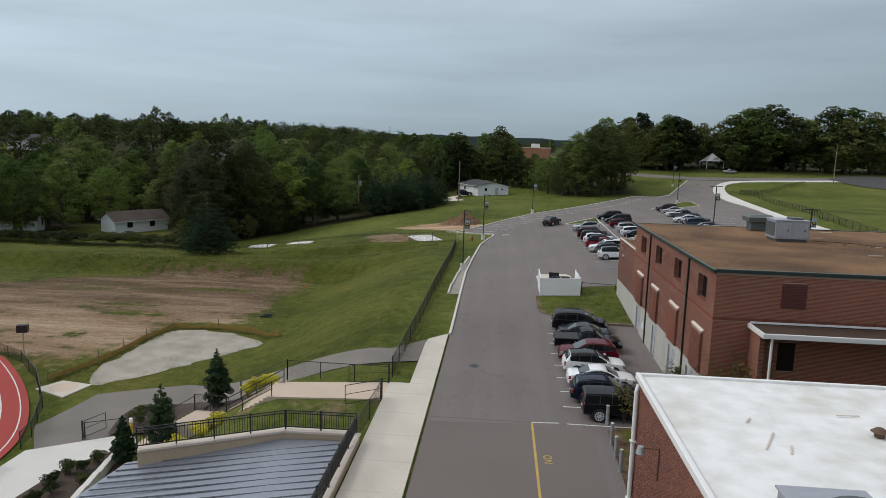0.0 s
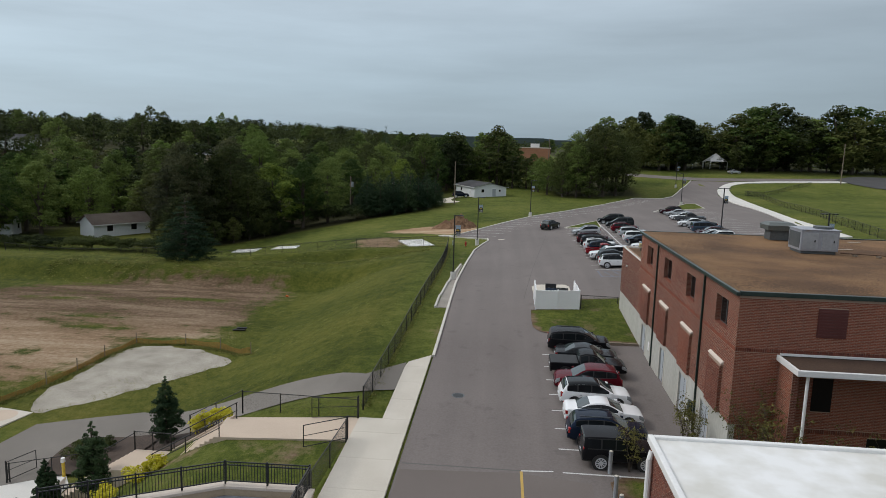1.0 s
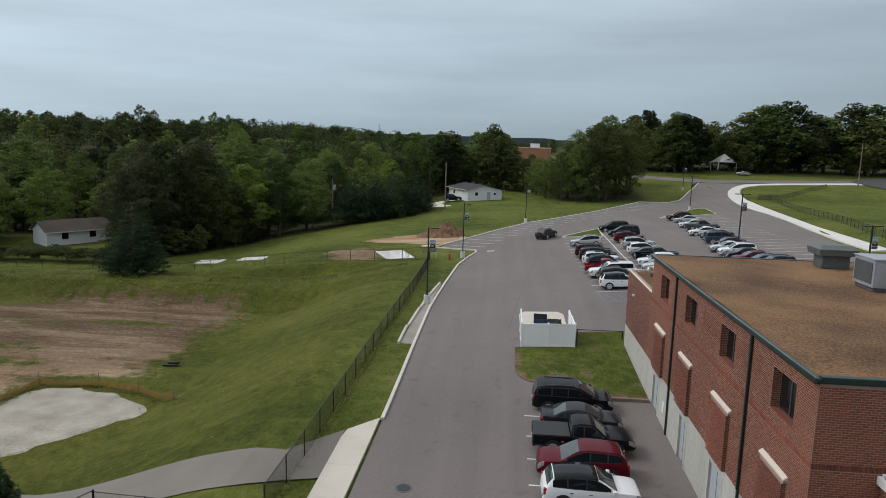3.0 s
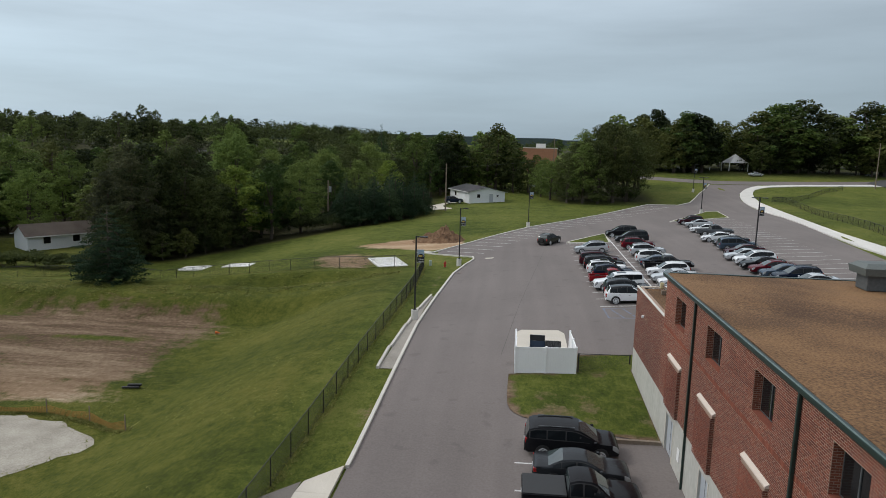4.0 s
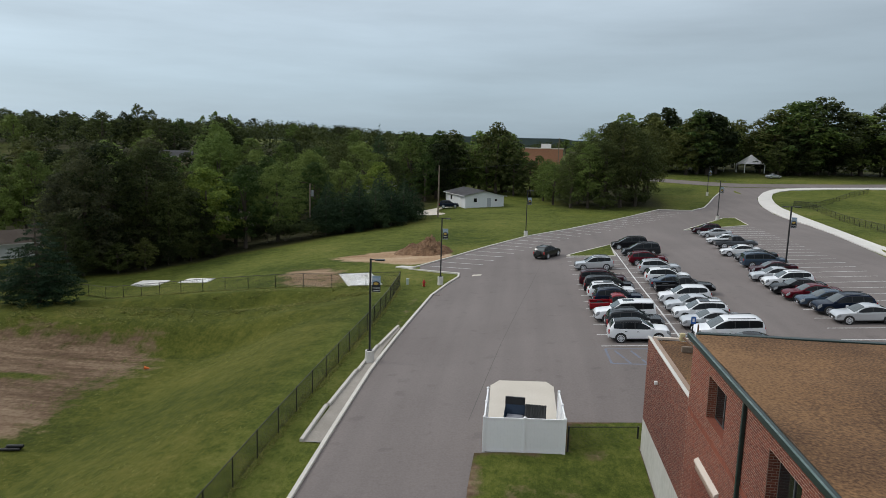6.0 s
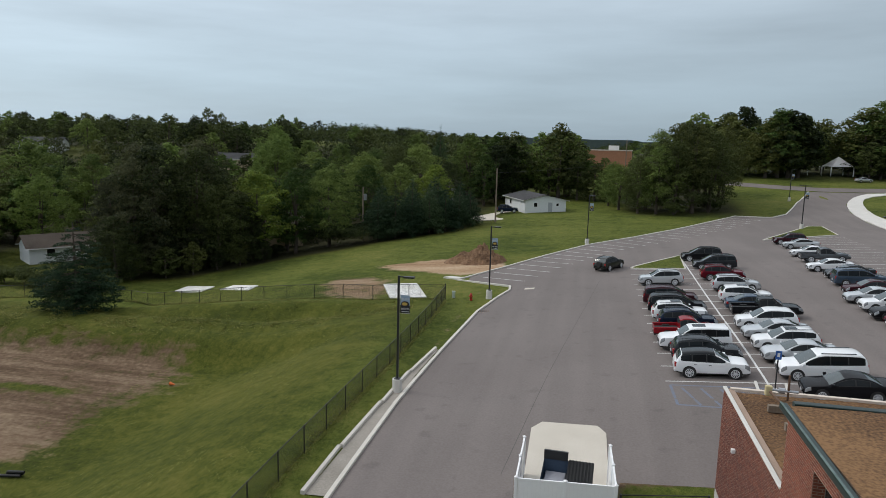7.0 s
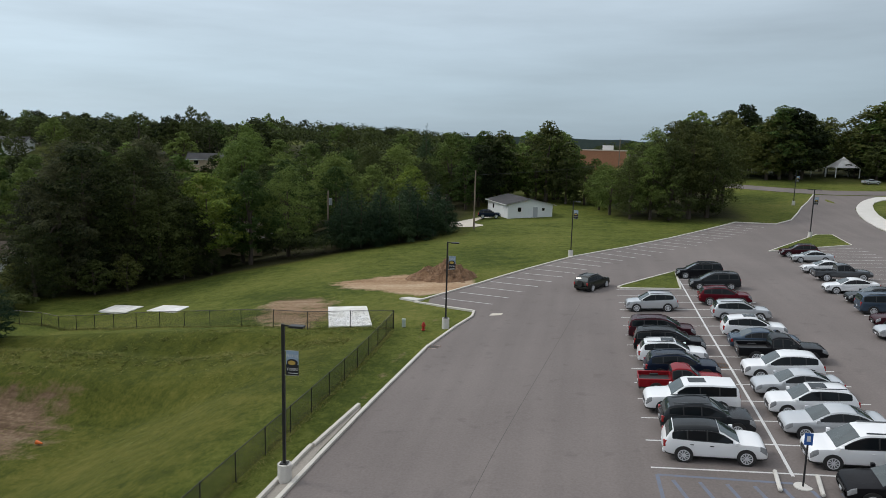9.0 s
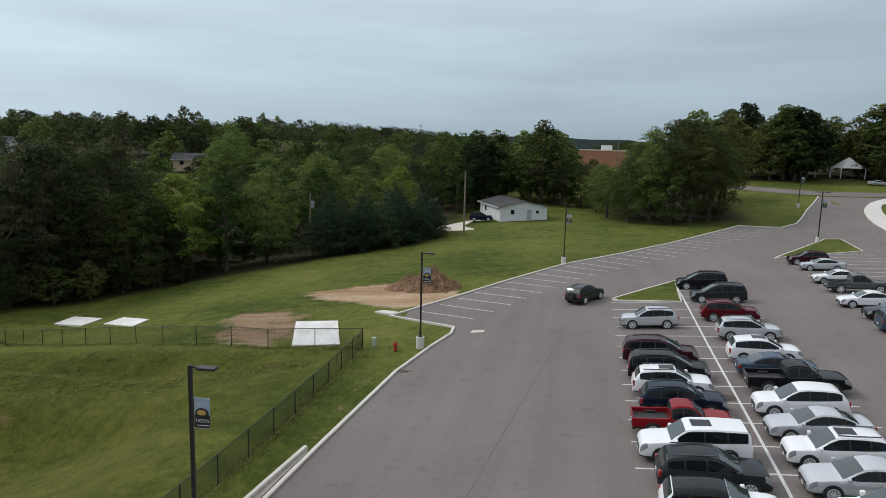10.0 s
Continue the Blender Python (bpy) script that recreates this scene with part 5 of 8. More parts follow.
# concrete spillway beside the kerb
sw = thing("trim_spillway", 0, 0, 0, 0, "stepped pale concrete spillway edge beside the kerb", "kerb", kind="structure")
for k, (y0, y1) in enumerate(((67.4, 71.9), (71.95, 77.8), (77.85, 83.2), (83.25, 88.8))):
    ofs = (-4.85, -4.75, -4.45, -4.2)[k]
    end = (-4.85, -4.55, -4.3, -3.75)[k]
    part("edge_block", ribbon(dense([(ofs, y0), (end, y1)], 1.5), .2, lot, .18), M_KERB, sw)
part("gutter", draped("g", [(-4.75, 67.4), (-3.72, 67.4), (-3.72, 83), (-3.5, 88.5), (-3.75, 88.8), (-4.35, 83)], lot, .02, M_CONC, 2.0), mat("stained_concrete", (.22, .20, .17), (.36, .33, .29), rough=.9, big=.6), sw)

# ---------------------------------------------------------------- stadium corner
solid("path_asphalt", draped("p", [(-28.9, 38.5), (-24.3, 41.8), (-20.5, 45.2), (-16, 45.9), (-13.3, 45.9), (-9.2, 45.8), (-6.9, 46.6), (-5.4, 47.0), (-5.4, 52.4), (-7.8, 49.6), (-15.6, 50.4), (-24.5, 51.3), (-30.6, 48.2), (-31.4, 42.0)], land_top, .03, M_PATH, 1.0), M_PATH,
      "grey asphalt path climbing the bank to the drive", "path", kind="structure")
solid("pavement_plaza", draped("p", [(-29.4, 38.4), (-24.2, 41.8), (-23.2, 40.6), (-22.3, 32.6), (-22.0, 18), (-29.4, 18)], lambda x, y: -6.1, .06, M_CONC_W, 2.0), M_CONC_W, "pale concrete plaza by the running track", "pavement", kind="structure")
track_edge = smooth_path([(-52, 58.5), (-44.5, 56), (-41.9, 53.8), (-37.5, 49.5), (-33.4, 44.5), (-30.7, 39.9), (-29.8, 35.5), (-29.6, 18)], 2)
solid("running_track", draped("t", track_edge + [(-66, 18), (-66, 58.5)], lambda x, y: -6.1, .04, M_TRACK, 4.0), M_TRACK, "red rubber running track", "running track", kind="structure")
lanes = thing("trim_track_lines", 0, 0, 0, 0, "white lane lines on the red track", "road marking", kind="structure")
for k in range(5):
    d = .5 + 1.22 * k
    bm = bmesh.new()
    rg = []
    for i, (x, y) in enumerate(track_edge):
        a, b = track_edge[max(i - 1, 0)], track_edge[min(i + 1, len(track_edge) - 1)]
        t = Vector((b[0] - a[0], b[1] - a[1])).normalized()
        s = Vector((t.y, -t.x))
        if s.x > 0:
            s = -s
        rg.append([bm.verts.new((x + s.x * q, y + s.y * q, -6.052)) for q in (d, d + .09)])
    for p, q in zip(rg, rg[1:]):
        bm.faces.new((p[0], p[1], q[1], q[0]))
    bmesh.ops.recalc_face_normals(bm, faces=bm.faces)
    part("line", bm, M_WHITEP, lanes)
chain_fence("track_fence", [(-47.5, 57.5), (-41.2, 54.2), (-37.0, 50.2), (-33.0, 45.2), (-30.4, 40.4), (-30.0, 38.8)], lambda x, y: -6.1, 1.1, 2.6, "low black chain-link fence round the running track")
chain_fence("track_fence", [(-29.6, 36.2), (-29.4, 30.0), (-29.3, 24)], lambda x, y: -6.04, 1.1, 2.6, "low black chain-link fence by the plaza")
SAND = smooth_path([(-32.6, 50.3), (-34.4, 54), (-33.9, 61), (-33.7, 66.8), (-31, 67.2), (-28, 66.6), (-25, 65.4), (-22.7, 64.2), (-23.6, 61.8), (-26.0, 58.0), (-28.8, 53.3), (-31.6, 50.2)], 1)
SAND = [(x + .45 * noise.noise((x * .5, y * .5, 6)) + .25 * noise.noise((x * 1.7, y * 1.7, 2)), y + .45 * noise.noise((x * .5, y * .5, 1)) + .25 * noise.noise((x * 1.7, y * 1.7, 8))) for x, y in dense(SAND + SAND[:1], .5)[:-1]]
solid("gravel_sector", draped("g", SAND, land_top, -.022, M_GRAVEL, 1.0), M_GRAVEL, "pale gravel throwing sector", "gravel", kind="structure")
solid("pavement_throwing_pad", prism(bmesh.new(), [(-36, 48.6), (-35.0, 50.6), (-32.2, 50.1), (-32.8, 47.2)], -6.3, -6.06), M_CONC, "pale concrete throwing pad", "pavement", kind="structure")
bm = bmesh.new()
bmesh.ops.create_circle(bm, cap_ends=True, segments=32, radius=1.07, matrix=Matrix.Translation((-34.0, 49.2, -6.054)))
solid("pavement_throwing_circle", bm, M_TANC, "tan throwing circle", "pavement", kind="structure")
sf = thing("silt_fence", 0, 0, 0, 0, "sagging faded orange net fence on wooden stakes", "fence")
sp = [(-36.1, 50.3), (-35.0, 55.6), (-34.4, 62.8), (-33.9, 67.3), (-29.1, 67.7), (-25.3, 66.9), (-21.7, 65.3)]
for a, b in zip(sp, sp[1:]):
    v, f = [], []
    high = .62 if a[0] > -33 else .5
    pts = dense([a, b], .11)

    def net_z(k, q):
        x, y = pts[k]
        s_ = k / max(1, len(pts) - 1)
        return land_top(x, y) + .02 + q * (high - .5 * high * math.sin(math.pi * s_) ** 2 * (.7 + .6 * noise.noise((x * .5, y * .5, 0))))

    def strip(p0, p1, wx, wz):
        k = len(v)
        for p in (p0, p1):
            v.append((p[0] - wx, p[1], p[2] - wz)); v.append((p[0] + wx, p[1], p[2] + wz))
        f.append((k, k + 1, k + 3, k + 2))

    for k in range(len(pts)):
        strip((*pts[k], net_z(k, 0)), (*pts[k], net_z(k, 1)), .022, 0)
    for q in (0, .17, .33, .5, .67, .83, 1):
        for k in range(len(pts) - 1):
            strip((*pts[k], net_z(k, q)), (*pts[k + 1], net_z(k + 1, q)), 0, .017)
    ob = new("net", arrays_mesh("net", v, f, M_SILT))
    ob.parent = sf
    ob["kind"] = "stuff"
    for x, y in dense([a, b], 3.6)[:-1] + ([b] if b == sp[-1] else []):
        z = land_top(x, y)
        part("stake", nbox(x - .03, x + .03, y - .03, y + .03, z - .1, z + 1.1), M_WOOD, sf)
# landing, steps and rails
solid("pavement_landing", prism(bmesh.new(), [(-14.0, 41.2), (-6.68, 42.3), (-6.68, 39.3), (-13.7, 38.6)], -4.5, -1.57), M_TANC, "tan concrete landing above the steps", "pavement", kind="structure")
steps = thing("stairs_stadium", -13.7, 39.9, -1.57, 0, "tan concrete steps going down to the plaza in two flights", "stairs", kind="structure")
for k in range(13):
    part("step", nbox(-.27 * (k + 1), -.27 * k - .004, -1.15, 1.15, -.172 * (k + 1) - 1.2, -.172 * (k + 1)), M_TANC, steps)
for k in range(13):
    part("step", nbox(-5.7 - .28 * (k + 1), -5.7 - .28 * k - .004, -1.15, 1.15, -2.236 - .172 * (k + 1) - 1.0, -2.236 - .172 * (k + 1)), M_TANC, steps)
bm = bmesh.new()
vs = [bm.verts.new(c) for y_ in (1.16, 1.42) for c in ((.15, y_, .16), (-3.55, y_, -2.15), (-3.55, y_, -3.2), (.15, y_, -1.2))]
for q in ((0, 1, 2, 3), (7, 6, 5, 4), (0, 4, 5, 1), (1, 5, 6, 2), (2, 6, 7, 3), (3, 7, 4, 0)):
    bm.faces.new([vs[q_] for q_ in q])
bmesh.ops.recalc_face_normals(bm, faces=bm.faces)
part("cheek_wall", bm, M_TANC, steps, "sloping tan concrete cheek wall")
solid("pavement_half_landing", prism(bmesh.new(), [(-19.4, 38.6), (-17.22, 38.6), (-17.22, 41.1), (-19.4, 41.1)], -6.5, -3.806), M_TANC, "tan concrete half landing between two flights", "pavement", kind="structure")
for side in (-1.2, 1.2):
    rl = thing("stair_rail", -13.7, 39.9 + side, -1.57, 0, "black steel handrail beside the steps", "handrail", "stair rails")
    part("rail", nrod((.35, 0, .95), (-3.5, 0, -1.28), .03, n=8), M_BLACK, rl)
    part("mid_rail", nrod((.35, 0, .5), (-3.5, 0, -1.75), .022, n=8), M_BLACK, rl)
    for k in range(3):
        part("post", nrod((.3 - 1.85 * k, 0, -1.15 * k - .2), (.3 - 1.85 * k, 0, -1.08 * k + .93), .03, n=8), M_BLACK, rl)
rl = thing("stair_rail", -19.45, 39.9 + 1.2, -3.8, 0, "black steel handrail beside the lower steps", "handrail", "stair rails")
part("rail", nrod((0, 0, .95), (-3.6, 0, -1.25), .026, n=8), M_BLACK, rl)
for k in range(3):
    part("post", nrod((-1.75 * k, 0, -1.08 * k - .2), (-1.75 * k, 0, -1.07 * k + .93), .026, n=8), M_BLACK, rl)
chain_fence("landing_fence", [(-17.25, 41.05), (-19.4, 41.05)], lambda x, y: -3.806, 1.1, 1.1, "black chain-link fence beside the half landing", pitch=.09, wire=.006)
chain_fence("landing_fence", [(-13.7, 42.75), (-6.75, 42.2)], lambda x, y: -1.62 + .02 * (x + 7), 1.15, 2.4, "black chain-link fence behind the landing", pitch=.09, wire=.004)
chain_fence("landing_fence", [(-17.0, 42.95), (-13.7, 42.75)], lambda x, y: -1.65 + .55 * (x + 13.7), 1.1, 1.7, "black chain-link fence stepping down the bank", mesh=False)
chain_fence("landing_fence", [(-6.75, 39.2), (-7.0, 33.4)], lambda x, y: -1.62, 1.22, 2.4, "black chain-link fence between walk and lawn")


def gate(x, y, z, rz, w, h, label):
    t = thing("steel_gate", x, y, z, rz, label, "gate")
    part("hinge_post", nrod((0, 0, -.1), (0, 0, h + .1), .045, n=8), M_BLACK, t)
    g = part("gate_leaf", nrod((.05, 0, h), (w, 0, h), .025, n=6), M_BLACK, t)
    part("bottom_rail", nrod((.05, 0, .1), (w, 0, .1), .025, n=6), M_BLACK, g)
    part("middle_rail", nrod((.05, 0, h * .55), (w, 0, h * .55), .02, n=6), M_BLACK, g)
    part("stile", nrod((w, 0, .1), (w, 0, h), .025, n=6), M_BLACK, g)
    part("stile", nrod((.06, 0, .1), (.06, 0, h), .025, n=6), M_BLACK, g)


gate(-6.75, 42.3, -1.6, 192, 2.6, 1.25, "open black steel gate behind the landing")
gate(-6.72, 39.4, -1.6, 215, 2.4, 1.25, "open black steel gate at the landing")
gate(-26.9, 40.5, -6.05, 70, 1.8, 1.2, "black steel gate on the plaza")
chain_fence("plaza_fence", [(-26.8, 40.6), (-23.0, 42.6)], lambda x, y: -6.05, 1.1, 2.0, "low black chain-link fence across the plaza", mesh=False)
# retaining wall with tan stucco, pale coping and picket fence
RW = [(-6.95, 10.0), (-6.95, 33.1), (-10.7, 33.0), (-17.0, 29.7)]
for i, (a, b) in enumerate(zip(RW, RW[1:])):
    L = math.hypot(b[0] - a[0], b[1] - a[1])
    ang = math.degrees(math.atan2(b[1] - a[1], b[0] - a[0]))
    w = thing("retaining_wall", a[0], a[1], -1.15, ang, "tan stucco retaining wall with a pale coping", "wall", "retaining walls", kind="structure")
    part("stem", nbox(0, L, -.16, .16, -4.5, 0), M_TAN, w)
    n = max(1, round(L / 1.6))
    for k in range(n):
        part("coping", nbox(L * k / n + .006, L * (k + 1) / n - .006, -.23, .23, 0, .13, bevel=.015), M_STONE, w)
    fe = thing("picket_fence", a[0], a[1], -1.02, ang, "black steel picket fence on the wall coping", "fence", "picket fences")
    for z in (.12, .86, 1.0):
        part("rail", nbox(0, L, -.022, .022, z, z + .045), M_BLACK, fe)
    n = max(1, round(L / 2.0))
    for k in range(n + (i == 2)):
        part("post", nbox(L * k / n - .035, L * k / n + .035, -.035, .035, 0, 1.1), M_BLACK, fe)
    first = int(max(0, (L - 13) / .125)) if i == 0 else 0
    pk = link_mesh("picket", nbox(-.0125, .0125, -.0125, .0125, .12, 1.0), M_BLACK)
    for k in range(first, int(L / .125)):
        ob = new("picket", pk)
        ob.parent = fe
        ob.location = (.0625 + .125 * k, 0, 0)
stand = thing("metal_roofed_stand", -7.25, 32.8, -1.42, 0, "low stadium building with a blue-grey standing-seam roof", "building")
bm = bmesh.new()
cor = [(0, 0, 0), (-3.4, -.05, -.02), (-10.4, -3.0, -.42), (-11.2, -6.0, -.75), (-11.2, -24, -2.2), (.05, -24, -1.75)]
v = [bm.verts.new(c) for c in cor]
bm.faces.new(v)
bmesh.ops.recalc_face_normals(bm, faces=bm.faces)
if bm.faces[:][0].normal.z < 0:
    bmesh.ops.reverse_faces(bm, faces=bm.faces)
ext = bmesh.ops.extrude_face_region(bm, geom=bm.faces[:])
for q in ext["geom"]:
    if isinstance(q, bmesh.types.BMVert):
        q.co.z -= .12
bmesh.ops.recalc_face_normals(bm, faces=bm.faces)
part("roof_deck", bm, M_SEAM, stand, "blue-grey standing-seam metal roof")
# seams coloured dark to paint in their shadow lines
for k in range(22):
    y0 = -.56 * k - .2
    bm = bmesh.new()
    z0, z1 = y0 * .073 + .0, (y0 - 2.85) * .073 - .24
    a, b = Vector((0, y0, z0 + .03)), Vector((-10.4 - min(.8, .1 * k), y0 - 3.0, z1 + .03))
    rod(bm, a, b, .036, n=4)
    part("seam", bm, M_SEAM_SHADE, stand)
part("wall_below", nbox(-9.0, .6, -24, -3.4, -5.2, -2.2), M_TAN, stand)
# plaza planting bed
solid("mulch_bed", draped("m", smooth_path([(-26.0, 32.5), (-25.6, 36.2), (-24.3, 38.6), (-23.2, 39.8), (-22.6, 38.5), (-22.0, 33.5), (-23.5, 31.8)], 1), lambda x, y: -6.1, .12, M_MULCH, 1.0), M_MULCH, "dark mulch planting bed", "planting bed", kind="structure")
solid("mulch_mound", draped("m", smooth_path([(-25.6, 41.2), (-26.4, 44.0), (-26.2, 46.4), (-24.6, 46.6), (-22.4, 47.2), (-20.4, 46.2), (-20.6, 44.2), (-21.6, 43.2), (-22.6, 42.0)], 1), land_top, .16, M_MULCH, .8), M_MULCH, "dark mulch round the evergreens", "planting bed", kind="structure")
solid("mulch_bank", draped("m", [(-24.5, 44.6), (-20.5, 46.2), (-17.5, 45.4), (-14.2, 43.4), (-14.0, 41.5), (-20.4, 41.4), (-23.3, 42.0)], land_top, .05, M_MULCH, 1.0), M_MULCH, "dark mulch along the steps", "planting bed", kind="structure")
kb = thing("plaza_kerb_wall", 0, 0, 0, 0, "low pale concrete block edge beside the planting", "kerb", kind="structure")
for k in range(5):
    t0, t1 = k / 5, (k + 1) / 5 - .01
    part("block", ribbon([(-23.6 + 1.6 * t0, 40.6 - 9 * t0), (-23.6 + 1.6 * t1, 40.6 - 9 * t1)], .35, lambda x, y: -5.9, .35 + .06 * k), M_CONC_W, kb)
yb = thing("yellow_post", -23.9, 41.2, -6.05, 0, "yellow post with a white cap", "post")
part("tube", nrod((0, 0, 0), (0, 0, 1.1), .09, n=12), mat("yellow_enamel", (.62, .42, .04), (.68, .48, .06), rough=.5), yb)
part("cap", nrod((0, 0, 1.1), (0, 0, 1.35), .13, .11, n=12), M_WHITEM, yb)
sb = thing("scoreboard_speaker", -42.6, 56.4, -6.1, 20, "black box on a thin post beside the track", "speaker")
part("post", nrod((0, 0, 0), (0, 0, 2.1), .05, n=8), M_GALV, sb)
part("cabinet", nbox(-.45, .45, -.3, .3, 2.1, 2.8, bevel=.03), M_BLACK, sb)
# white pads beyond the fence
for nm, pts in (("pad", [(-45.6, 119.8), (-45.6, 122.8), (-40.6, 121.0), (-40.8, 118.1)]), ("pad", [(-37.8, 117.6), (-37.3, 120.0), (-32.7, 117.7), (-32.7, 115.1)]), ("pad", [(-15.45, 113.95), (-11.6, 114.1), (-8.8, 107.05), (-12.4, 106.3)])):
    solid("white_pad", prism(bmesh.new(), pts, lambda x, y: land_top(x, y) - .15, lambda x, y: land_top(x, y) + .045), M_ROOFW, "smooth white square concrete pad in the grass", "concrete pad", "white pads")
solid("white_board", nbox(-71.5, -69.8, 96, 97.2, -6.05, -5.85), M_ROOFW, "small white pad at the field edge", "concrete pad")
# earth heap and spread soil
bm = bmesh.new()
bmesh.ops.create_grid(bm, x_segments=90, y_segments=66, size=.5, matrix=Matrix.Diagonal((9, 6.5, 1, 1)))
for q in bm.verts:
    x, y = q.co.x, q.co.y
    r = math.hypot((x - 1.0) / 2.3, y / 1.9) * (1 + .25 * noise.noise((x * .8, y * .8, 9)))
    hgt = 2.35 * max(0, 1 - .62 * r) ** 1.25 + .6 * math.exp(-((x + 2.0) / 1.3) ** 2 - (y / 1.5) ** 2)
    lump = .34 * noise.noise((x * 1.4, y * 1.4, 5)) + .30 * noise.noise((x * 3.1, y * 3.1, 2)) + .18 * noise.noise((x * 6.5, y * 6.5, 7))
    q.co.z = hgt * (1 + .55 * lump) + .25 * lump * min(1, hgt * 3) - .14 - .5 * max(0, 1 - hgt * 6)
heap = solid("earth_mound", bm, M_EARTH, "reddish brown mound of dug earth on the grass", "mound")
heap.location = (-7.3, 127.6, land_top(-7.3, 127.6))
heap.scale = (1.05, 1.0, 1.06)
solid("pavement_rubble", prism(bmesh.new(), [(-7.6, 116.2), (-9.2, 117.1), (-8.4, 117.6), (-6.6, 116.8)], lambda x, y: land_top(x, y) - .1, lambda x, y: land_top(x, y) + .12), M_CONC_W, "broken pale concrete by the kerb end", "rubble", kind="structure")
pipes = thing("drain_pipe_pile", -26.0, 73.4, land_top(-26.0, 73.4), 0, "small pile of black corrugated drain pipe", "pipe pile")
for k, (a, b) in enumerate((((-.9, -.3, .14), (.9, .1, .14)), ((-.6, .25, .14), (.8, .5, .14)), ((-.3, 0, .40), (1.1, .3, .38)))):
    bm = bmesh.new()
    A, B = Vector(a), Vector(b)
    turn_ = (B - A).to_track_quat("Z", "Y").to_matrix()
    skin = [[bm.verts.new(A.lerp(B, q / 24) + turn_ @ Vector(((.15 if q % 2 else .125) * math.cos(w_ * math.pi / 6), (.15 if q % 2 else .125) * math.sin(w_ * math.pi / 6), 0))) for w_ in range(12)] for q in range(25)]
    for r0_, r1_ in zip(skin, skin[1:]):
        for w_ in range(12):
            bm.faces.new((r0_[w_], r0_[(w_ + 1) % 12], r1_[(w_ + 1) % 12], r1_[w_]))
    part("pipe", bm, M_BLACK, pipes)
pipes.scale = (.7, .7, .7)
OMX, OMY = -25.9, 89.35
cn = thing("orange_marker", OMX, OMY, land_top(OMX, OMY), 0, "small orange field marker in the grass", "marker")
part("cone", nrod((-.2, 0, .14), (.22, .05, .07), .15, .05, n=12), mat("orange_plastic", (.7, .14, .02), (.75, .18, .03), rough=.5), cn)


# ---------------------------------------------------------------- plants
def leaf_cloud(lumps, count, size, seed, flat=.0, out=.55, clumps=7):
    """Small leaf sprays gathered in clumps on a set of boughs (x, y, z, r, squash)."""
    rng = np.random.RandomState(seed)
    L = np.array(lumps)
    wts = L[:, 3] ** 2
    idx = rng.choice(len(L), count, p=wts / wts.sum())

    def ways(n, up):
        d = rng.normal(size=(n, 3))
        d[:, 2] = np.where(rng.rand(n) < up, np.abs(d[:, 2]), d[:, 2])
        return d / np.linalg.norm(d, axis=1, keepdims=True)

    sub = ways(len(L) * clumps, .55).reshape(len(L), clumps, 3)
    grain = rng.uniform(.36, .60, (len(L), clumps))
    k = rng.randint(clumps, size=count)
    d = ways(count, .62)
    squash = np.stack([np.ones(count), np.ones(count), L[idx, 4]], 1)
    rad = rng.uniform(.55, 1.08, count) ** .6
    r = L[idx, 3][:, None]
    c = L[idx, :3] + (sub[idx, k] * .72 + d * (grain[idx, k] * rad)[:, None]) * r * squash
    nrm = (d + sub[idx, k] * .5) * out + rng.normal(size=(count, 3)) * .42 + np.array([0, 0, .30 + flat])
    nrm /= np.linalg.norm(nrm, axis=1, keepdims=True)
    a = np.cross(nrm, rng.normal(size=(count, 3)))
    a /= np.linalg.norm(a, axis=1, keepdims=True)
    b = np.cross(nrm, a)
    s = (size * rng.uniform(.6, 1.3, count))[:, None]
    asp = rng.uniform(.45, .8, count)[:, None]
    v = np.stack([c - a * s, c + a * s * .8 - b * s * asp, c + a * s * .5 + b * s * asp + nrm * s * .2], 1).reshape(-1, 3)
    f = np.arange(count * 3).reshape(-1, 3)
    return v.tolist(), f.tolist()


def trunk_mesh(lumps, h, r, seed, limbs=6):
    rng = random.Random(seed)
    bm = bmesh.new()

    def grow(a, b, r0, r1, n):
        """One length of wood, knit to what is nearest its foot."""
        old = list(bm.verts)
        rod(bm, a, b, r0, r1, n)
        if old:
            fresh = [v_ for v_ in bm.verts if v_ not in set(old)]
            foot = min(fresh, key=lambda v_: (v_.co - a).length)
            p0, p1 = sorted(old, key=lambda v_: (v_.co - a).length)[:2]
            bm.faces.new((foot, p0, p1))

    p = Vector((0, 0, -.4))
    top = Vector((rng.uniform(-.3, .3), rng.uniform(-.3, .3), h))
    prev, rp = p, r
    knots = [p]
    for k in range(1, 5):
        q = p.lerp(top, k / 4) + Vector((rng.uniform(-.15, .15), rng.uniform(-.15, .15), 0))
        grow(prev, q, rp, r * (1 - .2 * k), 7)
        prev, rp = q, r * (1 - .2 * k)
        knots.append(q)
    for l_ in rng.sample(lumps, min(limbs, len(lumps))):
        s = rng.choice(knots[1:4])
        e = Vector(l_[:3])
        m = s.lerp(e, .5) + Vector((0, 0, .1 * (e - s).length))
        grow(s, m, r * .38, r * .24, 5)
        grow(m, e, r * .24, r * .06, 5)
    return bm


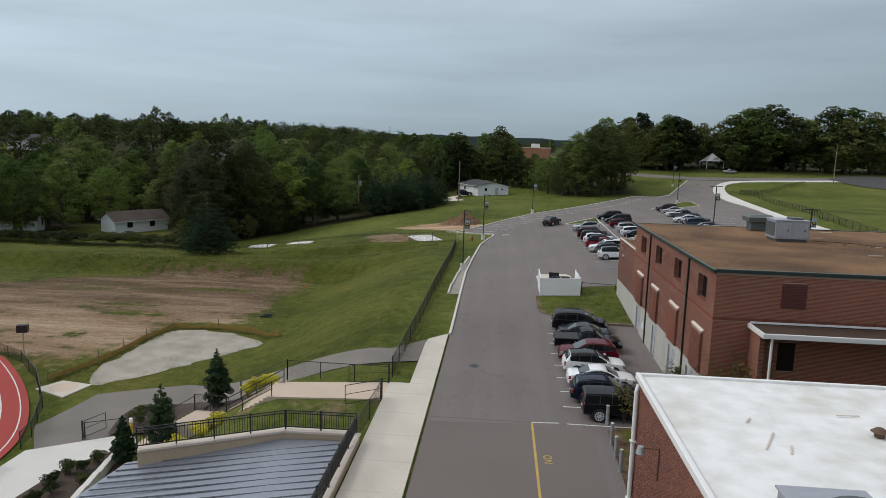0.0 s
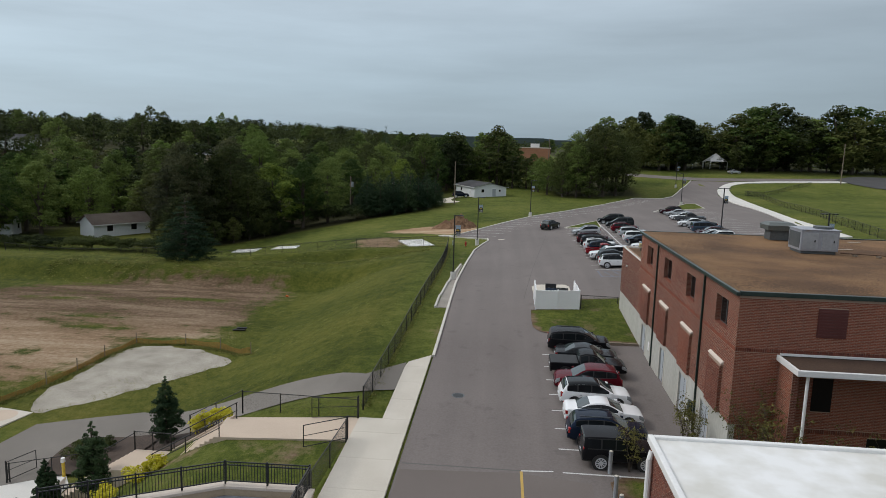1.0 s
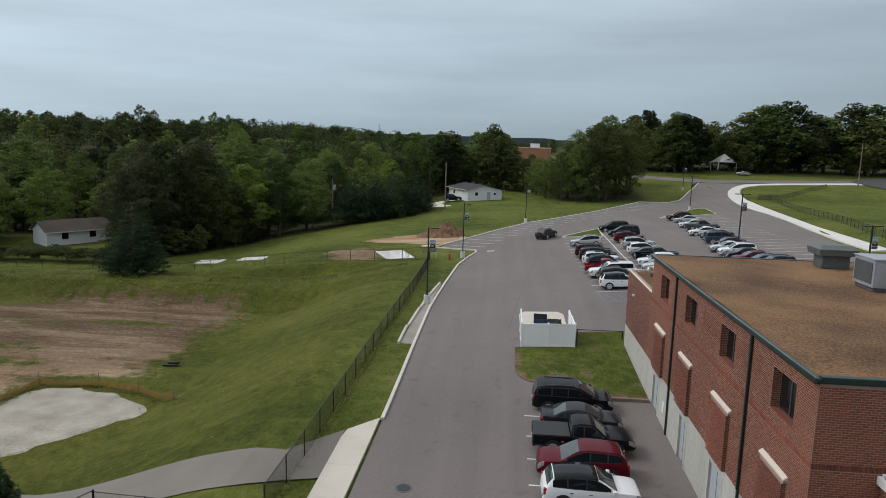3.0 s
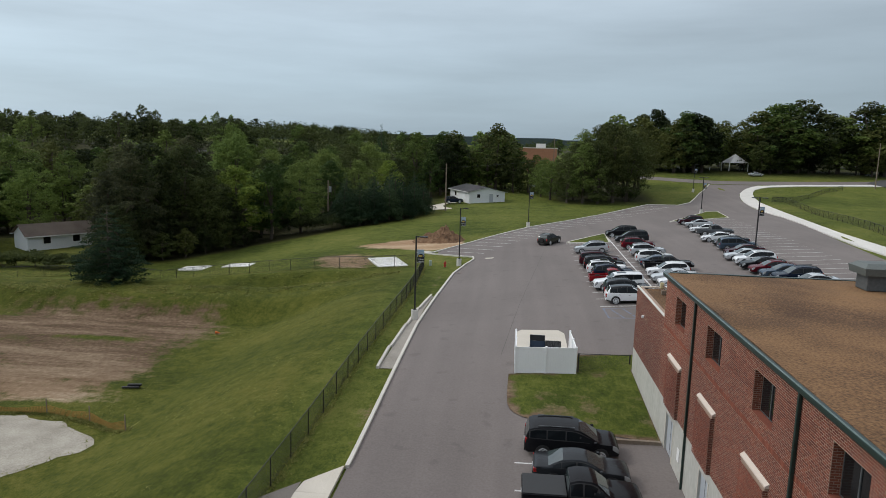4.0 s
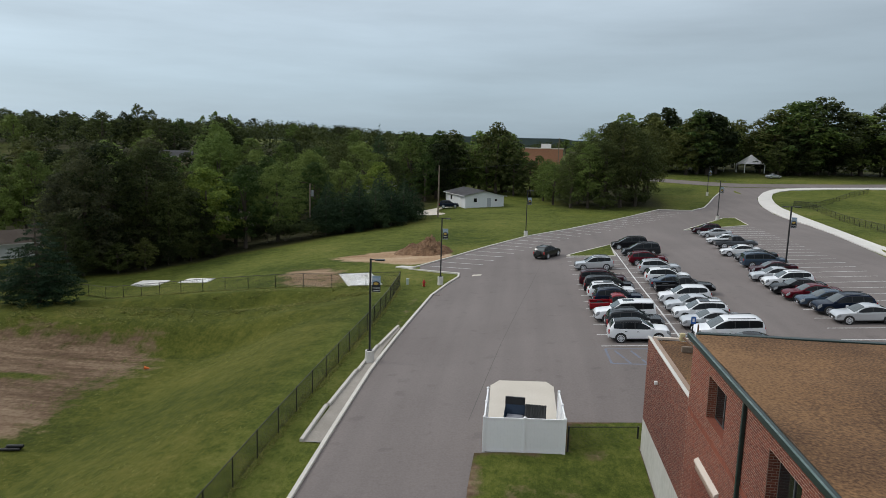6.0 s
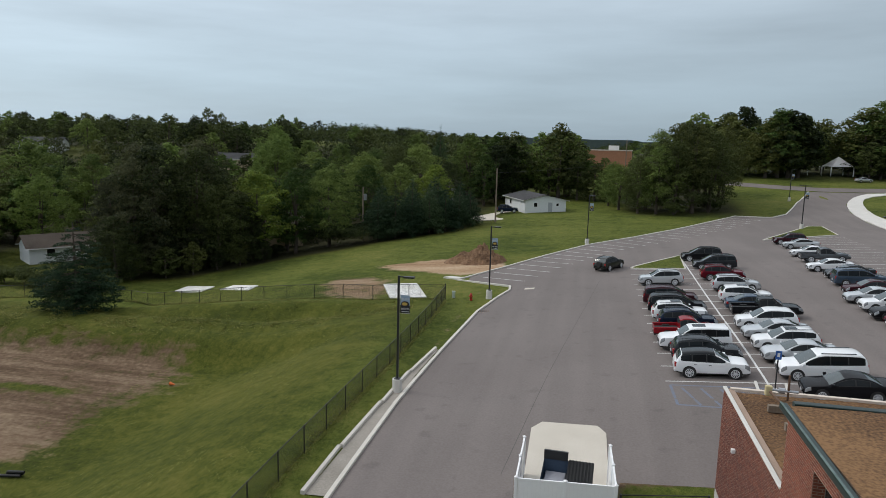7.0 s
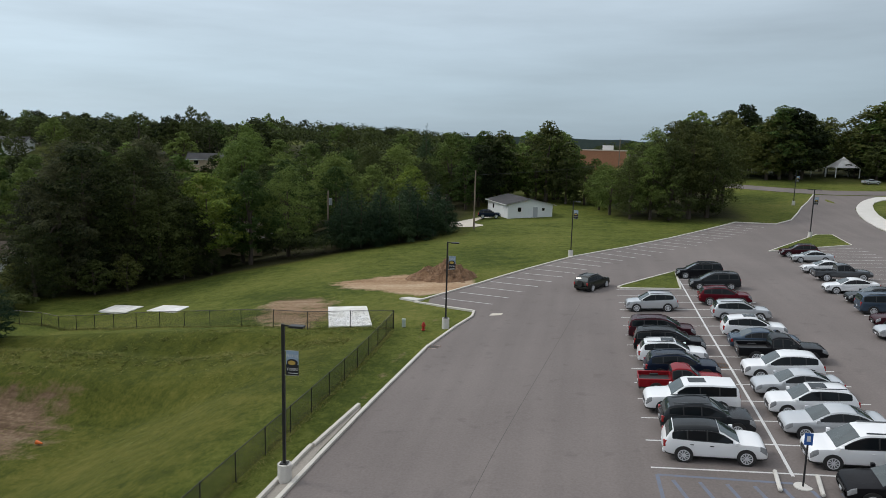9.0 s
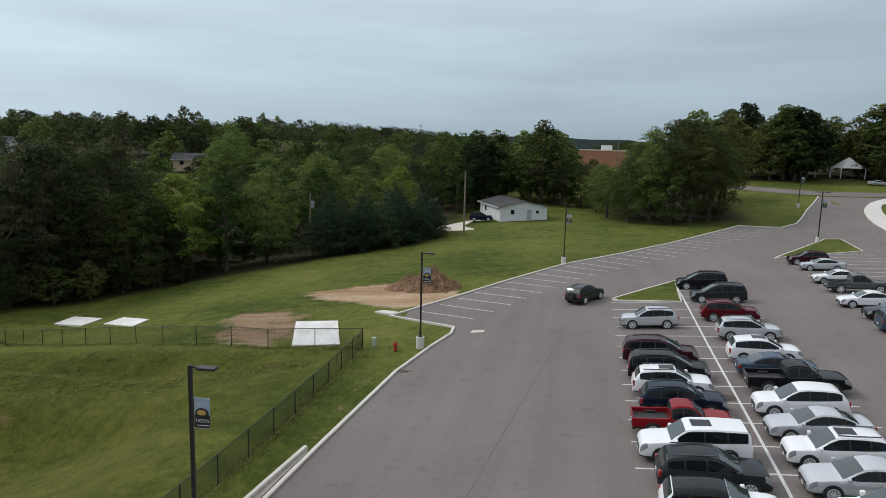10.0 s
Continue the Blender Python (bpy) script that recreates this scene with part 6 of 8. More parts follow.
def broad_tree(name, h, spread, seed, leaves, size, m, label, low=.22, lumps_n=44, category="tree"):
    rng = random.Random(seed)
    t = thing(name, 0, 0, 0, 0, label, category)
    lumps = []
    for k in range(lumps_n):
        u = (k + .5) / lumps_n
        z = h * (low + .06 + (1 - low - .14) * u)
        env = math.sin(math.pi * min(1, .18 + .80 * u)) ** .7
        a = k * 2.4 + rng.uniform(-.5, .5)
        rr = spread * env * rng.uniform(.30, .92)
        lumps.append((rr * math.cos(a), rr * math.sin(a), z, spread * rng.uniform(.20, .37) * (.6 + .4 * env), rng.uniform(.6, .85)))
    lumps.append((0, 0, h * .9, spread * .28, .9))
    part("trunk", trunk_mesh(lumps, h * .72, h * .022 + .05, seed), M_BARK, t)
    v, f = leaf_cloud(lumps, leaves, size, seed)
    c = new("crown", arrays_mesh("crown", v, f, m))
    c.parent = t
    return t


def conifer(name, h, spread, seed, leaves, size, m, label, category="tree", column=False):
    rng = random.Random(seed)
    t = thing(name, 0, 0, 0, 0, label, category)
    lumps = []
    n = 40
    for k in range(n):
        u = (k + .5) / n
        rr = spread * (1 - u ** 2.4) ** .8 * min(1, .55 + 2.5 * u) if column else spread * (1 - u) ** .8
        a = k * 2.4
        lumps.append((rr * .62 * math.cos(a), rr * .62 * math.sin(a), h * (.06 + .9 * u), max(.10, rr * rng.uniform(.42, .58)), .8))
    lumps.append((0, 0, h * .97, spread * .10, 1.6))
    bm = bmesh.new()
    rod(bm, (0, 0, -.3), (0, 0, h * .95), h * .018 + .03, .02, 7)
    part("trunk", bm, M_BARK, t)
    v, f = leaf_cloud(lumps, leaves, size, seed, .15)
    c = new("crown", arrays_mesh("crown", v, f, m))
    c.parent = t
    return t


def shrub(name, w, h, seed, leaves, size, m, label, x, y, z, group="", category="shrub"):
    rng = random.Random(seed)
    t = thing(name, x, y, z, 0, label, category, group)
    lumps = [(rng.uniform(-.5, .5) * w * .6, rng.uniform(-.5, .5) * w * .6, h * rng.uniform(.35, .6), w * rng.uniform(.22, .34), h / w * .9) for _ in range(7)]
    bm = bmesh.new()
    for l_ in lumps[:4]:
        rod(bm, (0, 0, -.1), l_[:3], .03, .01, 5)
    part("stem", bm, M_BARK, t)
    v, f = leaf_cloud(lumps, leaves, size, seed)
    c = new("foliage", arrays_mesh("foliage", v, f, m))
    c.parent = t
    return t


def weedy_sapling(x, y, h, seed):
    """Thin stems fanning from one root, with twigs and sparse small leaves."""
    rng = random.Random(seed)
    t = thing("weedy_sapling", x, y, lot(x, y), 0, "spindly weedy sapling by the brick wall", "shrub", "weedy saplings")
    bm, lumps = bmesh.new(), []
    for k in range(8):
        a, lean, hh = rng.uniform(0, 6.28), rng.uniform(.08, .38), h * rng.uniform(.75, 1.2)
        prev = Vector((0, 0, -.1))
        for q in range(1, 6):
            p = Vector((math.cos(a) * lean * hh * (q / 5) ** 1.2 + rng.uniform(-.06, .06), math.sin(a) * lean * hh * (q / 5) ** 1.2 + rng.uniform(-.06, .06), hh * q / 5))
            rod(bm, prev, p, .026 - .004 * q, .024 - .004 * q, 4)
            if q > 1:
                for _ in range(2):
                    tip = p + Vector((rng.uniform(-.4, .4), rng.uniform(-.4, .4), rng.uniform(.1, .45)))
                    rod(bm, p, tip, .008, .004, 3)
                    lumps.append((*tip, rng.uniform(.13, .27), .9))
            prev = p
    part("stem", bm, M_BARK, t)
    v, f = leaf_cloud(lumps, 750, .055, seed)
    leaves = new("foliage", arrays_mesh("foliage", v, f, M_WEED))
    leaves.parent = t


TREES = [
    broad_tree("oak_tree", 15, 5.6, 11, 13500, .155, M_LEAF, "tall green oak in full leaf at the wood's edge", low=.1, lumps_n=60),
    broad_tree("maple_tree", 14, 4.4, 12, 12500, .15, M_LEAF, "green maple in full leaf among other trees", low=.07, lumps_n=50),
    broad_tree("dark_oak_tree", 16, 6.0, 13, 15000, .15, M_LEAFD, "dark green oak with a dense crown", low=.03, lumps_n=64),
    broad_tree("elm_tree", 13, 4.8, 14, 13000, .15, M_LEAFD, "dark green elm in full leaf", low=.02, lumps_n=54),
    broad_tree("young_maple", 9, 3.4, 15, 9500, .12, M_LEAFY, "bright yellow-green young tree", low=.15, lumps_n=40),
    broad_tree("field_maple", 14, 5.0, 16, 12500, .15, M_LEAFG, "light green tree in full leaf", low=.06, lumps_n=54),
    conifer("spruce_tree", 12, 4.2, 17, 12500, .14, M_NEEDLE, "dark green spruce at the lawn's edge"),
    broad_tree("cedar_tree", 15, 4.6, 18, 22000, .115, M_CEDAR, "very dark brownish green cedar in a shaded thicket", low=.02, lumps_n=66),
    broad_tree("open_oak_tree", 16, 5.2, 19, 15000, .15, M_LEAFO, "dark olive green oak with bare trunk below its crown", low=.20, lumps_n=56),
]
FAR = [broad_tree("woodland_tree", 15, 6.2, 31, 2500, .40, M_LEAFD, "far dark woodland tree", low=.05),
       broad_tree("woodland_tree", 14, 5.8, 32, 2500, .39, M_LEAF, "far green woodland tree", low=.05),
       broad_tree("woodland_tree", 17, 5.2, 33, 2500, .39, M_LEAFG, "tall far light green woodland tree", low=.05)]
MID = [broad_tree("wood_oak", 15, 5.6, 41, 4300, .31, M_LEAF, "green oak standing among dense woodland", low=.06, lumps_n=50),
       broad_tree("wood_elm", 14, 5.2, 42, 4300, .31, M_LEAFD, "dark green elm standing among dense woodland", low=.04, lumps_n=50),
       broad_tree("wood_maple", 14, 4.6, 43, 4300, .29, M_LEAFG, "fresh green maple standing among dense woodland", low=.06, lumps_n=44),
       broad_tree("wood_dark_oak", 16, 5.8, 46, 4300, .31, M_LEAFO, "tall dark oak standing among dense woodland", low=.04, lumps_n=54)]
rt = random.Random(77)
used = set()


def put_tree(kinds, x, y, h, jitter=.12, wide=1.0):
    k = rt.choice(kinds)
    proto = k
    ph = {"oak_tree": 15, "maple_tree": 14, "dark_oak_tree": 16, "elm_tree": 13, "young_maple": 9, "field_maple": 14, "spruce_tree": 12, "cedar_tree": 15, "open_oak_tree": 16, "woodland_tree": 15, "woodland_tree.001": 14, "woodland_tree.002": 17, "wood_oak": 15, "wood_elm": 14, "wood_maple": 14, "wood_dark_oak": 16}[k.name]
    s = h / ph * rt.uniform(1 - jitter, 1 + jitter)
    m = pose(x, y, land_top(x, y), 0, 0, rt.uniform(0, 360)) @ Matrix.Diagonal((s * wide * rt.uniform(.95, 1.15), s * wide * rt.uniform(.95, 1.15), s, 1))
    if k.name in used:
        copy_thing(k, m).matrix_basis = m
    else:
        used.add(k.name)
        k.matrix_basis = m


OAK, MAP, DOAK, ELM, YOU, FLD, SPR, CED, OPN = TREES


def under_skyline(x, y, h):
    """Height that keeps a tree of the far woods below the even line of the woods."""
    turn = math.degrees(math.atan2(x - 4, y - 30))
    rise = np.interp(turn, (-60, -22, -10, 0, 10), (1.72, 1.6, .9, .55, .55))
    top = 14 + math.hypot(x - 4, y - 30) * math.tan(radians(float(rise)))
    return max(4.0, min(h, top - land(x, y) - rt.choice((0, .8, 1.6, 3.2, 4.2)) * ease((-turn - 6) / 16)))


# dark wood along the west side of the lawn
for x, y, h in ((-52, 136, 19), (-56, 131, 18), (-54, 141, 19), (-56.5, 127, 17), (-61, 134, 19), (-61, 128, 15), (-66, 144, 19), (-58, 147, 17), (-64, 139, 17), (-56, 122, 9), (-50.5, 133.5, 8), (-53, 129, 7), (-50, 139.5, 10), (-73, 150, 18), (-48.5, 136, 13), (-47, 140, 11), (-46.2, 142.2, 9)):
    put_tree([CED, CED, DOAK, ELM], x, y, h, .06)
for x, y, h in ((-58.5, 121.8, 4.2), (-55, 123.8, 5), (-51.5, 126.6, 4.4), (-49.2, 129.8, 4.8), (-47.6, 133.6, 4), (-46, 137.6, 4.6), (-44, 141.4, 3.6), (-60, 125, 6), (-53.5, 128.5, 5.5)):
    put_tree([MID[1], MID[3]], x, y, h, .08, 1.25)
put_tree([YOU], -46.8, 144.5, 14.4, .02, 1.0)
put_tree([YOU], -50, 149, 11, .02, .9)
put_tree([MAP], -41.0, 147.4, 14.6, .02, .98)
put_tree([OAK], -36.6, 151.2, 14.0, .02, .98)
put_tree([FLD], -44.5, 151.5, 13.5, .02, 1.0)
for x, y, h in ((-40, 163, 14), (-35, 168, 14), (-45, 168, 15), (-52, 176, 16), (-39, 178, 16), (-47, 186, 17), (-31, 176, 14), (-36, 190, 16), (-58, 196, 17), (-44, 200, 18), (-54, 208, 19), (-63, 204, 18), (-34, 204, 17), (-24, 190, 12), (-17, 198, 13), (-22, 206, 16), (-15, 210, 16)):
    put_tree([OAK, MAP, DOAK, FLD, MAP], x, y, h)
put_tree([YOU], -25.0, 181.5, 11.5, .02, 1.05)
for x, y, h in ((-67, 194, 17), (-69, 200, 18), (-72, 207, 18), (-76, 213, 19)):
    put_tree([OAK, FLD], x, y, h, .03)
put_tree([SPR], -48, 291, 20, .02, .7)
# evergreen screen at the lawn's edge
for k, (x, y, h) in enumerate(((-28.2, 152.2, 9), (-25.4, 153.2, 9.4), (-22.8, 154.6, 8.8), (-20.2, 156.4, 8.6), (-17.8, 158.6, 8.0), (-16.0, 161.8, 7.8), (-14.6, 165.4, 7.0), (-24, 159, 9.6), (-20, 162, 9.2), (-29, 157, 9.8), (-17, 168, 8.5), (-22, 168, 9.5))):
    put_tree([SPR], x, y, h, .05, 1.05)
# behind the white house and along the lawn's far end
for k in range(34):
    x, y = rt.uniform(-26, 2), rt.uniform(208, 262)
    put_tree(MID, x, y, rt.uniform(12, 16.5))
for x, y, h in ((4, 206, 9.5), (8, 205, 9), (-15, 203, 13), (6, 212, 10), (12, 206, 8.5), (15, 200, 8), (10, 214, 9.5), (1, 213, 11), (-3, 209, 12), (13, 190, 9), (11, 197, 9.5)):
    put_tree([MAP, ELM, OAK], x, y, h, .08, 1.1)
# wood by the car park's end
for x, y, h in ((16.5, 184, 15), (20, 183.5, 18), (23.5, 184, 19), (27, 185.5, 19.5), (30.5, 188, 20), (18.5, 191, 17), (25, 193, 20), (31, 196, 21), (34.5, 201, 20), (22, 202, 20), (29, 208, 21), (37, 210, 20), (33, 220, 21)):
    put_tree([OAK, DOAK, ELM] if x < 24 else [OPN, DOAK, OPN], x, y, h * .84, .09, .98)
for k in range(26):
    put_tree([MID[0], MID[1], MID[3]], rt.uniform(34, 68), rt.uniform(254, 278), rt.uniform(14.5, 19), .1, 1.1)
# tall trees beyond the side road
for x, y, h in ((70, 274, 17), (78, 278, 18), (86, 268, 21), (92, 264, 23), (99, 266, 24), (106, 270, 22), (113, 268, 20), (121, 268, 24), (128, 270, 25), (136, 267, 23), (144, 274, 20), (95, 274, 24), (125, 262, 20), (152, 272, 18), (162, 274, 17)):
    put_tree([MID[3], MID[0]], x, y, h * .97, .05, 1.45)
for x, y, h in ((84.5, 258, 11), (88, 260, 13)):
    put_tree([MID[1]], x, y, h, .05, 1.2)
for k in range(16):
    put_tree([MID[1], MID[3]], 80 + 6 * k + rt.uniform(-2, 2), rt.uniform(261, 268), rt.uniform(8, 12), .1, 1.3)
for k in range(22):
    put_tree(FAR[:2], rt.uniform(60, 240), rt.uniform(280, 330), rt.uniform(13, 17), .1, 1.4)


# rolling woods to the west and north
for k in range(70):
    x, y = rt.uniform(-150, -66), rt.uniform(143, 215)
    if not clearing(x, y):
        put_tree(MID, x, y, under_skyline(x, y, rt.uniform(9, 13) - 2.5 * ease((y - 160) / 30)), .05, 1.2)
for x, y, h in ((-87, 129, 15), (-93, 133, 16), (-99, 127, 14), (-91, 122, 11), (-104, 134, 15), (-84, 140, 13)):
    put_tree([FLD, MAP], x, y, h, .05)
for k in range(215):
    y = 165 + 295 * rt.random() ** 1.25
    x = rt.uniform(-.95 * y - 30, -.30 * y - 12)
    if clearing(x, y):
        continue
    put_tree(FAR + [FAR[0], FAR[0]] if y > 225 else MID, x, y, under_skyline(x, y, rt.choice((8, 9.5, 11, 12.5, 15)) * rt.uniform(.9, 1.1)), .05, 1.15)
for k in range(64):
    y = rt.uniform(262, 620)
    x = rt.uniform(-.30 * y, .10 * y)
    if x > -.004 * y - 2 and y < 420:
        continue
    put_tree(FAR, x, y, under_skyline(x, y, rt.uniform(10, 14.5) - 4.5 * ease((x + 12) / 20)), .05, 1.25)
# tall crowns that stand out of the far woods
for k, x, y, top in ((0, -208, 401, 31.5), (0, -201, 403, 28.5), (0, -214, 397, 27), (2, -178, 434, 29.8), (2, -170, 436, 28.0), (2, -184, 430, 27), (0, -262, 372, 25.5), (0, -292, 360, 26), (1, -240, 392, 25.5)):
    put_tree([FAR[k]], x, y, top - land(x, y), .01, .8)
for x, y, h in ((-100, 118, 15), (-92, 122, 15), (-108, 130, 17), (-95, 150, 17), (-104, 145, 16), (-118, 140, 18), (-88, 158, 17)):
    put_tree([MAP, ELM, OAK], x, y, h)
# lone spruce-like tree on the terrace
def layered_pine(h, spread, seed):
    """Broad pine whose flat boughs droop in tiers round a straight trunk."""
    rng = random.Random(seed)
    t = thing("pine_tree", 0, 0, 0, 0, "broad dark pine with layered boughs standing on the field bank", "tree")
    lumps = []
    bm = bmesh.new()
    rod(bm, (0, 0, -.4), (0, 0, h * .97), .26, .03, 8)
    tiers = 11
    for i_ in range(tiers):
        u = (i_ + .3) / tiers
        reach = spread * (1 - u ** 1.5) ** .75 * min(1, .78 + 1.6 * u)
        n = max(3, round(9 * (1 - .6 * u)))
        for q in range(n):
            a = 2 * math.pi * (q + .37 * i_ + rng.uniform(-.2, .2)) / n
            rr = reach * rng.uniform(.8, 1.08)
            z = h * (.07 + .88 * u) + rng.uniform(-.12, .12)
            rod(bm, (0, 0, z + .15), (rr * .8 * math.cos(a), rr * .8 * math.sin(a), z - .1), .05, .015, 4)
            for w in (.42, .68, .9):
                lumps.append((rr * w * math.cos(a), rr * w * math.sin(a), z - .10 * w * rr * .5, max(.28, reach * .27 * (1.15 - .35 * w)), .34))
    lumps.append((0, 0, h * .97, .3, 1.5))
    part("trunk", bm, M_BARK, t)
    v_, f_ = leaf_cloud(lumps, 30000, .10, seed, .15)
    c = new("crown", arrays_mesh("crown", v_, f_, M_NEEDLE))
    c.parent = t
    return t


layered_pine(9.9, 4.7, 44).matrix_basis = pose(-45.2, 101.9, land_top(-45.2, 101.9), 0, 0, 40)
# hedge and bushes under the wood
for k, (x, y, w) in enumerate(((-38, 150.4, 6.5), (-34.5, 149, 7.5), (-31.5, 148.4, 7), (-30, 150.5, 6), (-44, 147, 3.5), (23, 181.5, 5), (31, 189, 5))):
    shrub("bush", w, w * .6, 60 + k, 3000, .14, M_LEAFD, "dark green bush at the wood's foot", x, y, land_top(x, y), "bushes at the wood")
for k in range(17):
    x, y = -55 - 2.3 * k, 117.5 - .08 * k + 1.2 * noise.noise((k * .7, 0, 3))
    shrub("bush", 4.6, 2.5 + .8 * noise.noise((k * .9, 5, 1)), 160 + k, 2200, .14, M_LEAFD, "dark green bush in an overgrown hedge", x, y, land_top(x, y), "bushes at the wood")
# long grass left standing on the terrace lip, by the fences and round the gravel
def grass_tufts(spots, seed):
    rng = np.random.RandomState(seed)
    v_, f_ = [], []
    for x, y, h in spots:
        z = land_top(x, y)
        for _ in range(4):
            a = rng.uniform(0, 2 * math.pi)
            w = h * rng.uniform(.10, .2)
            bx, by = x + rng.normal() * .07, y + rng.normal() * .07
            lx, ly = rng.normal(size=2) * h * .9
            k = len(v_)
            v_ += [(bx - w * math.cos(a), by - w * math.sin(a), z - .03), (bx + w * math.cos(a), by + w * math.sin(a), z - .03), (bx + lx, by + ly, z + h * rng.uniform(.3, .62))]
            f_.append((k, k + 1, k + 2))
    return v_, f_


tg = np.random.RandomState(21)
spots = []
for _ in range(4200):
    x = tg.uniform(-62, -9)
    lip = np.interp(x, (-62, -45, -32, -24, -14, -9), (95.5, 97.3, 99.3, 101, 101.5, 102.5))
    y = lip + tg.choice((0, 0, 2.6, -1.6)) + tg.normal() * .8
    if noise.noise((x * .25, y * .5, 4)) > -.15:
        spots.append((x, y, tg.uniform(.10, .30)))
for _ in range(2200):
    y = tg.uniform(44, 106)
    spots.append((np.interp(y, (43, 66, 85, 97, 106.4), (-6.75, -6.38, -5.98, -6.15, -6.75)) + tg.normal() * .16, y, tg.uniform(.07, .2)))
for _ in range(1500):
    t_ = tg.uniform(0, 1)
    spots.append((-6.75 - 70 * t_ + 0, np.interp(-6.75 - 70 * t_, (-76, -58, -47, -36, -24, -14, -6.75), (105, 113, 113.5, 110, 107.2, 105.6, 106.4)) + tg.normal() * .2, tg.uniform(.1, .28)))
for k in range(len(SAND)):
    for _ in range(3):
        spots.append((SAND[k][0] + tg.normal() * .22, SAND[k][1] + tg.normal() * .22, tg.uniform(.06, .2)))
for (ax, ay), (bx, by) in zip(sp, sp[1:]):
    for _ in range(260):
        t_ = tg.uniform(0, 1)
        spots.append((ax + (bx - ax) * t_ + tg.normal() * .25, ay + (by - ay) * t_ + tg.normal() * .25, tg.uniform(.1, .32)))
for _ in range(3500):
    x, y = tg.uniform(-30, -8), tg.uniform(52, 97)
    if noise.noise((x * .15, y * .15, 7)) > .05:
        spots.append((x, y, tg.uniform(.05, .13)))
v, f = grass_tufts(spots, 22)
tagged(new("long_grass", arrays_mesh("long_grass", v, f, M_TUFT)), "tufts of long green and straw-coloured grass on the bank", "grass", kind="stuff")
# evergreens and shrubs by the steps
for x, y, z, h, sd in ((-19.5, 44.9, -5.3, 4.5, 51), (-20.4, 38.6, -5.5, 4.4, 52), (-22.2, 37.3, -6.0, 3.2, 53)):
    a = conifer("arborvitae", h, h * .21, sd, 16000, .06, M_NEEDLE, "narrow dark green arborvitae in dark mulch", "shrub", True)
    a.matrix_basis = pose(x, y, z, 0, 0, sd * 7)
for k, (x, y, z, w) in enumerate(((-14.6, 42.1, -2.3, 1.4), (-15.4, 42.1, -2.7, 1.55), (-16.2, 42.0, -3.15, 1.5), (-16.7, 38.1, -3.6, 1.4), (-17.3, 37.5, -3.95, 1.4), (-18.2, 36.2, -4.3, 1.4), (-17.9, 35.2, -4.4, 1.3))):
    shrub("golden_shrub", w * .95, w * .85, 90 + k, 2600, .05, M_SHRUBY, "golden yellow rounded shrub in mulch", x, y, z, "golden shrubs")
for k, (x, y, w) in enumerate(((-24.9, 35.9, 1.1), (-23.3, 38.9, 1.3), (-24.4, 33.6, 1.0), (-23.9, 37.4, 1.1), (-24.2, 36.4, .9), (-25.1, 34.6, .9), (-24.6, 32.6, 1.0), (-23.2, 34.8, .9), (-24.6, 43.4, 1.3), (-23.6, 45.2, 1.1), (-25.2, 45.0, .9))):
    shrub("round_shrub", w, w * .85, 110 + k, 1600, .05, M_LEAFD, "clipped dark round shrub in mulch", x, y, -6.0 if x < -22 else -5.4, "clipped shrubs")
for k, (x, y, h) in enumerate(((11.1, 40.0, 2.2), (11.3, 42.4, 1.7), (12.6, 36.2, 3.4), (13.1, 34.0, 3.4), (7.6, 37.9, 1.7), (15.2, 33.6, 3.6), (12.9, 37.1, 3.9), (13.7, 36.9, 4.4), (13.3, 36.0, 3.6), (16.4, 34.0, 3.2), (17.4, 34.1, 2.8))):
    weedy_sapling(x, y, h, 130 + k)


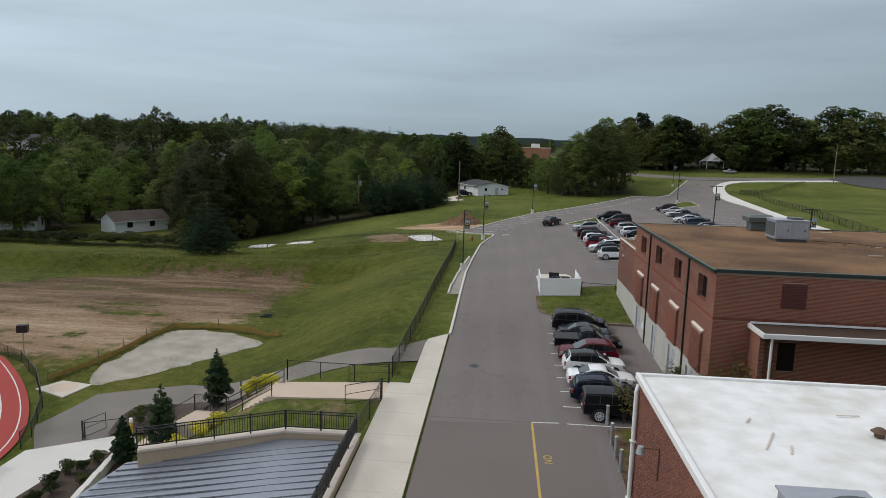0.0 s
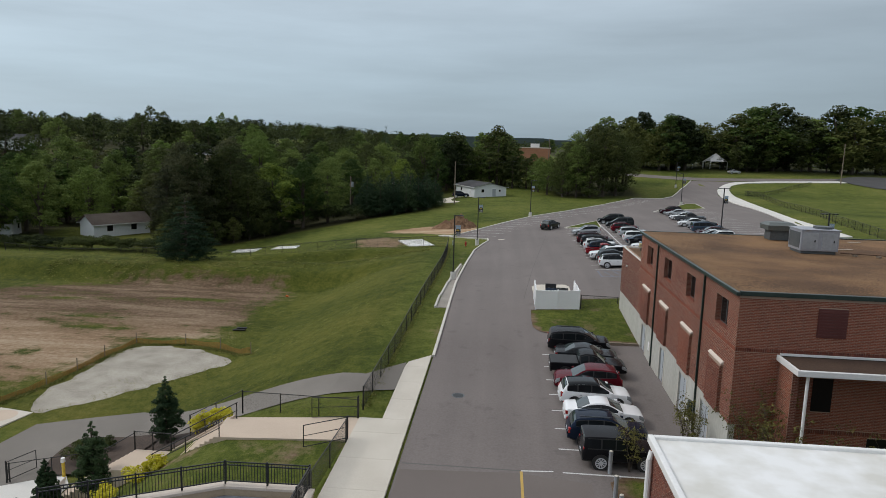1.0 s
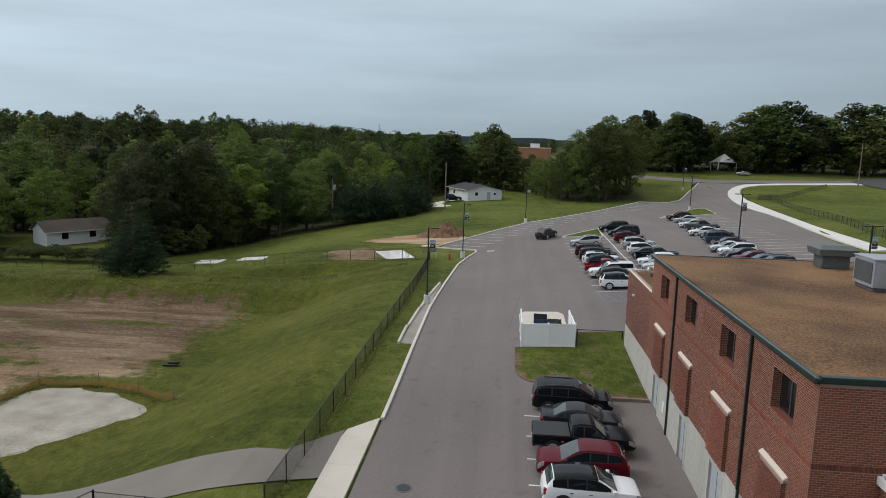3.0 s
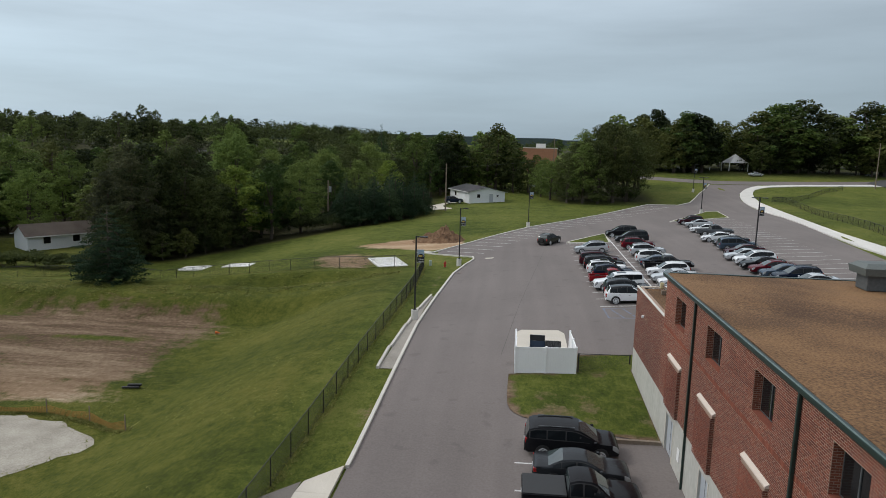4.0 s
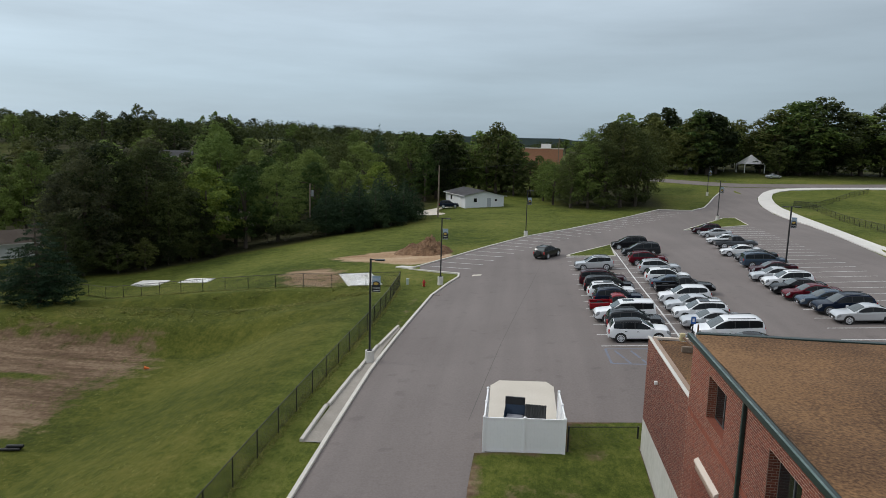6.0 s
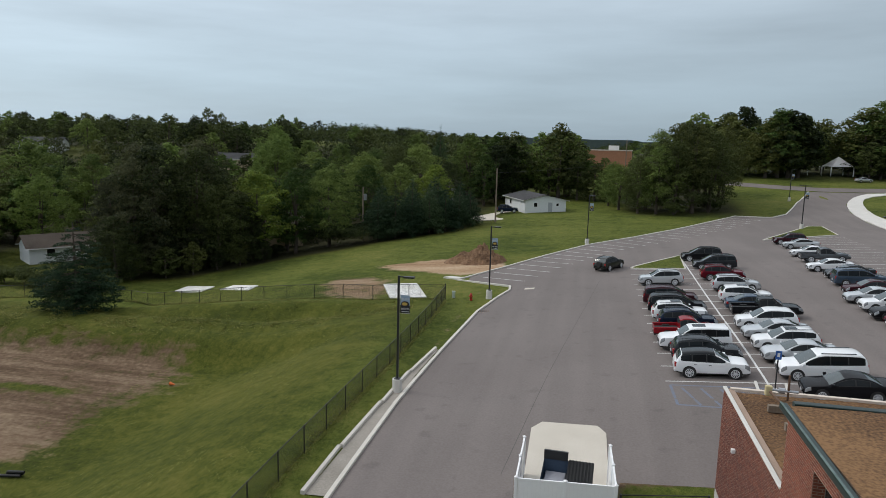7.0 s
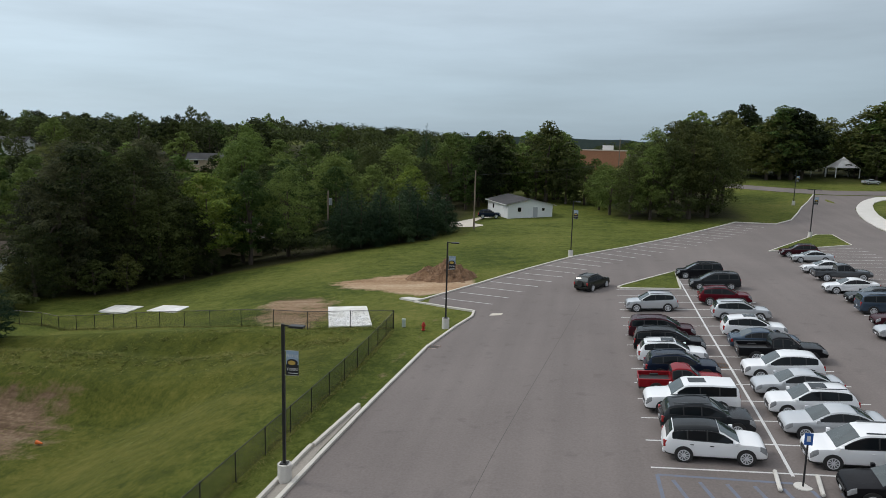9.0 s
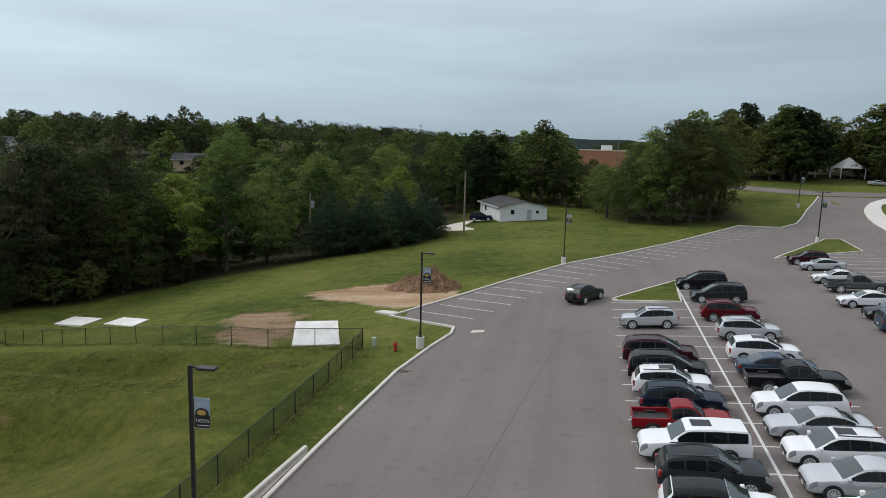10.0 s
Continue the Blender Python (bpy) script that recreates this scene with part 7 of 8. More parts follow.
# ---------------------------------------------------------------- houses beyond
def house(name, x, y, z, rz, lx, ly, h, rise, wall_m, roof_m, label, openings):
    """Gable house, ridge along x; openings (side, at, width, low, high, kind)."""
    t = thing(name, x, y, z, rz, label, "house")
    bm = bmesh.new()
    box(bm, -lx / 2, lx / 2, -ly / 2, ly / 2, -.8, h)
    part("wall", bm, wall_m, t)
    for s in (-1, 1):
        bm = bmesh.new()
        xs = s * lx / 2
        a = [bm.verts.new(c) for c in ((xs, -ly / 2, h), (xs, ly / 2, h), (xs, 0, h + rise), (xs - s * .12, -ly / 2, h), (xs - s * .12, ly / 2, h), (xs - s * .12, 0, h + rise))]
        for q in ((0, 1, 2), (5, 4, 3), (0, 2, 5, 3), (1, 4, 5, 2)):
            bm.faces.new([a[i] for i in q])
        bmesh.ops.recalc_face_normals(bm, faces=bm.faces)
        part("gable", bm, wall_m, t)
    o = .5
    for s in (-1, 1):
        bm = bmesh.new()
        ed = h - o * rise / (ly / 2)
        a = [bm.verts.new(c) for c in ((-lx / 2 - o, s * (ly / 2 + o), ed), (lx / 2 + o, s * (ly / 2 + o), ed), (lx / 2 + o, 0, h + rise + .02), (-lx / 2 - o, 0, h + rise + .02))]
        bm.faces.new(a)
        bmesh.ops.solidify(bm, geom=bm.faces[:], thickness=.16)
        bmesh.ops.recalc_face_normals(bm, faces=bm.faces)
        for v_ in bm.verts:
            v_.co.z += .12
        part("roof", bm, roof_m, t)
        part("eaves_board", nbox(-lx / 2 - o, lx / 2 + o, s * (ly / 2 + o) - .04, s * (ly / 2 + o) + .04, ed - .05, ed + .1), M_WHITEM, t)
    for side, at, w, lo, hi, kind in openings:
        m = M_GLASSD if kind == "window" else M_WHITEM if kind == "door" else M_DOOR if kind == "porch_door" else M_SIDING
        if side in "sn":
            yy = -ly / 2 if side == "s" else ly / 2
            wd = part(kind, nbox(at - w / 2 - .07, at + w / 2 + .07, yy - .05, yy + .05, lo - .07, hi + .07), M_WHITEM, t)
            part("pane", nbox(at - w / 2, at + w / 2, yy - .065, yy + .065, lo, hi), m, wd)
        else:
            xx = lx / 2 if side == "e" else -lx / 2
            wd = part(kind, nbox(xx - .05, xx + .05, at - w / 2 - .07, at + w / 2 + .07, lo - .07, hi + .07), M_WHITEM, t)
            part("pane", nbox(xx - .065, xx + .065, at - w / 2, at + w / 2, lo, hi), m, wd)
    return t


WINDOWS = [("s", -2.5, 1.1, 1.0, 2.1, "window"), ("s", 2.2, 1.1, 1.0, 2.1, "window"), ("e", 1.8, 1.0, 1.0, 2.0, "window"), ("e", -1.6, .95, .1, 2.1, "door")]
house("white_house", -4.7, 189.6, land_top(-4.6, 187), -65, 13.0, 9.0, 2.45, 1.0, M_SIDING, M_ROOFG, "white-sided single-storey house with a grey shingle roof",
      [("s", 2.5, 2.6, 0, 2.0, "garage_door"), ("s", -2.5, .9, 1.0, 1.9, "window"), ("e", -2.2, .7, 1.1, 1.9, "window"), ("e", 1.0, .95, .05, 2.0, "porch_door"), ("e", 2.6, .5, 1.3, 1.8, "window")])
house("white_cottage", -75.4, 134.8, -5.65, 55, 11.0, 6.2, 2.5, 1.5, M_SIDING, M_ROOFT, "small white cottage with a brown shingle roof", WINDOWS)
house("tan_house", -97, 230, land_top(-97, 230), 22, 9.5, 7, 2.5, 1.5, M_TAN, M_ROOFG, "tan house with a grey roof among trees", WINDOWS)
house("white_shed", -55.5, 181, land_top(-55.5, 181), 30, 5, 5, 2.6, 1.4, M_SIDING, M_ROOFG, "small white gabled outbuilding among trees", [("s", 0, 1.0, 0, 2.0, "door")])
house("brown_house", -50.5, 158, land_top(-48, 154) + .9, 25, 11, 7, 2.6, 1.8, M_TAN, M_ROOFT, "tan brown-roofed bungalow under dark trees", WINDOWS)
house("grey_house", -34, 218, .1, 8, 13, 8, 2.8, 2.0, M_SIDING, M_ROOFG, "pale grey-roofed house behind the trees", WINDOWS)
house("white_house_far", -173, 240, land_top(-173, 240), 20, 13, 8, 3, 1.9, M_SIDING, M_ROOFG, "far white house on the rise", WINDOWS)
house("white_cottage", -96, 126, -5.6, 20, 10, 7, 2.5, 1.4, M_SIDING, M_ROOFT, "low brown-roofed bungalow behind a hedge", WINDOWS)
big = thing("far_brick_hall", 14.2, 330, 0, -4, "far red brick hall with a pale roof edge", "building")
part("wall", nbox(-8.6, 8.6, -6, 6, -2, 12.9), M_FARBRICK, big)
part("roof_edge", nbox(-8.8, 8.8, -6.2, 6.2, 12.9, 13.3), M_STONE, big)
part("roof_house", nbox(-.5, 3.5, -3, 1, 13.3, 15.0), M_WHITEM, big, "white plant room on the roof")
part("annex", nbox(5, 10.5, -12, -6.1, -2, 4.2), M_WHITEM, big)
gz = thing("picnic_shelter", 78.6, 266, lot(78, 266), 8, "white-roofed open picnic shelter beside the wood", "shelter")
for a in (-3.2, 3.2):
    for b in (-3.0, 3.0):
        part("post", nbox(a - .1, a + .1, b - .1, b + .1, 0, 2.8), M_WHITEM, gz)
bm = bmesh.new()
rod(bm, (0, 0, 2.8), (0, 0, 5.7), 4.5, .1, 4)
bmesh.ops.rotate(bm, verts=bm.verts, cent=(0, 0, 0), matrix=Matrix.Rotation(radians(45), 3, "Z"))
part("roof", bm, M_WHITEM, gz, "white pyramid roof")
part("lean_to", nbox(-13, -4.2, -1.5, 1.5, 2.6, 2.75), M_WHITEM, gz)
for a in (-12.8, -8.5, -4.4):
    part("post", nbox(a - .08, a + .08, -.1, .1, 0, 2.6), M_WHITEM, gz)


def utility_pole(x, y, h, box_, lab):
    t = thing("utility_pole", x, y, land_top(x, y), 0, lab, "utility pole", "utility poles")
    part("pole", nrod((0, 0, -.5), (0, 0, h), .17, .11, n=10), M_WOOD, t)
    if box_:
        part("transformer", nrod((.42, 0, h - 2.4), (.42, 0, h - 1.3), .28, n=14), M_GALV, t, "grey pole transformer")
        part("bracket", nbox(.1, .3, -.05, .05, h - 2.0, h - 1.8), M_GALV, t)


utility_pole(-33.7, 160.6, 5.9 - land_top(-33.7, 160.6), True, "weathered pole with a grey transformer")
utility_pole(-10.2, 168, 10, False, "weathered wooden utility pole by the driveway")
utility_pole(16.2, 239, 16.5 - land_top(16.2, 239), False, "tall bare wooden pole before the brick hall")
utility_pole(105, 226.8, 12.6, False, "tall wooden utility pole by the far lawn")
wires = thing("overhead_wires", -33.7, 160.6, 0, 0, "thin black overhead wires between poles", "cable")
for (ax, ay, az), (bx, by, bz) in (((-33.7, 160.6, 5.3), (-10.2, 168, 9)), ((-10.2, 168, 9), (40, 245, 15)), ((-33.7, 160.6, 5.3), (-80, 150, 4))):
    bm = bmesh.new()
    rings_ = []
    for k in range(13):
        t = k / 12
        q = Vector((ax + (bx - ax) * t + 33.7, ay + (by - ay) * t - 160.6, az + (bz - az) * t - 1.2 * 4 * t * (1 - t)))
        rings_.append([bm.verts.new(q + Vector(o)) for o in ((.018, 0, -.01), (-.018, 0, -.01), (0, 0, .02))])
    for a_, b_ in zip(rings_, rings_[1:]):
        for k in range(3):
            bm.faces.new((a_[k], a_[(k + 1) % 3], b_[(k + 1) % 3], b_[k]))
    part("wire", bm, M_BLACK, wires)
solid("driveway_house", draped("d", smooth_path([(-19, 176), (-17, 172.5), (-11, 170), (-8.5, 172), (-12, 176), (-11, 183), (-8.5, 184.4), (-11.5, 185), (-15, 179)], 1), land_top, .05, M_CONC, 2.0), M_CONC, "pale concrete house driveway", "driveway", kind="structure")
# continuous canopy of the far woods
fw = np.random.RandomState(5)
cl = []
for k in range(3400):
    y = fw.uniform(250, 900) if k % 4 else fw.uniform(215, 420)
    x = fw.uniform(-1.0 * y, .10 * y - 20) if k % 3 else fw.uniform(-.30 * y, .02 * y)
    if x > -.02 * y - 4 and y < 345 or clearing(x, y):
        continue
    hh = fw.uniform(2.4, 6.8) + 3.4 * noise.noise((x * .022, y * .022, 8))
    cl.append((x, y, land(x, y) + hh, fw.uniform(2.2, 4.2), .8))
v, f = leaf_cloud(cl, 190000, .50, 6)
tagged(new("far_woods", arrays_mesh("far_woods", v, f, M_LEAFD)), "rolling green woodland canopy beyond the houses", "woodland", kind="stuff")
for x, y, h in ((4, 262, 7), (9, 268, 7), (14, 275, 7), (20, 280, 8), (7, 285, 8), (1, 275, 9), (16, 292, 7), (24, 268, 9), (11, 300, 7), (21, 300, 7), (2, 300, 9)):
    put_tree(FAR[:2], x, y, max(3.0, min(h, 4.6 - land(x, y))))
# distant ridge, with haze put into its blue-green colour
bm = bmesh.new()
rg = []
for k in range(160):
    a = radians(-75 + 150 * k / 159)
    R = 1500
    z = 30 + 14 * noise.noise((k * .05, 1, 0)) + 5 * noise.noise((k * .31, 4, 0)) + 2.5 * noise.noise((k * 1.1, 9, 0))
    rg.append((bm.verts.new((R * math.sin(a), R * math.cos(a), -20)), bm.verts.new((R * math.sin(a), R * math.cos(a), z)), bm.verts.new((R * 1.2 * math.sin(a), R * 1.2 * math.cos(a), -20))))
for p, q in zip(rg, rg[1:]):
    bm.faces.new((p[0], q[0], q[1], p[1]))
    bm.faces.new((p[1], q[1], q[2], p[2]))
solid("backdrop_ridge", bm, M_RIDGE, "distant wooded ridge coloured blue-green by painted haze", "hill", kind="structure")


# ---------------------------------------------------------------- vehicles
# stations from tail (-.5) to nose (.5): share of length, sill, belt, top, width share at belt, at top
SHAPES = {
    "suv": dict(size=(4.68, 1.88), wheel=.37, base=(-.295, .30), rows=[(-.5, .50, .74, .78, .80, .70), (-.488, .42, .92, .97, .90, .76), (-.465, .34, 1.04, 1.12, .94, .76), (-.435, .30, 1.08, 1.36, .96, .72), (-.40, .27, 1.08, 1.53, .97, .70), (-.35, .26, 1.07, 1.60, .98, .69), (-.20, .24, 1.04, 1.66, 1.0, .70), (-.06, .24, 1.02, 1.67, 1.0, .70), (.03, .24, 1.01, 1.62, 1.0, .69), (.10, .24, 1.0, 1.46, 1.0, .70), (.18, .24, 1.0, 1.23, .995, .75), (.255, .25, 1.0, 1.03, .985, .82), (.30, .25, 1.0, 1.03, .98, .84), (.40, .26, .965, .995, .97, .84), (.45, .26, .92, .95, .95, .82), (.475, .27, .85, .88, .92, .80), (.49, .28, .72, .75, .88, .76), (.498, .30, .60, .63, .84, .72), (.5, .36, .54, .56, .80, .68)], glass=((-.405, -.265), (-.25, -.075), (-.06, .175), (.045, .245), (-.462, -.40))),
    "sedan": dict(size=(4.85, 1.82), wheel=.34, base=(-.285, .305), rows=[(-.5, .48, .72, .75, .80, .70), (-.488, .36, .90, .93, .89, .76), (-.465, .30, .98, 1.01, .93, .78), (-.40, .27, .99, 1.03, .95, .78), (-.345, .25, .98, 1.04, .97, .77), (-.28, .24, .97, 1.20, .98, .70), (-.20, .23, .96, 1.36, .99, .66), (-.10, .23, .95, 1.43, 1.0, .66), (-.02, .23, .94, 1.44, 1.0, .66), (.05, .23, .93, 1.38, 1.0, .66), (.13, .23, .92, 1.22, 1.0, .69), (.20, .23, .92, 1.04, .99, .76), (.245, .24, .92, .95, .985, .82), (.32, .24, .89, .92, .97, .81), (.41, .25, .85, .88, .96, .82), (.455, .25, .79, .82, .94, .80), (.482, .26, .70, .73, .90, .76), (.495, .28, .60, .63, .85, .71), (.5, .36, .51, .53, .80, .66)], glass=((-.295, -.21), (-.20, -.06), (-.045, .165), (.055, .235), (-.34, -.19))),
    "van": dict(size=(5.05, 1.96), wheel=.36, base=(-.30, .305), rows=[(-.5, .48, .80, .84, .84, .76), (-.49, .36, 1.0, 1.06, .92, .80), (-.475, .30, 1.06, 1.34, .95, .77), (-.45, .27, 1.08, 1.60, .97, .75), (-.40, .26, 1.07, 1.70, .98, .75), (-.2, .24, 1.04, 1.74, 1.0, .76), (0, .24, 1.02, 1.73, 1.0, .75), (.07, .24, 1.01, 1.66, 1.0, .74), (.15, .24, 1.0, 1.46, 1.0, .74), (.23, .24, 1.0, 1.22, .99, .77), (.295, .25, 1.0, 1.03, .98, .82), (.34, .25, .98, 1.0, .97, .81), (.42, .26, .95, .98, .96, .82), (.46, .26, .88, .91, .94, .80), (.484, .27, .78, .81, .90, .77), (.495, .29, .66, .69, .86, .73), (.5, .36, .56, .58, .81, .68)], glass=((-.44, -.27), (-.255, -.07), (-.055, .215), (.08, .285), (-.485, -.45))),
    "pickup": dict(size=(5.6, 1.96), wheel=.41, base=(-.30, .315), rows=[(-.5, .60, .78, .80, .94, .90), (-.495, .50, .80, .82, .97, .93), (-.2, .46, .80, .82, 1.0, .95), (-.135, .44, .82, .84, 1.0, .90), (-.13, .42, 1.10, 1.16, 1.0, .80), (-.115, .42, 1.10, 1.70, 1.0, .73), (-.05, .42, 1.10, 1.82, 1.0, .72), (.05, .42, 1.10, 1.81, 1.0, .72), (.10, .42, 1.10, 1.72, 1.0, .72), (.16, .42, 1.10, 1.44, 1.0, .77), (.225, .42, 1.10, 1.14, 1.0, .86), (.30, .42, 1.10, 1.13, .99, .86), (.42, .44, 1.05, 1.08, .97, .85), (.465, .45, .99, 1.02, .94, .83), (.488, .46, .86, .89, .89, .79), (.5, .50, .70, .72, .82, .74)], glass=((-.105, -.01), (.005, .185), (.005, .185), (.105, .218), (-.127, -.112))),
    "jeep": dict(size=(4.25, 1.85), wheel=.40, base=(-.27, .29), rows=[(-.5, .55, 1.02, 1.05, .92, .90), (-.49, .45, 1.10, 1.16, .96, .90), (-.48, .42, 1.12, 1.74, .97, .84), (-.44, .42, 1.12, 1.80, .98, .85), (-.2, .42, 1.12, 1.82, 1.0, .86), (.05, .42, 1.12, 1.80, 1.0, .85), (.09, .42, 1.12, 1.76, 1.0, .84), (.15, .42, 1.12, 1.17, 1.0, .80), (.25, .44, 1.10, 1.14, .96, .74), (.45, .48, 1.05, 1.09, .90, .70), (.485, .5, .98, 1.02, .86, .68), (.5, .52, .78, .82, .84, .66)], glass=((-.44, -.28), (-.26, -.10), (-.085, .085), (.085, .15), (-.485, -.475))),
    "wagon": dict(size=(5.1, 1.93), wheel=.38, base=(-.29, .30), rows=[(-.5, .46, .88, .92, .88, .80), (-.492, .34, 1.0, 1.08, .94, .82), (-.48, .28, 1.06, 1.50, .96, .77), (-.455, .26, 1.07, 1.66, .97, .77), (-.2, .26, 1.06, 1.72, 1.0, .78), (.02, .26, 1.05, 1.71, 1.0, .77), (.07, .26, 1.05, 1.66, 1.0, .76), (.14, .26, 1.05, 1.44, 1.0, .77), (.23, .26, 1.05, 1.09, .99, .83), (.32, .26, 1.03, 1.06, .98, .83), (.42, .27, .99, 1.02, .96, .82), (.46, .28, .94, .97, .93, .80), (.485, .29, .82, .85, .88, .76), (.496, .31, .68, .71, .82, .70), (.5, .38, .58, .60, .77, .64)], glass=((-.455, -.29), (-.275, -.09), (-.075, .155), (.078, .222), (-.487, -.458))),
}
# fuller cabins: a higher waistline and broader roofs
for kind_, up, wide_ in (("suv", .05, .075), ("van", .04, .06), ("wagon", .03, .05), ("sedan", .03, .06)):
    SHAPES[kind_]["rows"] = [(u, lo, b + up * min(1, max(0, (t_ - b) / .3)), t_, wb, wt + wide_ * min(1, max(0, (t_ - b) / .3))) for u, lo, b, t_, wb, wt in SHAPES[kind_]["rows"]]
HUB_CACHE = {}


def section(rows, u):
    for a, b in zip(rows, rows[1:]):
        if a[0] <= u <= b[0]:
            k = (u - a[0]) / (b[0] - a[0])
            return [p + (q - p) * k for p, q in zip(a, b)][1:]
    return list(rows[-1][1:])


def ring(shape, u):
    L, W = shape["size"]
    lo, belt, top, wb, wt = section(shape["rows"], u)
    w = W / 2
    x = u * L
    mid = lo + (belt - lo) * .45
    g = min(max((top - belt - .03) / .4, 0), 1)
    edge = wb * .945 + (wt + .05 - wb * .945) * g
    return [(x, w * wb * .88, lo), (x, w * wb * .955, lo + .09), (x, w * wb * .985, lo + .20), (x, w * wb, belt - .14), (x, w * wb * .965, belt), (x, w * edge, top - .02 - .065 * g), (x, w * (edge - .05), top - .012), (x, w * wt * .5, top + .012), (x, 0, top + .018)]


def car_mesh_body(shape):
    rows = shape["rows"]
    us = sorted({r[0] for r in rows} | {a[0] + (b[0] - a[0]) * .5 for a, b in zip(rows, rows[1:]) if b[0] - a[0] > .06})
    bm = bmesh.new()
    rings = []
    for u in us:
        h = ring(shape, u)
        vs = [bm.verts.new(p) for p in h] + [bm.verts.new((p[0], -p[1], p[2])) for p in h[-2::-1]]
        rings.append(vs)
    n = len(rings[0])
    for a, b in zip(rings, rings[1:]):
        for k in range(n - 1):
            f = bm.faces.new((a[k], b[k], b[k + 1], a[k + 1]))
            uc = (a[0].co.x + b[0].co.x) / 2 / shape["size"][0]
            if k in (0, n - 2) or (k in (4, n - 6) and shape["glass"][0][0] < uc < shape["glass"][2][1] - .02):
                f.material_index = 1
        f = bm.faces.new((a[n - 1], b[n - 1], b[0], a[0]))
        f.material_index = 1
    bm.faces.new(rings[0]); bm.faces.new(rings[-1][::-1])
    bmesh.ops.recalc_face_normals(bm, faces=bm.faces)
    # wheel arches: black discs stand in for the shaded wells
    L, W = shape["size"]
    for u in shape["base"]:
        for s in (-1, 1):
            r = shape["wheel"]
            lo, belt, top, wb, wt = section(shape["rows"], u)
            y = s * (W / 2 * wb * .985)
            c = Vector((u * L, y, r + .01))
            m = Matrix.Translation(c) @ Matrix.Rotation(radians(90), 4, "X")
            q = bmesh.ops.create_cone(bm, cap_ends=True, segments=18, radius1=r * 1.17, radius2=r * 1.17, depth=.09, matrix=m)
            for f in {f for v_ in q["verts"] for f in v_.link_faces}:
                f.material_index = 1
    return bm


def wedge_lamp(sh, a, b, sgn):
    """Swept lamp lying on the wing's front corner."""
    bm = bmesh.new()
    pr = []
    for k in range(5):
        u = a + (b - a) * k / 4
        h = ring(sh, u)
        p, q = Vector(h[3]), Vector(h[5])
        lo_ = Vector(h[2]).lerp(p, .35 + .5 * (1 - k / 4))
        row = [lo_ + Vector((0, .012, 0)), p + Vector((0, .014, .0)), Vector(h[4]) + Vector((0, .012, .008)), q + Vector((0, 0, .012))]
        pr.append([bm.verts.new((v_.x + .004, sgn * v_.y, v_.z)) for v_ in row])
    for i, j in zip(pr, pr[1:]):
        for k in range(3):
            bm.faces.new((i[k], j[k], j[k + 1], i[k + 1]))
    bmesh.ops.recalc_face_normals(bm, faces=bm.faces)
    return bm


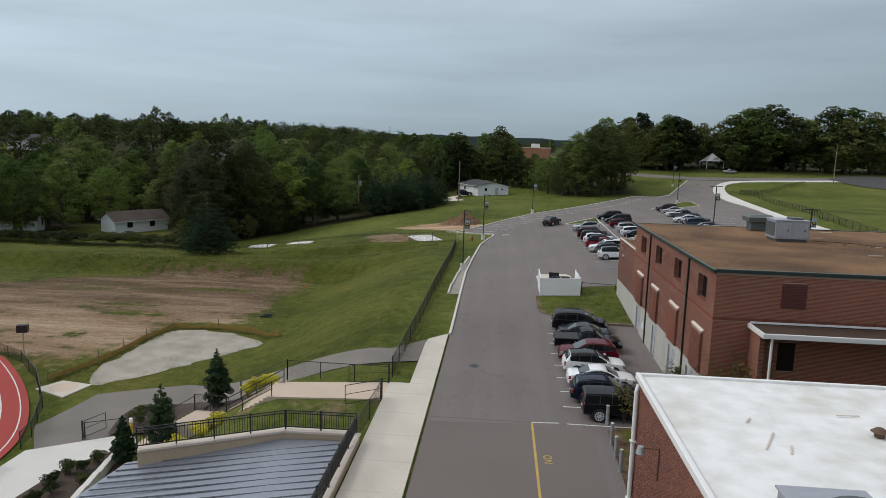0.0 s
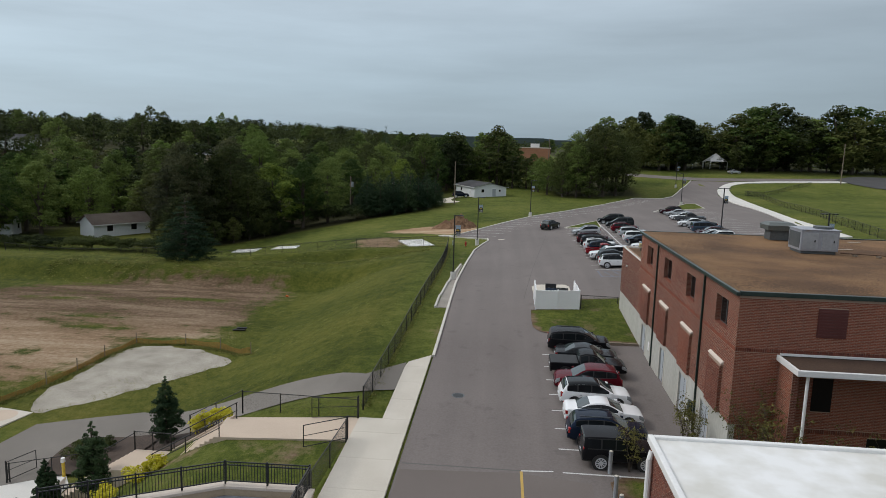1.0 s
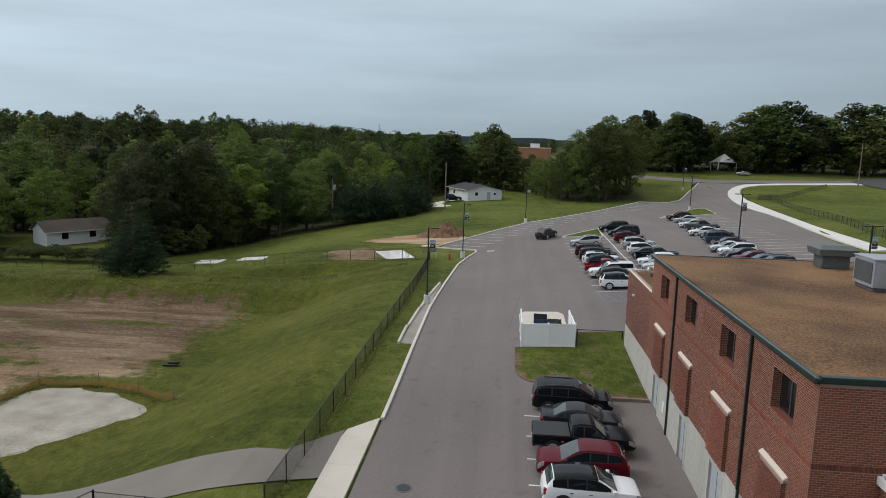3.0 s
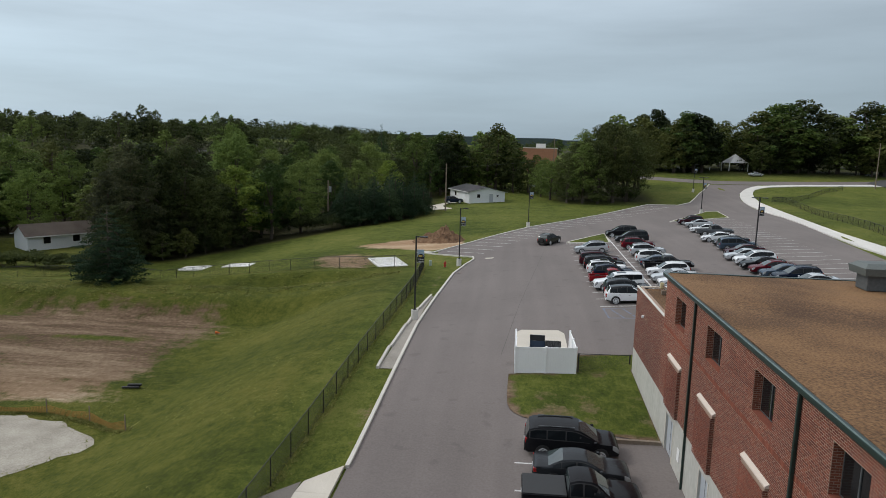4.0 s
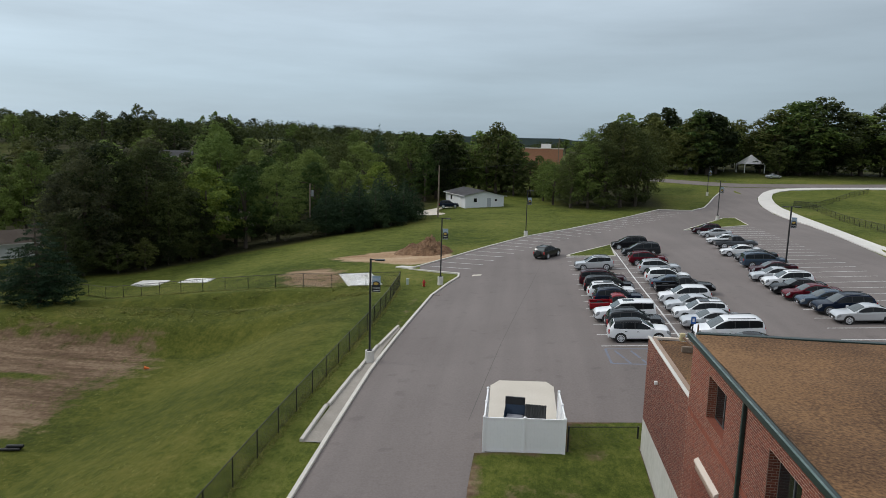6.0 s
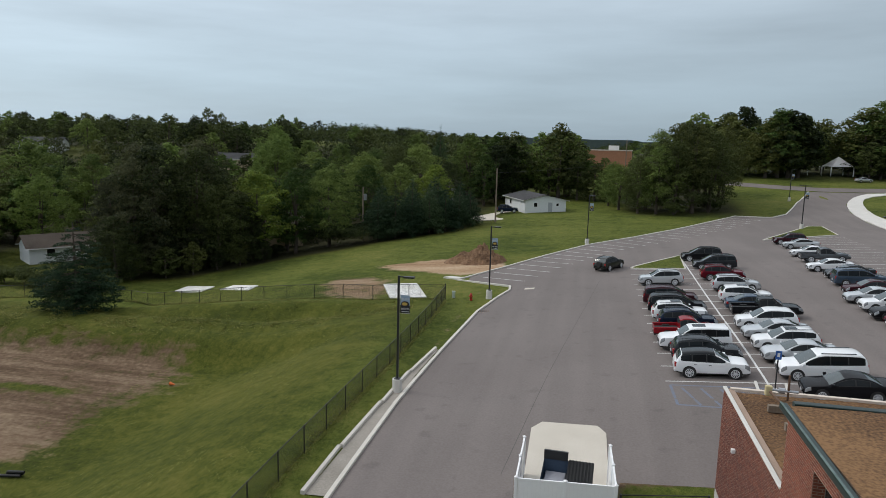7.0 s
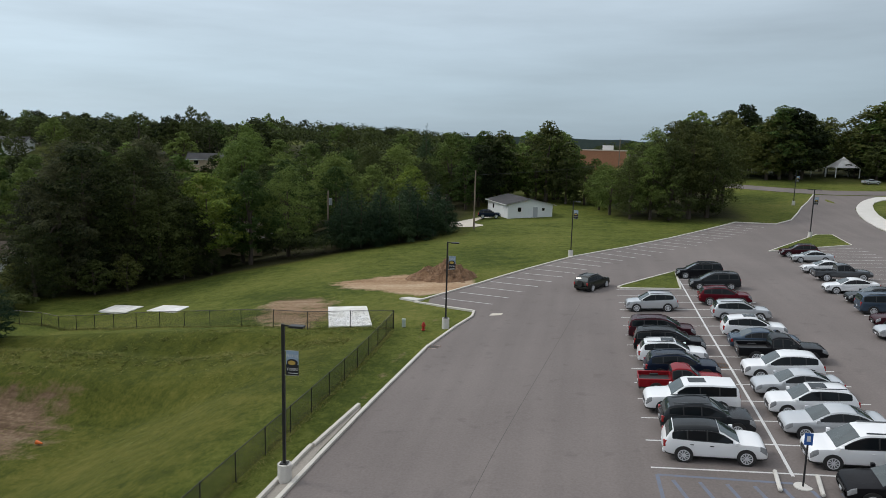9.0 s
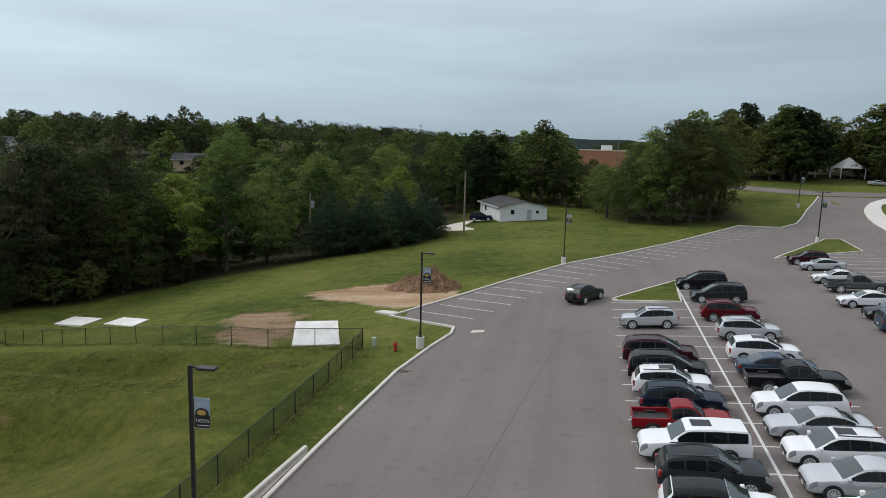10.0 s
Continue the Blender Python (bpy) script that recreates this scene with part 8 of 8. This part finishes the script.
def car(kind, colour, x, y, rz, label, group="", roof=None, rails=True, sunroof=False, spare=False, scale=.92, cover=False):
    sh = SHAPES[kind]
    L, W = sh["size"]
    t = thing({"suv": "suv", "sedan": "sedan_car", "van": "minivan", "pickup": "pickup_truck", "jeep": "off_road_car", "wagon": "estate_car"}[kind], x, y, lot(x, y), rz, label, "pickup truck" if kind == "pickup" else "car", group)
    # settle on the slope of the ground
    e = 1.2
    c, s_ = math.cos(radians(rz)), math.sin(radians(rz))
    fx = (lot(x + c * e, y + s_ * e) - lot(x - c * e, y - s_ * e)) / (2 * e)
    fy = (lot(x - s_ * e, y + c * e) - lot(x + s_ * e, y - c * e)) / (2 * e)
    t.matrix_basis = pose(x, y, lot(x, y), 0, 0, rz) @ pose(0, 0, 0, math.degrees(math.atan(fy)), -math.degrees(math.atan(fx)), 0) @ Matrix.Scale(scale, 4)
    body = part("body", car_mesh_body(sh), [colour, M_TRIM], t, smooth=True)
    body.data.set_sharp_from_angle(angle=radians(38))
    g1, g2, g3, ws, rw = sh["glass"]

    def side_glass(a, b, sgn, nm="side_window"):
        bm = bmesh.new()
        pr = []
        for k in range(4):
            u = a + (b - a) * k / 3
            h = ring(sh, u)
            p, q = Vector(h[4]), Vector(h[5])
            if q.z - p.z < .12:
                q = p + (q - p) * 1.0
            lo_, hi_ = p.lerp(q, .10), p.lerp(q, .94)
            pr.append([bm.verts.new((v_.x, sgn * (v_.y + .012), v_.z)) for v_ in (lo_, hi_)])
        for i, j in zip(pr, pr[1:]):
            bm.faces.new((i[0], j[0], j[1], i[1]))
        bmesh.ops.recalc_face_normals(bm, faces=bm.faces)
        part(nm, bm, M_CARGLASS, t)

    for sgn in (-1, 1):
        for a, b in ((g1, g2) if kind == "pickup" else (g1, g2, g3)):
            side_glass(a, b, sgn)

    def top_glass(a, b, nm):
        bm = bmesh.new()
        pr = []
        for k in range(5):
            u = a + (b - a) * k / 4
            h = ring(sh, u)
            w = h[6][1] * .97
            row = []
            for f in (-1, -.5, 0, .5, 1):
                z = h[6][2] + (h[8][2] - h[6][2]) * (1 - f * f)
                row.append(bm.verts.new((h[0][0], w * f, z + .014)))
            pr.append(row)
        for i, j in zip(pr, pr[1:]):
            for k in range(4):
                bm.faces.new((i[k], j[k], j[k + 1], i[k + 1]))
        bmesh.ops.recalc_face_normals(bm, faces=bm.faces)
        return part(nm, bm, M_SCREEN, t, smooth=True)

    top_glass(ws[0] + .006, ws[1] - .006, "windscreen")
    top_glass(rw[0], rw[1], "rear_window")
    if roof:
        bmr = bmesh.new()
        pr = []
        r0 = rw[1] + .01
        for u in sorted({r0, ws[0], *[r_[0] for r_ in sh["rows"] if r0 < r_[0] < ws[0]]}):
            h = ring(sh, u)
            half_ = [(h[q][1] * (1.008 if q == 5 else 1), h[q][2] + (.004 if q == 5 else .012)) for q in (5, 6, 7)]
            pr.append([bmr.verts.new((h[0][0], -y_, z_)) for y_, z_ in half_] + [bmr.verts.new((h[0][0], 0, h[8][2] + .010))] + [bmr.verts.new((h[0][0], y_, z_)) for y_, z_ in half_[::-1]])
        for i, j in zip(pr, pr[1:]):
            for k in range(6):
                bmr.faces.new((i[k], j[k], j[k + 1], i[k + 1]))
        bmesh.ops.recalc_face_normals(bmr, faces=bmr.faces)
        part("roof_panel", bmr, roof, t, "dark roof panel", smooth=True)
    if sunroof:
        zt = section(sh["rows"], -.05)[2]
        part("sunroof", nbox(-.16 * L, .02 * L, -.38, .38, zt + .016, zt + .034), M_CARGLASS, t)
    if rails and kind in ("suv", "van", "wagon"):
        for sgn in (-1, 1):
            zt = section(sh["rows"], -.12)[2]
            wt = W / 2 * section(sh["rows"], -.12)[4]
            part("roof_rail", nbox(-.36 * L, .03 * L, sgn * wt * .86 - .02, sgn * wt * .86 + .02, zt + .0, zt + .055, bevel=.01), M_DARKM, t)
    if kind == "pickup":
        part("load_bed", nbox(-.485 * L, -.138 * L, -.44 * W, .44 * W, .83, .87), M_TRIM, t, "black load bed liner")
        for sgn in (-1, 1):
            part("bed_side", nbox(-.497 * L, -.131 * L, sgn * W * .455 - .075, sgn * W * .455 + .075, .70, 1.13, bevel=.03), colour, t)
        if cover:
            part("bed_cover", nbox(-.495 * L, -.134 * L, -.47 * W, .47 * W, 1.12, 1.17, bevel=.02), M_TRIM, t, "flat black bed cover")
        part("tailgate", nbox(-.502 * L, -.488 * L, -.44 * W, .44 * W, .62, 1.12, bevel=.02), colour, t)
        for k, sgn in enumerate((-1, 1)):
            part("wheel_arch", nbox((sh["base"][0] - .05) * L, (sh["base"][0] + .05) * L, sgn * W * .39 - .1, sgn * W * .39 + .1, .86, 1.0, bevel=.04), M_TRIM, t)
    # lamps, plates, bumpers, mirrors
    for sgn in (-1, 1):
        lo, belt, top, wb, wt = section(sh["rows"], .478)
        part("headlight", wedge_lamp(sh, .425, .492, sgn), M_HEAD, t)
        lo, belt, top, wb, wt = section(sh["rows"], -.485)
        part("taillight", nbox(-.494 * L, -.455 * L, sgn * W / 2 * .83 - .09, sgn * W / 2 * .83 + .07, belt - .22, belt + (.0 if kind == "sedan" else .10), bevel=.025), M_TAIL, t)
        um = ws[1] - .045
        h = ring(sh, um)
        part("mirror", nbox(h[4][0] - .08, h[4][0] + .10, sgn * (W / 2 + .10) - .10, sgn * (W / 2 + .10) + .06, h[4][2] + .0, h[4][2] + .17, bevel=.03), colour, t)
        for uh in ((g2[0] + .02, g3[0] + .02) if kind != "pickup" else (g2[0] + .02,)):
            hh = ring(sh, uh)
            part("door_handle", nbox(hh[3][0] - .01, hh[3][0] + .16, sgn * hh[3][1] - .02, sgn * hh[3][1] + .025, hh[3][2] - .06, hh[3][2] - .025), M_TRIM if roof else colour, t)
    fr = section(sh["rows"], .49)
    part("grille", nbox(.478 * L, .503 * L, -.27 * W, .27 * W, fr[0] + .20, fr[1] - .03, bevel=.03), M_TRIM, t)
    part("lower_intake", nbox(.486 * L, .501 * L, -.30 * W, .30 * W, fr[0] + .02, fr[0] + .12, bevel=.02), M_TRIM, t)
    part("front_plate", nbox(.497 * L, .505 * L, -.15, .15, fr[0] + .08, fr[0] + .20), M_PLATE, t)
    rr = section(sh["rows"], -.495)
    part("rear_plate", nbox(-.505 * L, -.494 * L, -.15, .15, rr[0] + .18, rr[0] + .32), M_PLATE, t)
    part("rear_bumper", nbox(-.502 * L, -.47 * L, -.43 * W, .43 * W, rr[0] - .08, rr[0] + .12, bevel=.04), M_TRIM if kind in ("jeep", "pickup") else colour, t)
    # wheels
    r = sh["wheel"]
    key = r
    if key not in HUB_CACHE:
        bm = bmesh.new()
        m = Matrix.Rotation(radians(90), 4, "X")
        bmesh.ops.create_cone(bm, cap_ends=True, segments=26, radius1=r, radius2=r, depth=.23, matrix=m)
        bmesh.ops.bevel(bm, geom=[e_ for e_ in bm.edges if len(e_.link_faces) == 2 and any(len(f.verts) > 6 for f in e_.link_faces)], offset=.03, segments=2, affect="EDGES")
        ty = link_mesh("tyre", bm, M_TYRE)
        bm = bmesh.new()
        bmesh.ops.create_cone(bm, cap_ends=True, segments=22, radius1=r * .74, radius2=r * .74, depth=.245, matrix=m)
        for f in bm.faces:
            f.material_index = 1
        for k in range(10):
            a = radians(36 * k)
            d = Vector((math.cos(a), 0, math.sin(a)))
            for sy in (-1, 1):
                q = bmesh.ops.create_cube(bm, size=1.0, matrix=Matrix.Translation(d * r * .34 + Vector((0, sy * .124, 0))) @ Matrix.Rotation(-a, 4, "Y") @ Matrix.Diagonal((r * .70, .012, r * .12, 1)))
        for sy in (-1, 1):
            lip = [[bm.verts.new((q * r * math.cos(radians(15 * k)), sy * .129, q * r * math.sin(radians(15 * k)))) for k in range(24)] for q in (.755, .63)]
            for k in range(24):
                bm.faces.new((lip[0][k], lip[0][(k + 1) % 24], lip[1][(k + 1) % 24], lip[1][k]))
        ri = link_mesh("rim", bm, [M_RIM, M_DARKM])
        HUB_CACHE[key] = (ty, ri)
    for u in sh["base"]:
        for sgn in (-1, 1):
            lo, belt, top, wb, wt = section(sh["rows"], u)
            wh = new("tyre", HUB_CACHE[key][0]); wh.parent = t
            wh.location = (u * L, sgn * (W / 2 * wb - .085), r)
            rm = new("rim", HUB_CACHE[key][1]); rm.parent = wh
            rm.location = (0, sgn * .006, 0)
    if spare:
        bm = bmesh.new()
        rod(bm, (-.5 * L, 0, .95), (-.5 * L - .2, 0, .95), .34, n=18)
        part("spare_wheel", bm, M_TRIM, t, "covered spare wheel on the tailgate")
    return t


WHITE, BLACKP, RED, MAROON = paint("white", (.84, .85, .86), 0), paint("black", (.012, .012, .014), .1), paint("red", (.115, .008, .016), .2), paint("maroon", (.055, .014, .02), .3)
SILVER, GREY, NAVY, CHAR = paint("silver", (.56, .58, .60), .3), paint("grey", (.13, .14, .15), .5), paint("navy", (.012, .02, .04), .3), paint("charcoal", (.035, .038, .042), .4)
BRIGHT, SLATE, DGREY = paint("bright_red", (.25, .012, .018), .1), paint("slate_blue", (.07, .10, .14), .4), paint("olive_grey", (.045, .046, .042), .4)
E_, W_ = 0, 180
NEAR = "cars beside the school"
car("jeep", BLACKP, 7.25, 38.75, 1, "black boxy off-road car parked beside the school", NEAR)
car("suv", NAVY, 7.0, 41.3, -1, "dark blue sport utility car with roof rails", NEAR)
car("sedan", WHITE, 7.15, 43.95, 0, "white saloon car with dark windows", NEAR)
car("suv", WHITE, 7.0, 46.6, 1, "white sport utility car with a black roof", NEAR, roof=M_CARGLASS, rails=False)
car("suv", RED, 6.9, 49.2, 179, "dark red crossover with its nose to the drive", NEAR, rails=False)
car("pickup", BLACKP, 7.2, 51.8, 0, "black crew-cab pickup truck with a flat bed cover", NEAR, cover=True)
car("sedan", CHAR, 7.4, 54.3, -2, "charcoal saloon car beside a pickup", NEAR)
car("van", BLACKP, 7.15, 57.0, -1, "large black sport utility car beside the turf", NEAR)
ROWL = "cars in the west row"
car("suv", WHITE, 14.45, 84.15, E_ - 3, "white sport utility car with a black glass roof", ROWL, roof=M_CARGLASS, rails=False)
car("suv", CHAR, 14.6, 86.95, E_, "charcoal crossover car with roof rails", ROWL)
car("wagon", WHITE, 14.25, 89.65, W_ + 1, "white boxy estate car with black roof glass", ROWL, rails=False, sunroof=True)
car("pickup", BRIGHT, 14.15, 92.4, E_, "bright red pickup truck with an empty bed", ROWL, scale=.84)
car("suv", NAVY, 14.5, 95.1, E_, "dark navy sport utility car", ROWL)
car("suv", WHITE, 14.3, 97.95, E_ - 1, "pearl white crossover with a dark sunroof", ROWL, sunroof=True)
car("van", BLACKP, 14.4, 100.7, E_ - 2, "black family minivan in a bay", ROWL)
car("van", MAROON, 14.25, 104.2, E_ - 2, "dark maroon minivan in a bay", ROWL)
car("suv", SILVER, 14.3, 113.2, W_ + 2, "silver compact sport utility car beside the turf island", ROWL)
ROWR = "cars in the middle row"
car("sedan", BLACKP, 20.9, 81.0, W_ - 3, "black saloon car with steel hubcaps", ROWR)
car("van", WHITE, 20.5, 84.0, W_ - 2, "large white sport utility car with black windows", ROWR)
car("sedan", SILVER, 20.2, 86.95, W_ - 1, "silver saloon car in a bay", ROWR)
car("suv", WHITE, 20.0, 89.5, W_ - 2, "white sport utility car with black wheels and sunroof", ROWR, sunroof=True, scale=.88)
car("sedan", SILVER, 20.1, 92.3, W_, "pale silver saloon car", ROWR)
car("suv", WHITE, 20.1, 95.2, W_ - 2, "white compact crossover in a bay", ROWR, rails=False)
car("pickup", BLACKP, 20.9, 98.7, E_ - 2, "black extended-cab pickup truck", ROWR)
car("sedan", SLATE, 20.6, 101.5, E_ - 2, "slate blue saloon behind a pickup", ROWR)
car("suv", WHITE, 20.6, 104.6, E_ - 3, "white crossover with a small sunroof", ROWR, sunroof=True, rails=False)
car("suv", SILVER, 20.8, 109.9, E_ - 2, "silver sport utility car with a dark rear window", ROWR)
car("suv", RED, 20.6, 115.5, E_ - 2, "dark red sport utility car with roof rails", ROWR)
car("van", CHAR, 20.9, 122.2, W_ - 2, "black minivan with roof rails", ROWR)
car("van", BLACKP, 20.4, 128.2, W_ - 2, "black minivan at the end of the row", ROWR)
ROWE = "cars in the east row"
for kind, col, x, y, d, lab in (("sedan", SILVER, 31.2, 87.7, W_, "silver saloon car with chrome trim"), ("suv", NAVY, 30.9, 90.4, W_, "navy blue sport utility car"), ("sedan", SLATE, 30.7, 92.9, W_, "slate grey saloon in a bay"),
                                ("sedan", RED, 30.5, 95.4, W_, "dark red saloon in a bay"), ("sedan", BLACKP, 30.4, 98.0, W_, "black saloon car in a bay"), ("suv", WHITE, 30.6, 100.9, W_, "white sport utility car with dark windows"),
                                ("sedan", SILVER, 30.6, 104.2, W_, "silver saloon car in a bay"), ("sedan", MAROON, 31.6, 107.6, W_, "maroon saloon in a bay"), ("van", SLATE, 32.2, 112.0, E_, "blue-grey minivan in a bay"),
                                ("sedan", CHAR, 32.6, 115.9, W_, "dark grey saloon in a bay"), ("sedan", WHITE, 32.2, 120.3, W_, "white saloon car with a broad grille"), ("pickup", GREY, 33.6, 126.8, E_, "grey pickup truck with a toolbox"),
                                ("sedan", WHITE, 33.5, 131.5, W_, "white saloon in a bay"), ("sedan", SILVER, 34.6, 139.6, W_, "silver saloon car in a bay"), ("suv", MAROON, 34.4, 144.0, W_, "maroon minivan beside the turf island")):
    car(kind, col, x, y, d - 3, lab, ROWE)
car("suv", DGREY, 9.4, 122.2, 58, "dark grey sport utility car standing in the drive", spare=True)
car("sedan", SILVER, 80.2, 249.5, 15, "silver car on the side road by the wood", rails=False)
car("suv", NAVY, -9.6, 182.4, 10, "dark blue car in the house driveway")

# ---------------------------------------------------------------- brickwork
def brick_parts(rows, parent, base, udir, ndir, pick):
    """The picked bricks become parts on shared meshes, the rest one joined part."""
    near = [r for r in rows if pick(r)][:300]
    ids = {id(r) for r in near}
    far = [r for r in rows if id(r) not in ids]
    ob = new("brick_field", brick_mesh("brick_field", far, base, udir, ndir))
    ob.parent = parent
    ob["kind"] = "stuff"
    shared = {}
    for a, b, z0, z1, d in near:
        key = round(b - a, 3)
        if key not in shared:
            shared[key] = brick_mesh("brick", [(0, b - a, -.0275, .0275, .008)], (0, 0), udir, ndir)
        o = new("brick", shared[key])
        o.parent = parent
        o.location = (base[0] + a * udir[0], base[1] + a * udir[1], (z0 + z1) / 2)
    return ob


# west face of the school, running north from its south corner
hol = [(a - MY0, b - MY0, 5.42, 6.88) for a, b in WIN] + [(a + .06 - MY0, b - .06 - MY0, PLZ - .1, 3.7) for a, b in CAPS] + [(-1, 99, 4.80, 4.98)]
brick_parts(bricks(MY1 - MY0, PLZ + .02, ROOF - .18, hol, 1), west, (0, 0), (0, 1), (-1, 0), lambda r: 4.2 < r[0] < 11.5 and 6.0 < r[2] < 7.2)
brick_parts(bricks(LY1 - MY1, PLZ + .02, LOWROOF - .02, [], 2), school, (0, MY1 - MY0), (0, 1), (-1, 0), lambda r: False)
brick_parts(bricks(BX1 - WX, -1.7, ROOF - .2, [(15.5 - WX, 16.8 - WX, 5.65, 7.0), (15.6 - WX, 16.5 - WX, 2.1, 3.7), (18.3 - WX, 19.3 - WX, -2, .9), (-1, 99, 4.80, 4.98), (-1, 99, 1.02, 1.2)], 3), school, (0, -.002), (1, 0), (0, -1), lambda r: False)
for a, b in CAPS:
    w = b - a - .16
    brick_parts(bricks(w, PLZ + .01, 3.65, [], 4), school, (-.17, a + .08 - MY0), (0, 1), (-1, 0), lambda r: False)
    brick_parts(bricks(.165, PLZ + .01, 3.65, [], 5), school, (-.17, a + .08 - MY0), (1, 0), (0, -1), lambda r: False)
for a, b in WIN:
    brick_parts(bricks(.27, 5.43, 6.87, [], 6), school, (.005, b - MY0), (1, 0), (0, -1), lambda r: False)
brick_parts(bricks(1.45, -1.6, PZ - .26, [], 7), school, (14.02 - WX, 36.22 - MY0), (0, 1), (-1, 0), lambda r: False)
brick_parts(bricks(.28, -1.6, PZ - .26, [], 10), school, (14.02 - WX, 36.198 - MY0), (1, 0), (0, -1), lambda r: False)
brick_parts(bricks(26.3 - 5.0, -2.0, HZ - .22, [], 8), hall, (.1, 5.0 - 26.4), (0, 1), (-1, 0), lambda r: False)
brick_parts(bricks(14.0, -2.0, HZ - .22, [], 9), hall, (.1, -.1), (1, 0), (0, 1), lambda r: False)
# soldier courses on both faces
def soldiers(n, at_):
    rows = [(k * .1016 + .009, (k + 1) * .1016 - .009) for k in range(n)]
    v, fc = [], []
    for a, b in rows:
        q = len(v)
        v += [at_(u, o, z) for o in (0, .018) for u, z in ((a, .006), (b, .006), (b, .194), (a, .194))]
        fc += [(q + 4, q + 5, q + 6, q + 7), (q, q + 1, q + 5, q + 4), (q + 1, q + 2, q + 6, q + 5), (q + 2, q + 3, q + 7, q + 6), (q + 3, q, q + 4, q + 7)]
    ob = new("soldier_course", arrays_mesh("soldier_course", v, fc, M_BRICK))
    ob.parent = school
    ob["kind"] = "stuff"


for z in (4.79, 1.01):
    soldiers(150, lambda u, o, w: (u, -.002 - o, z + w))
soldiers(int((MY1 - MY0) / .1016), lambda u, o, w: (-o, u, 4.79 + w))
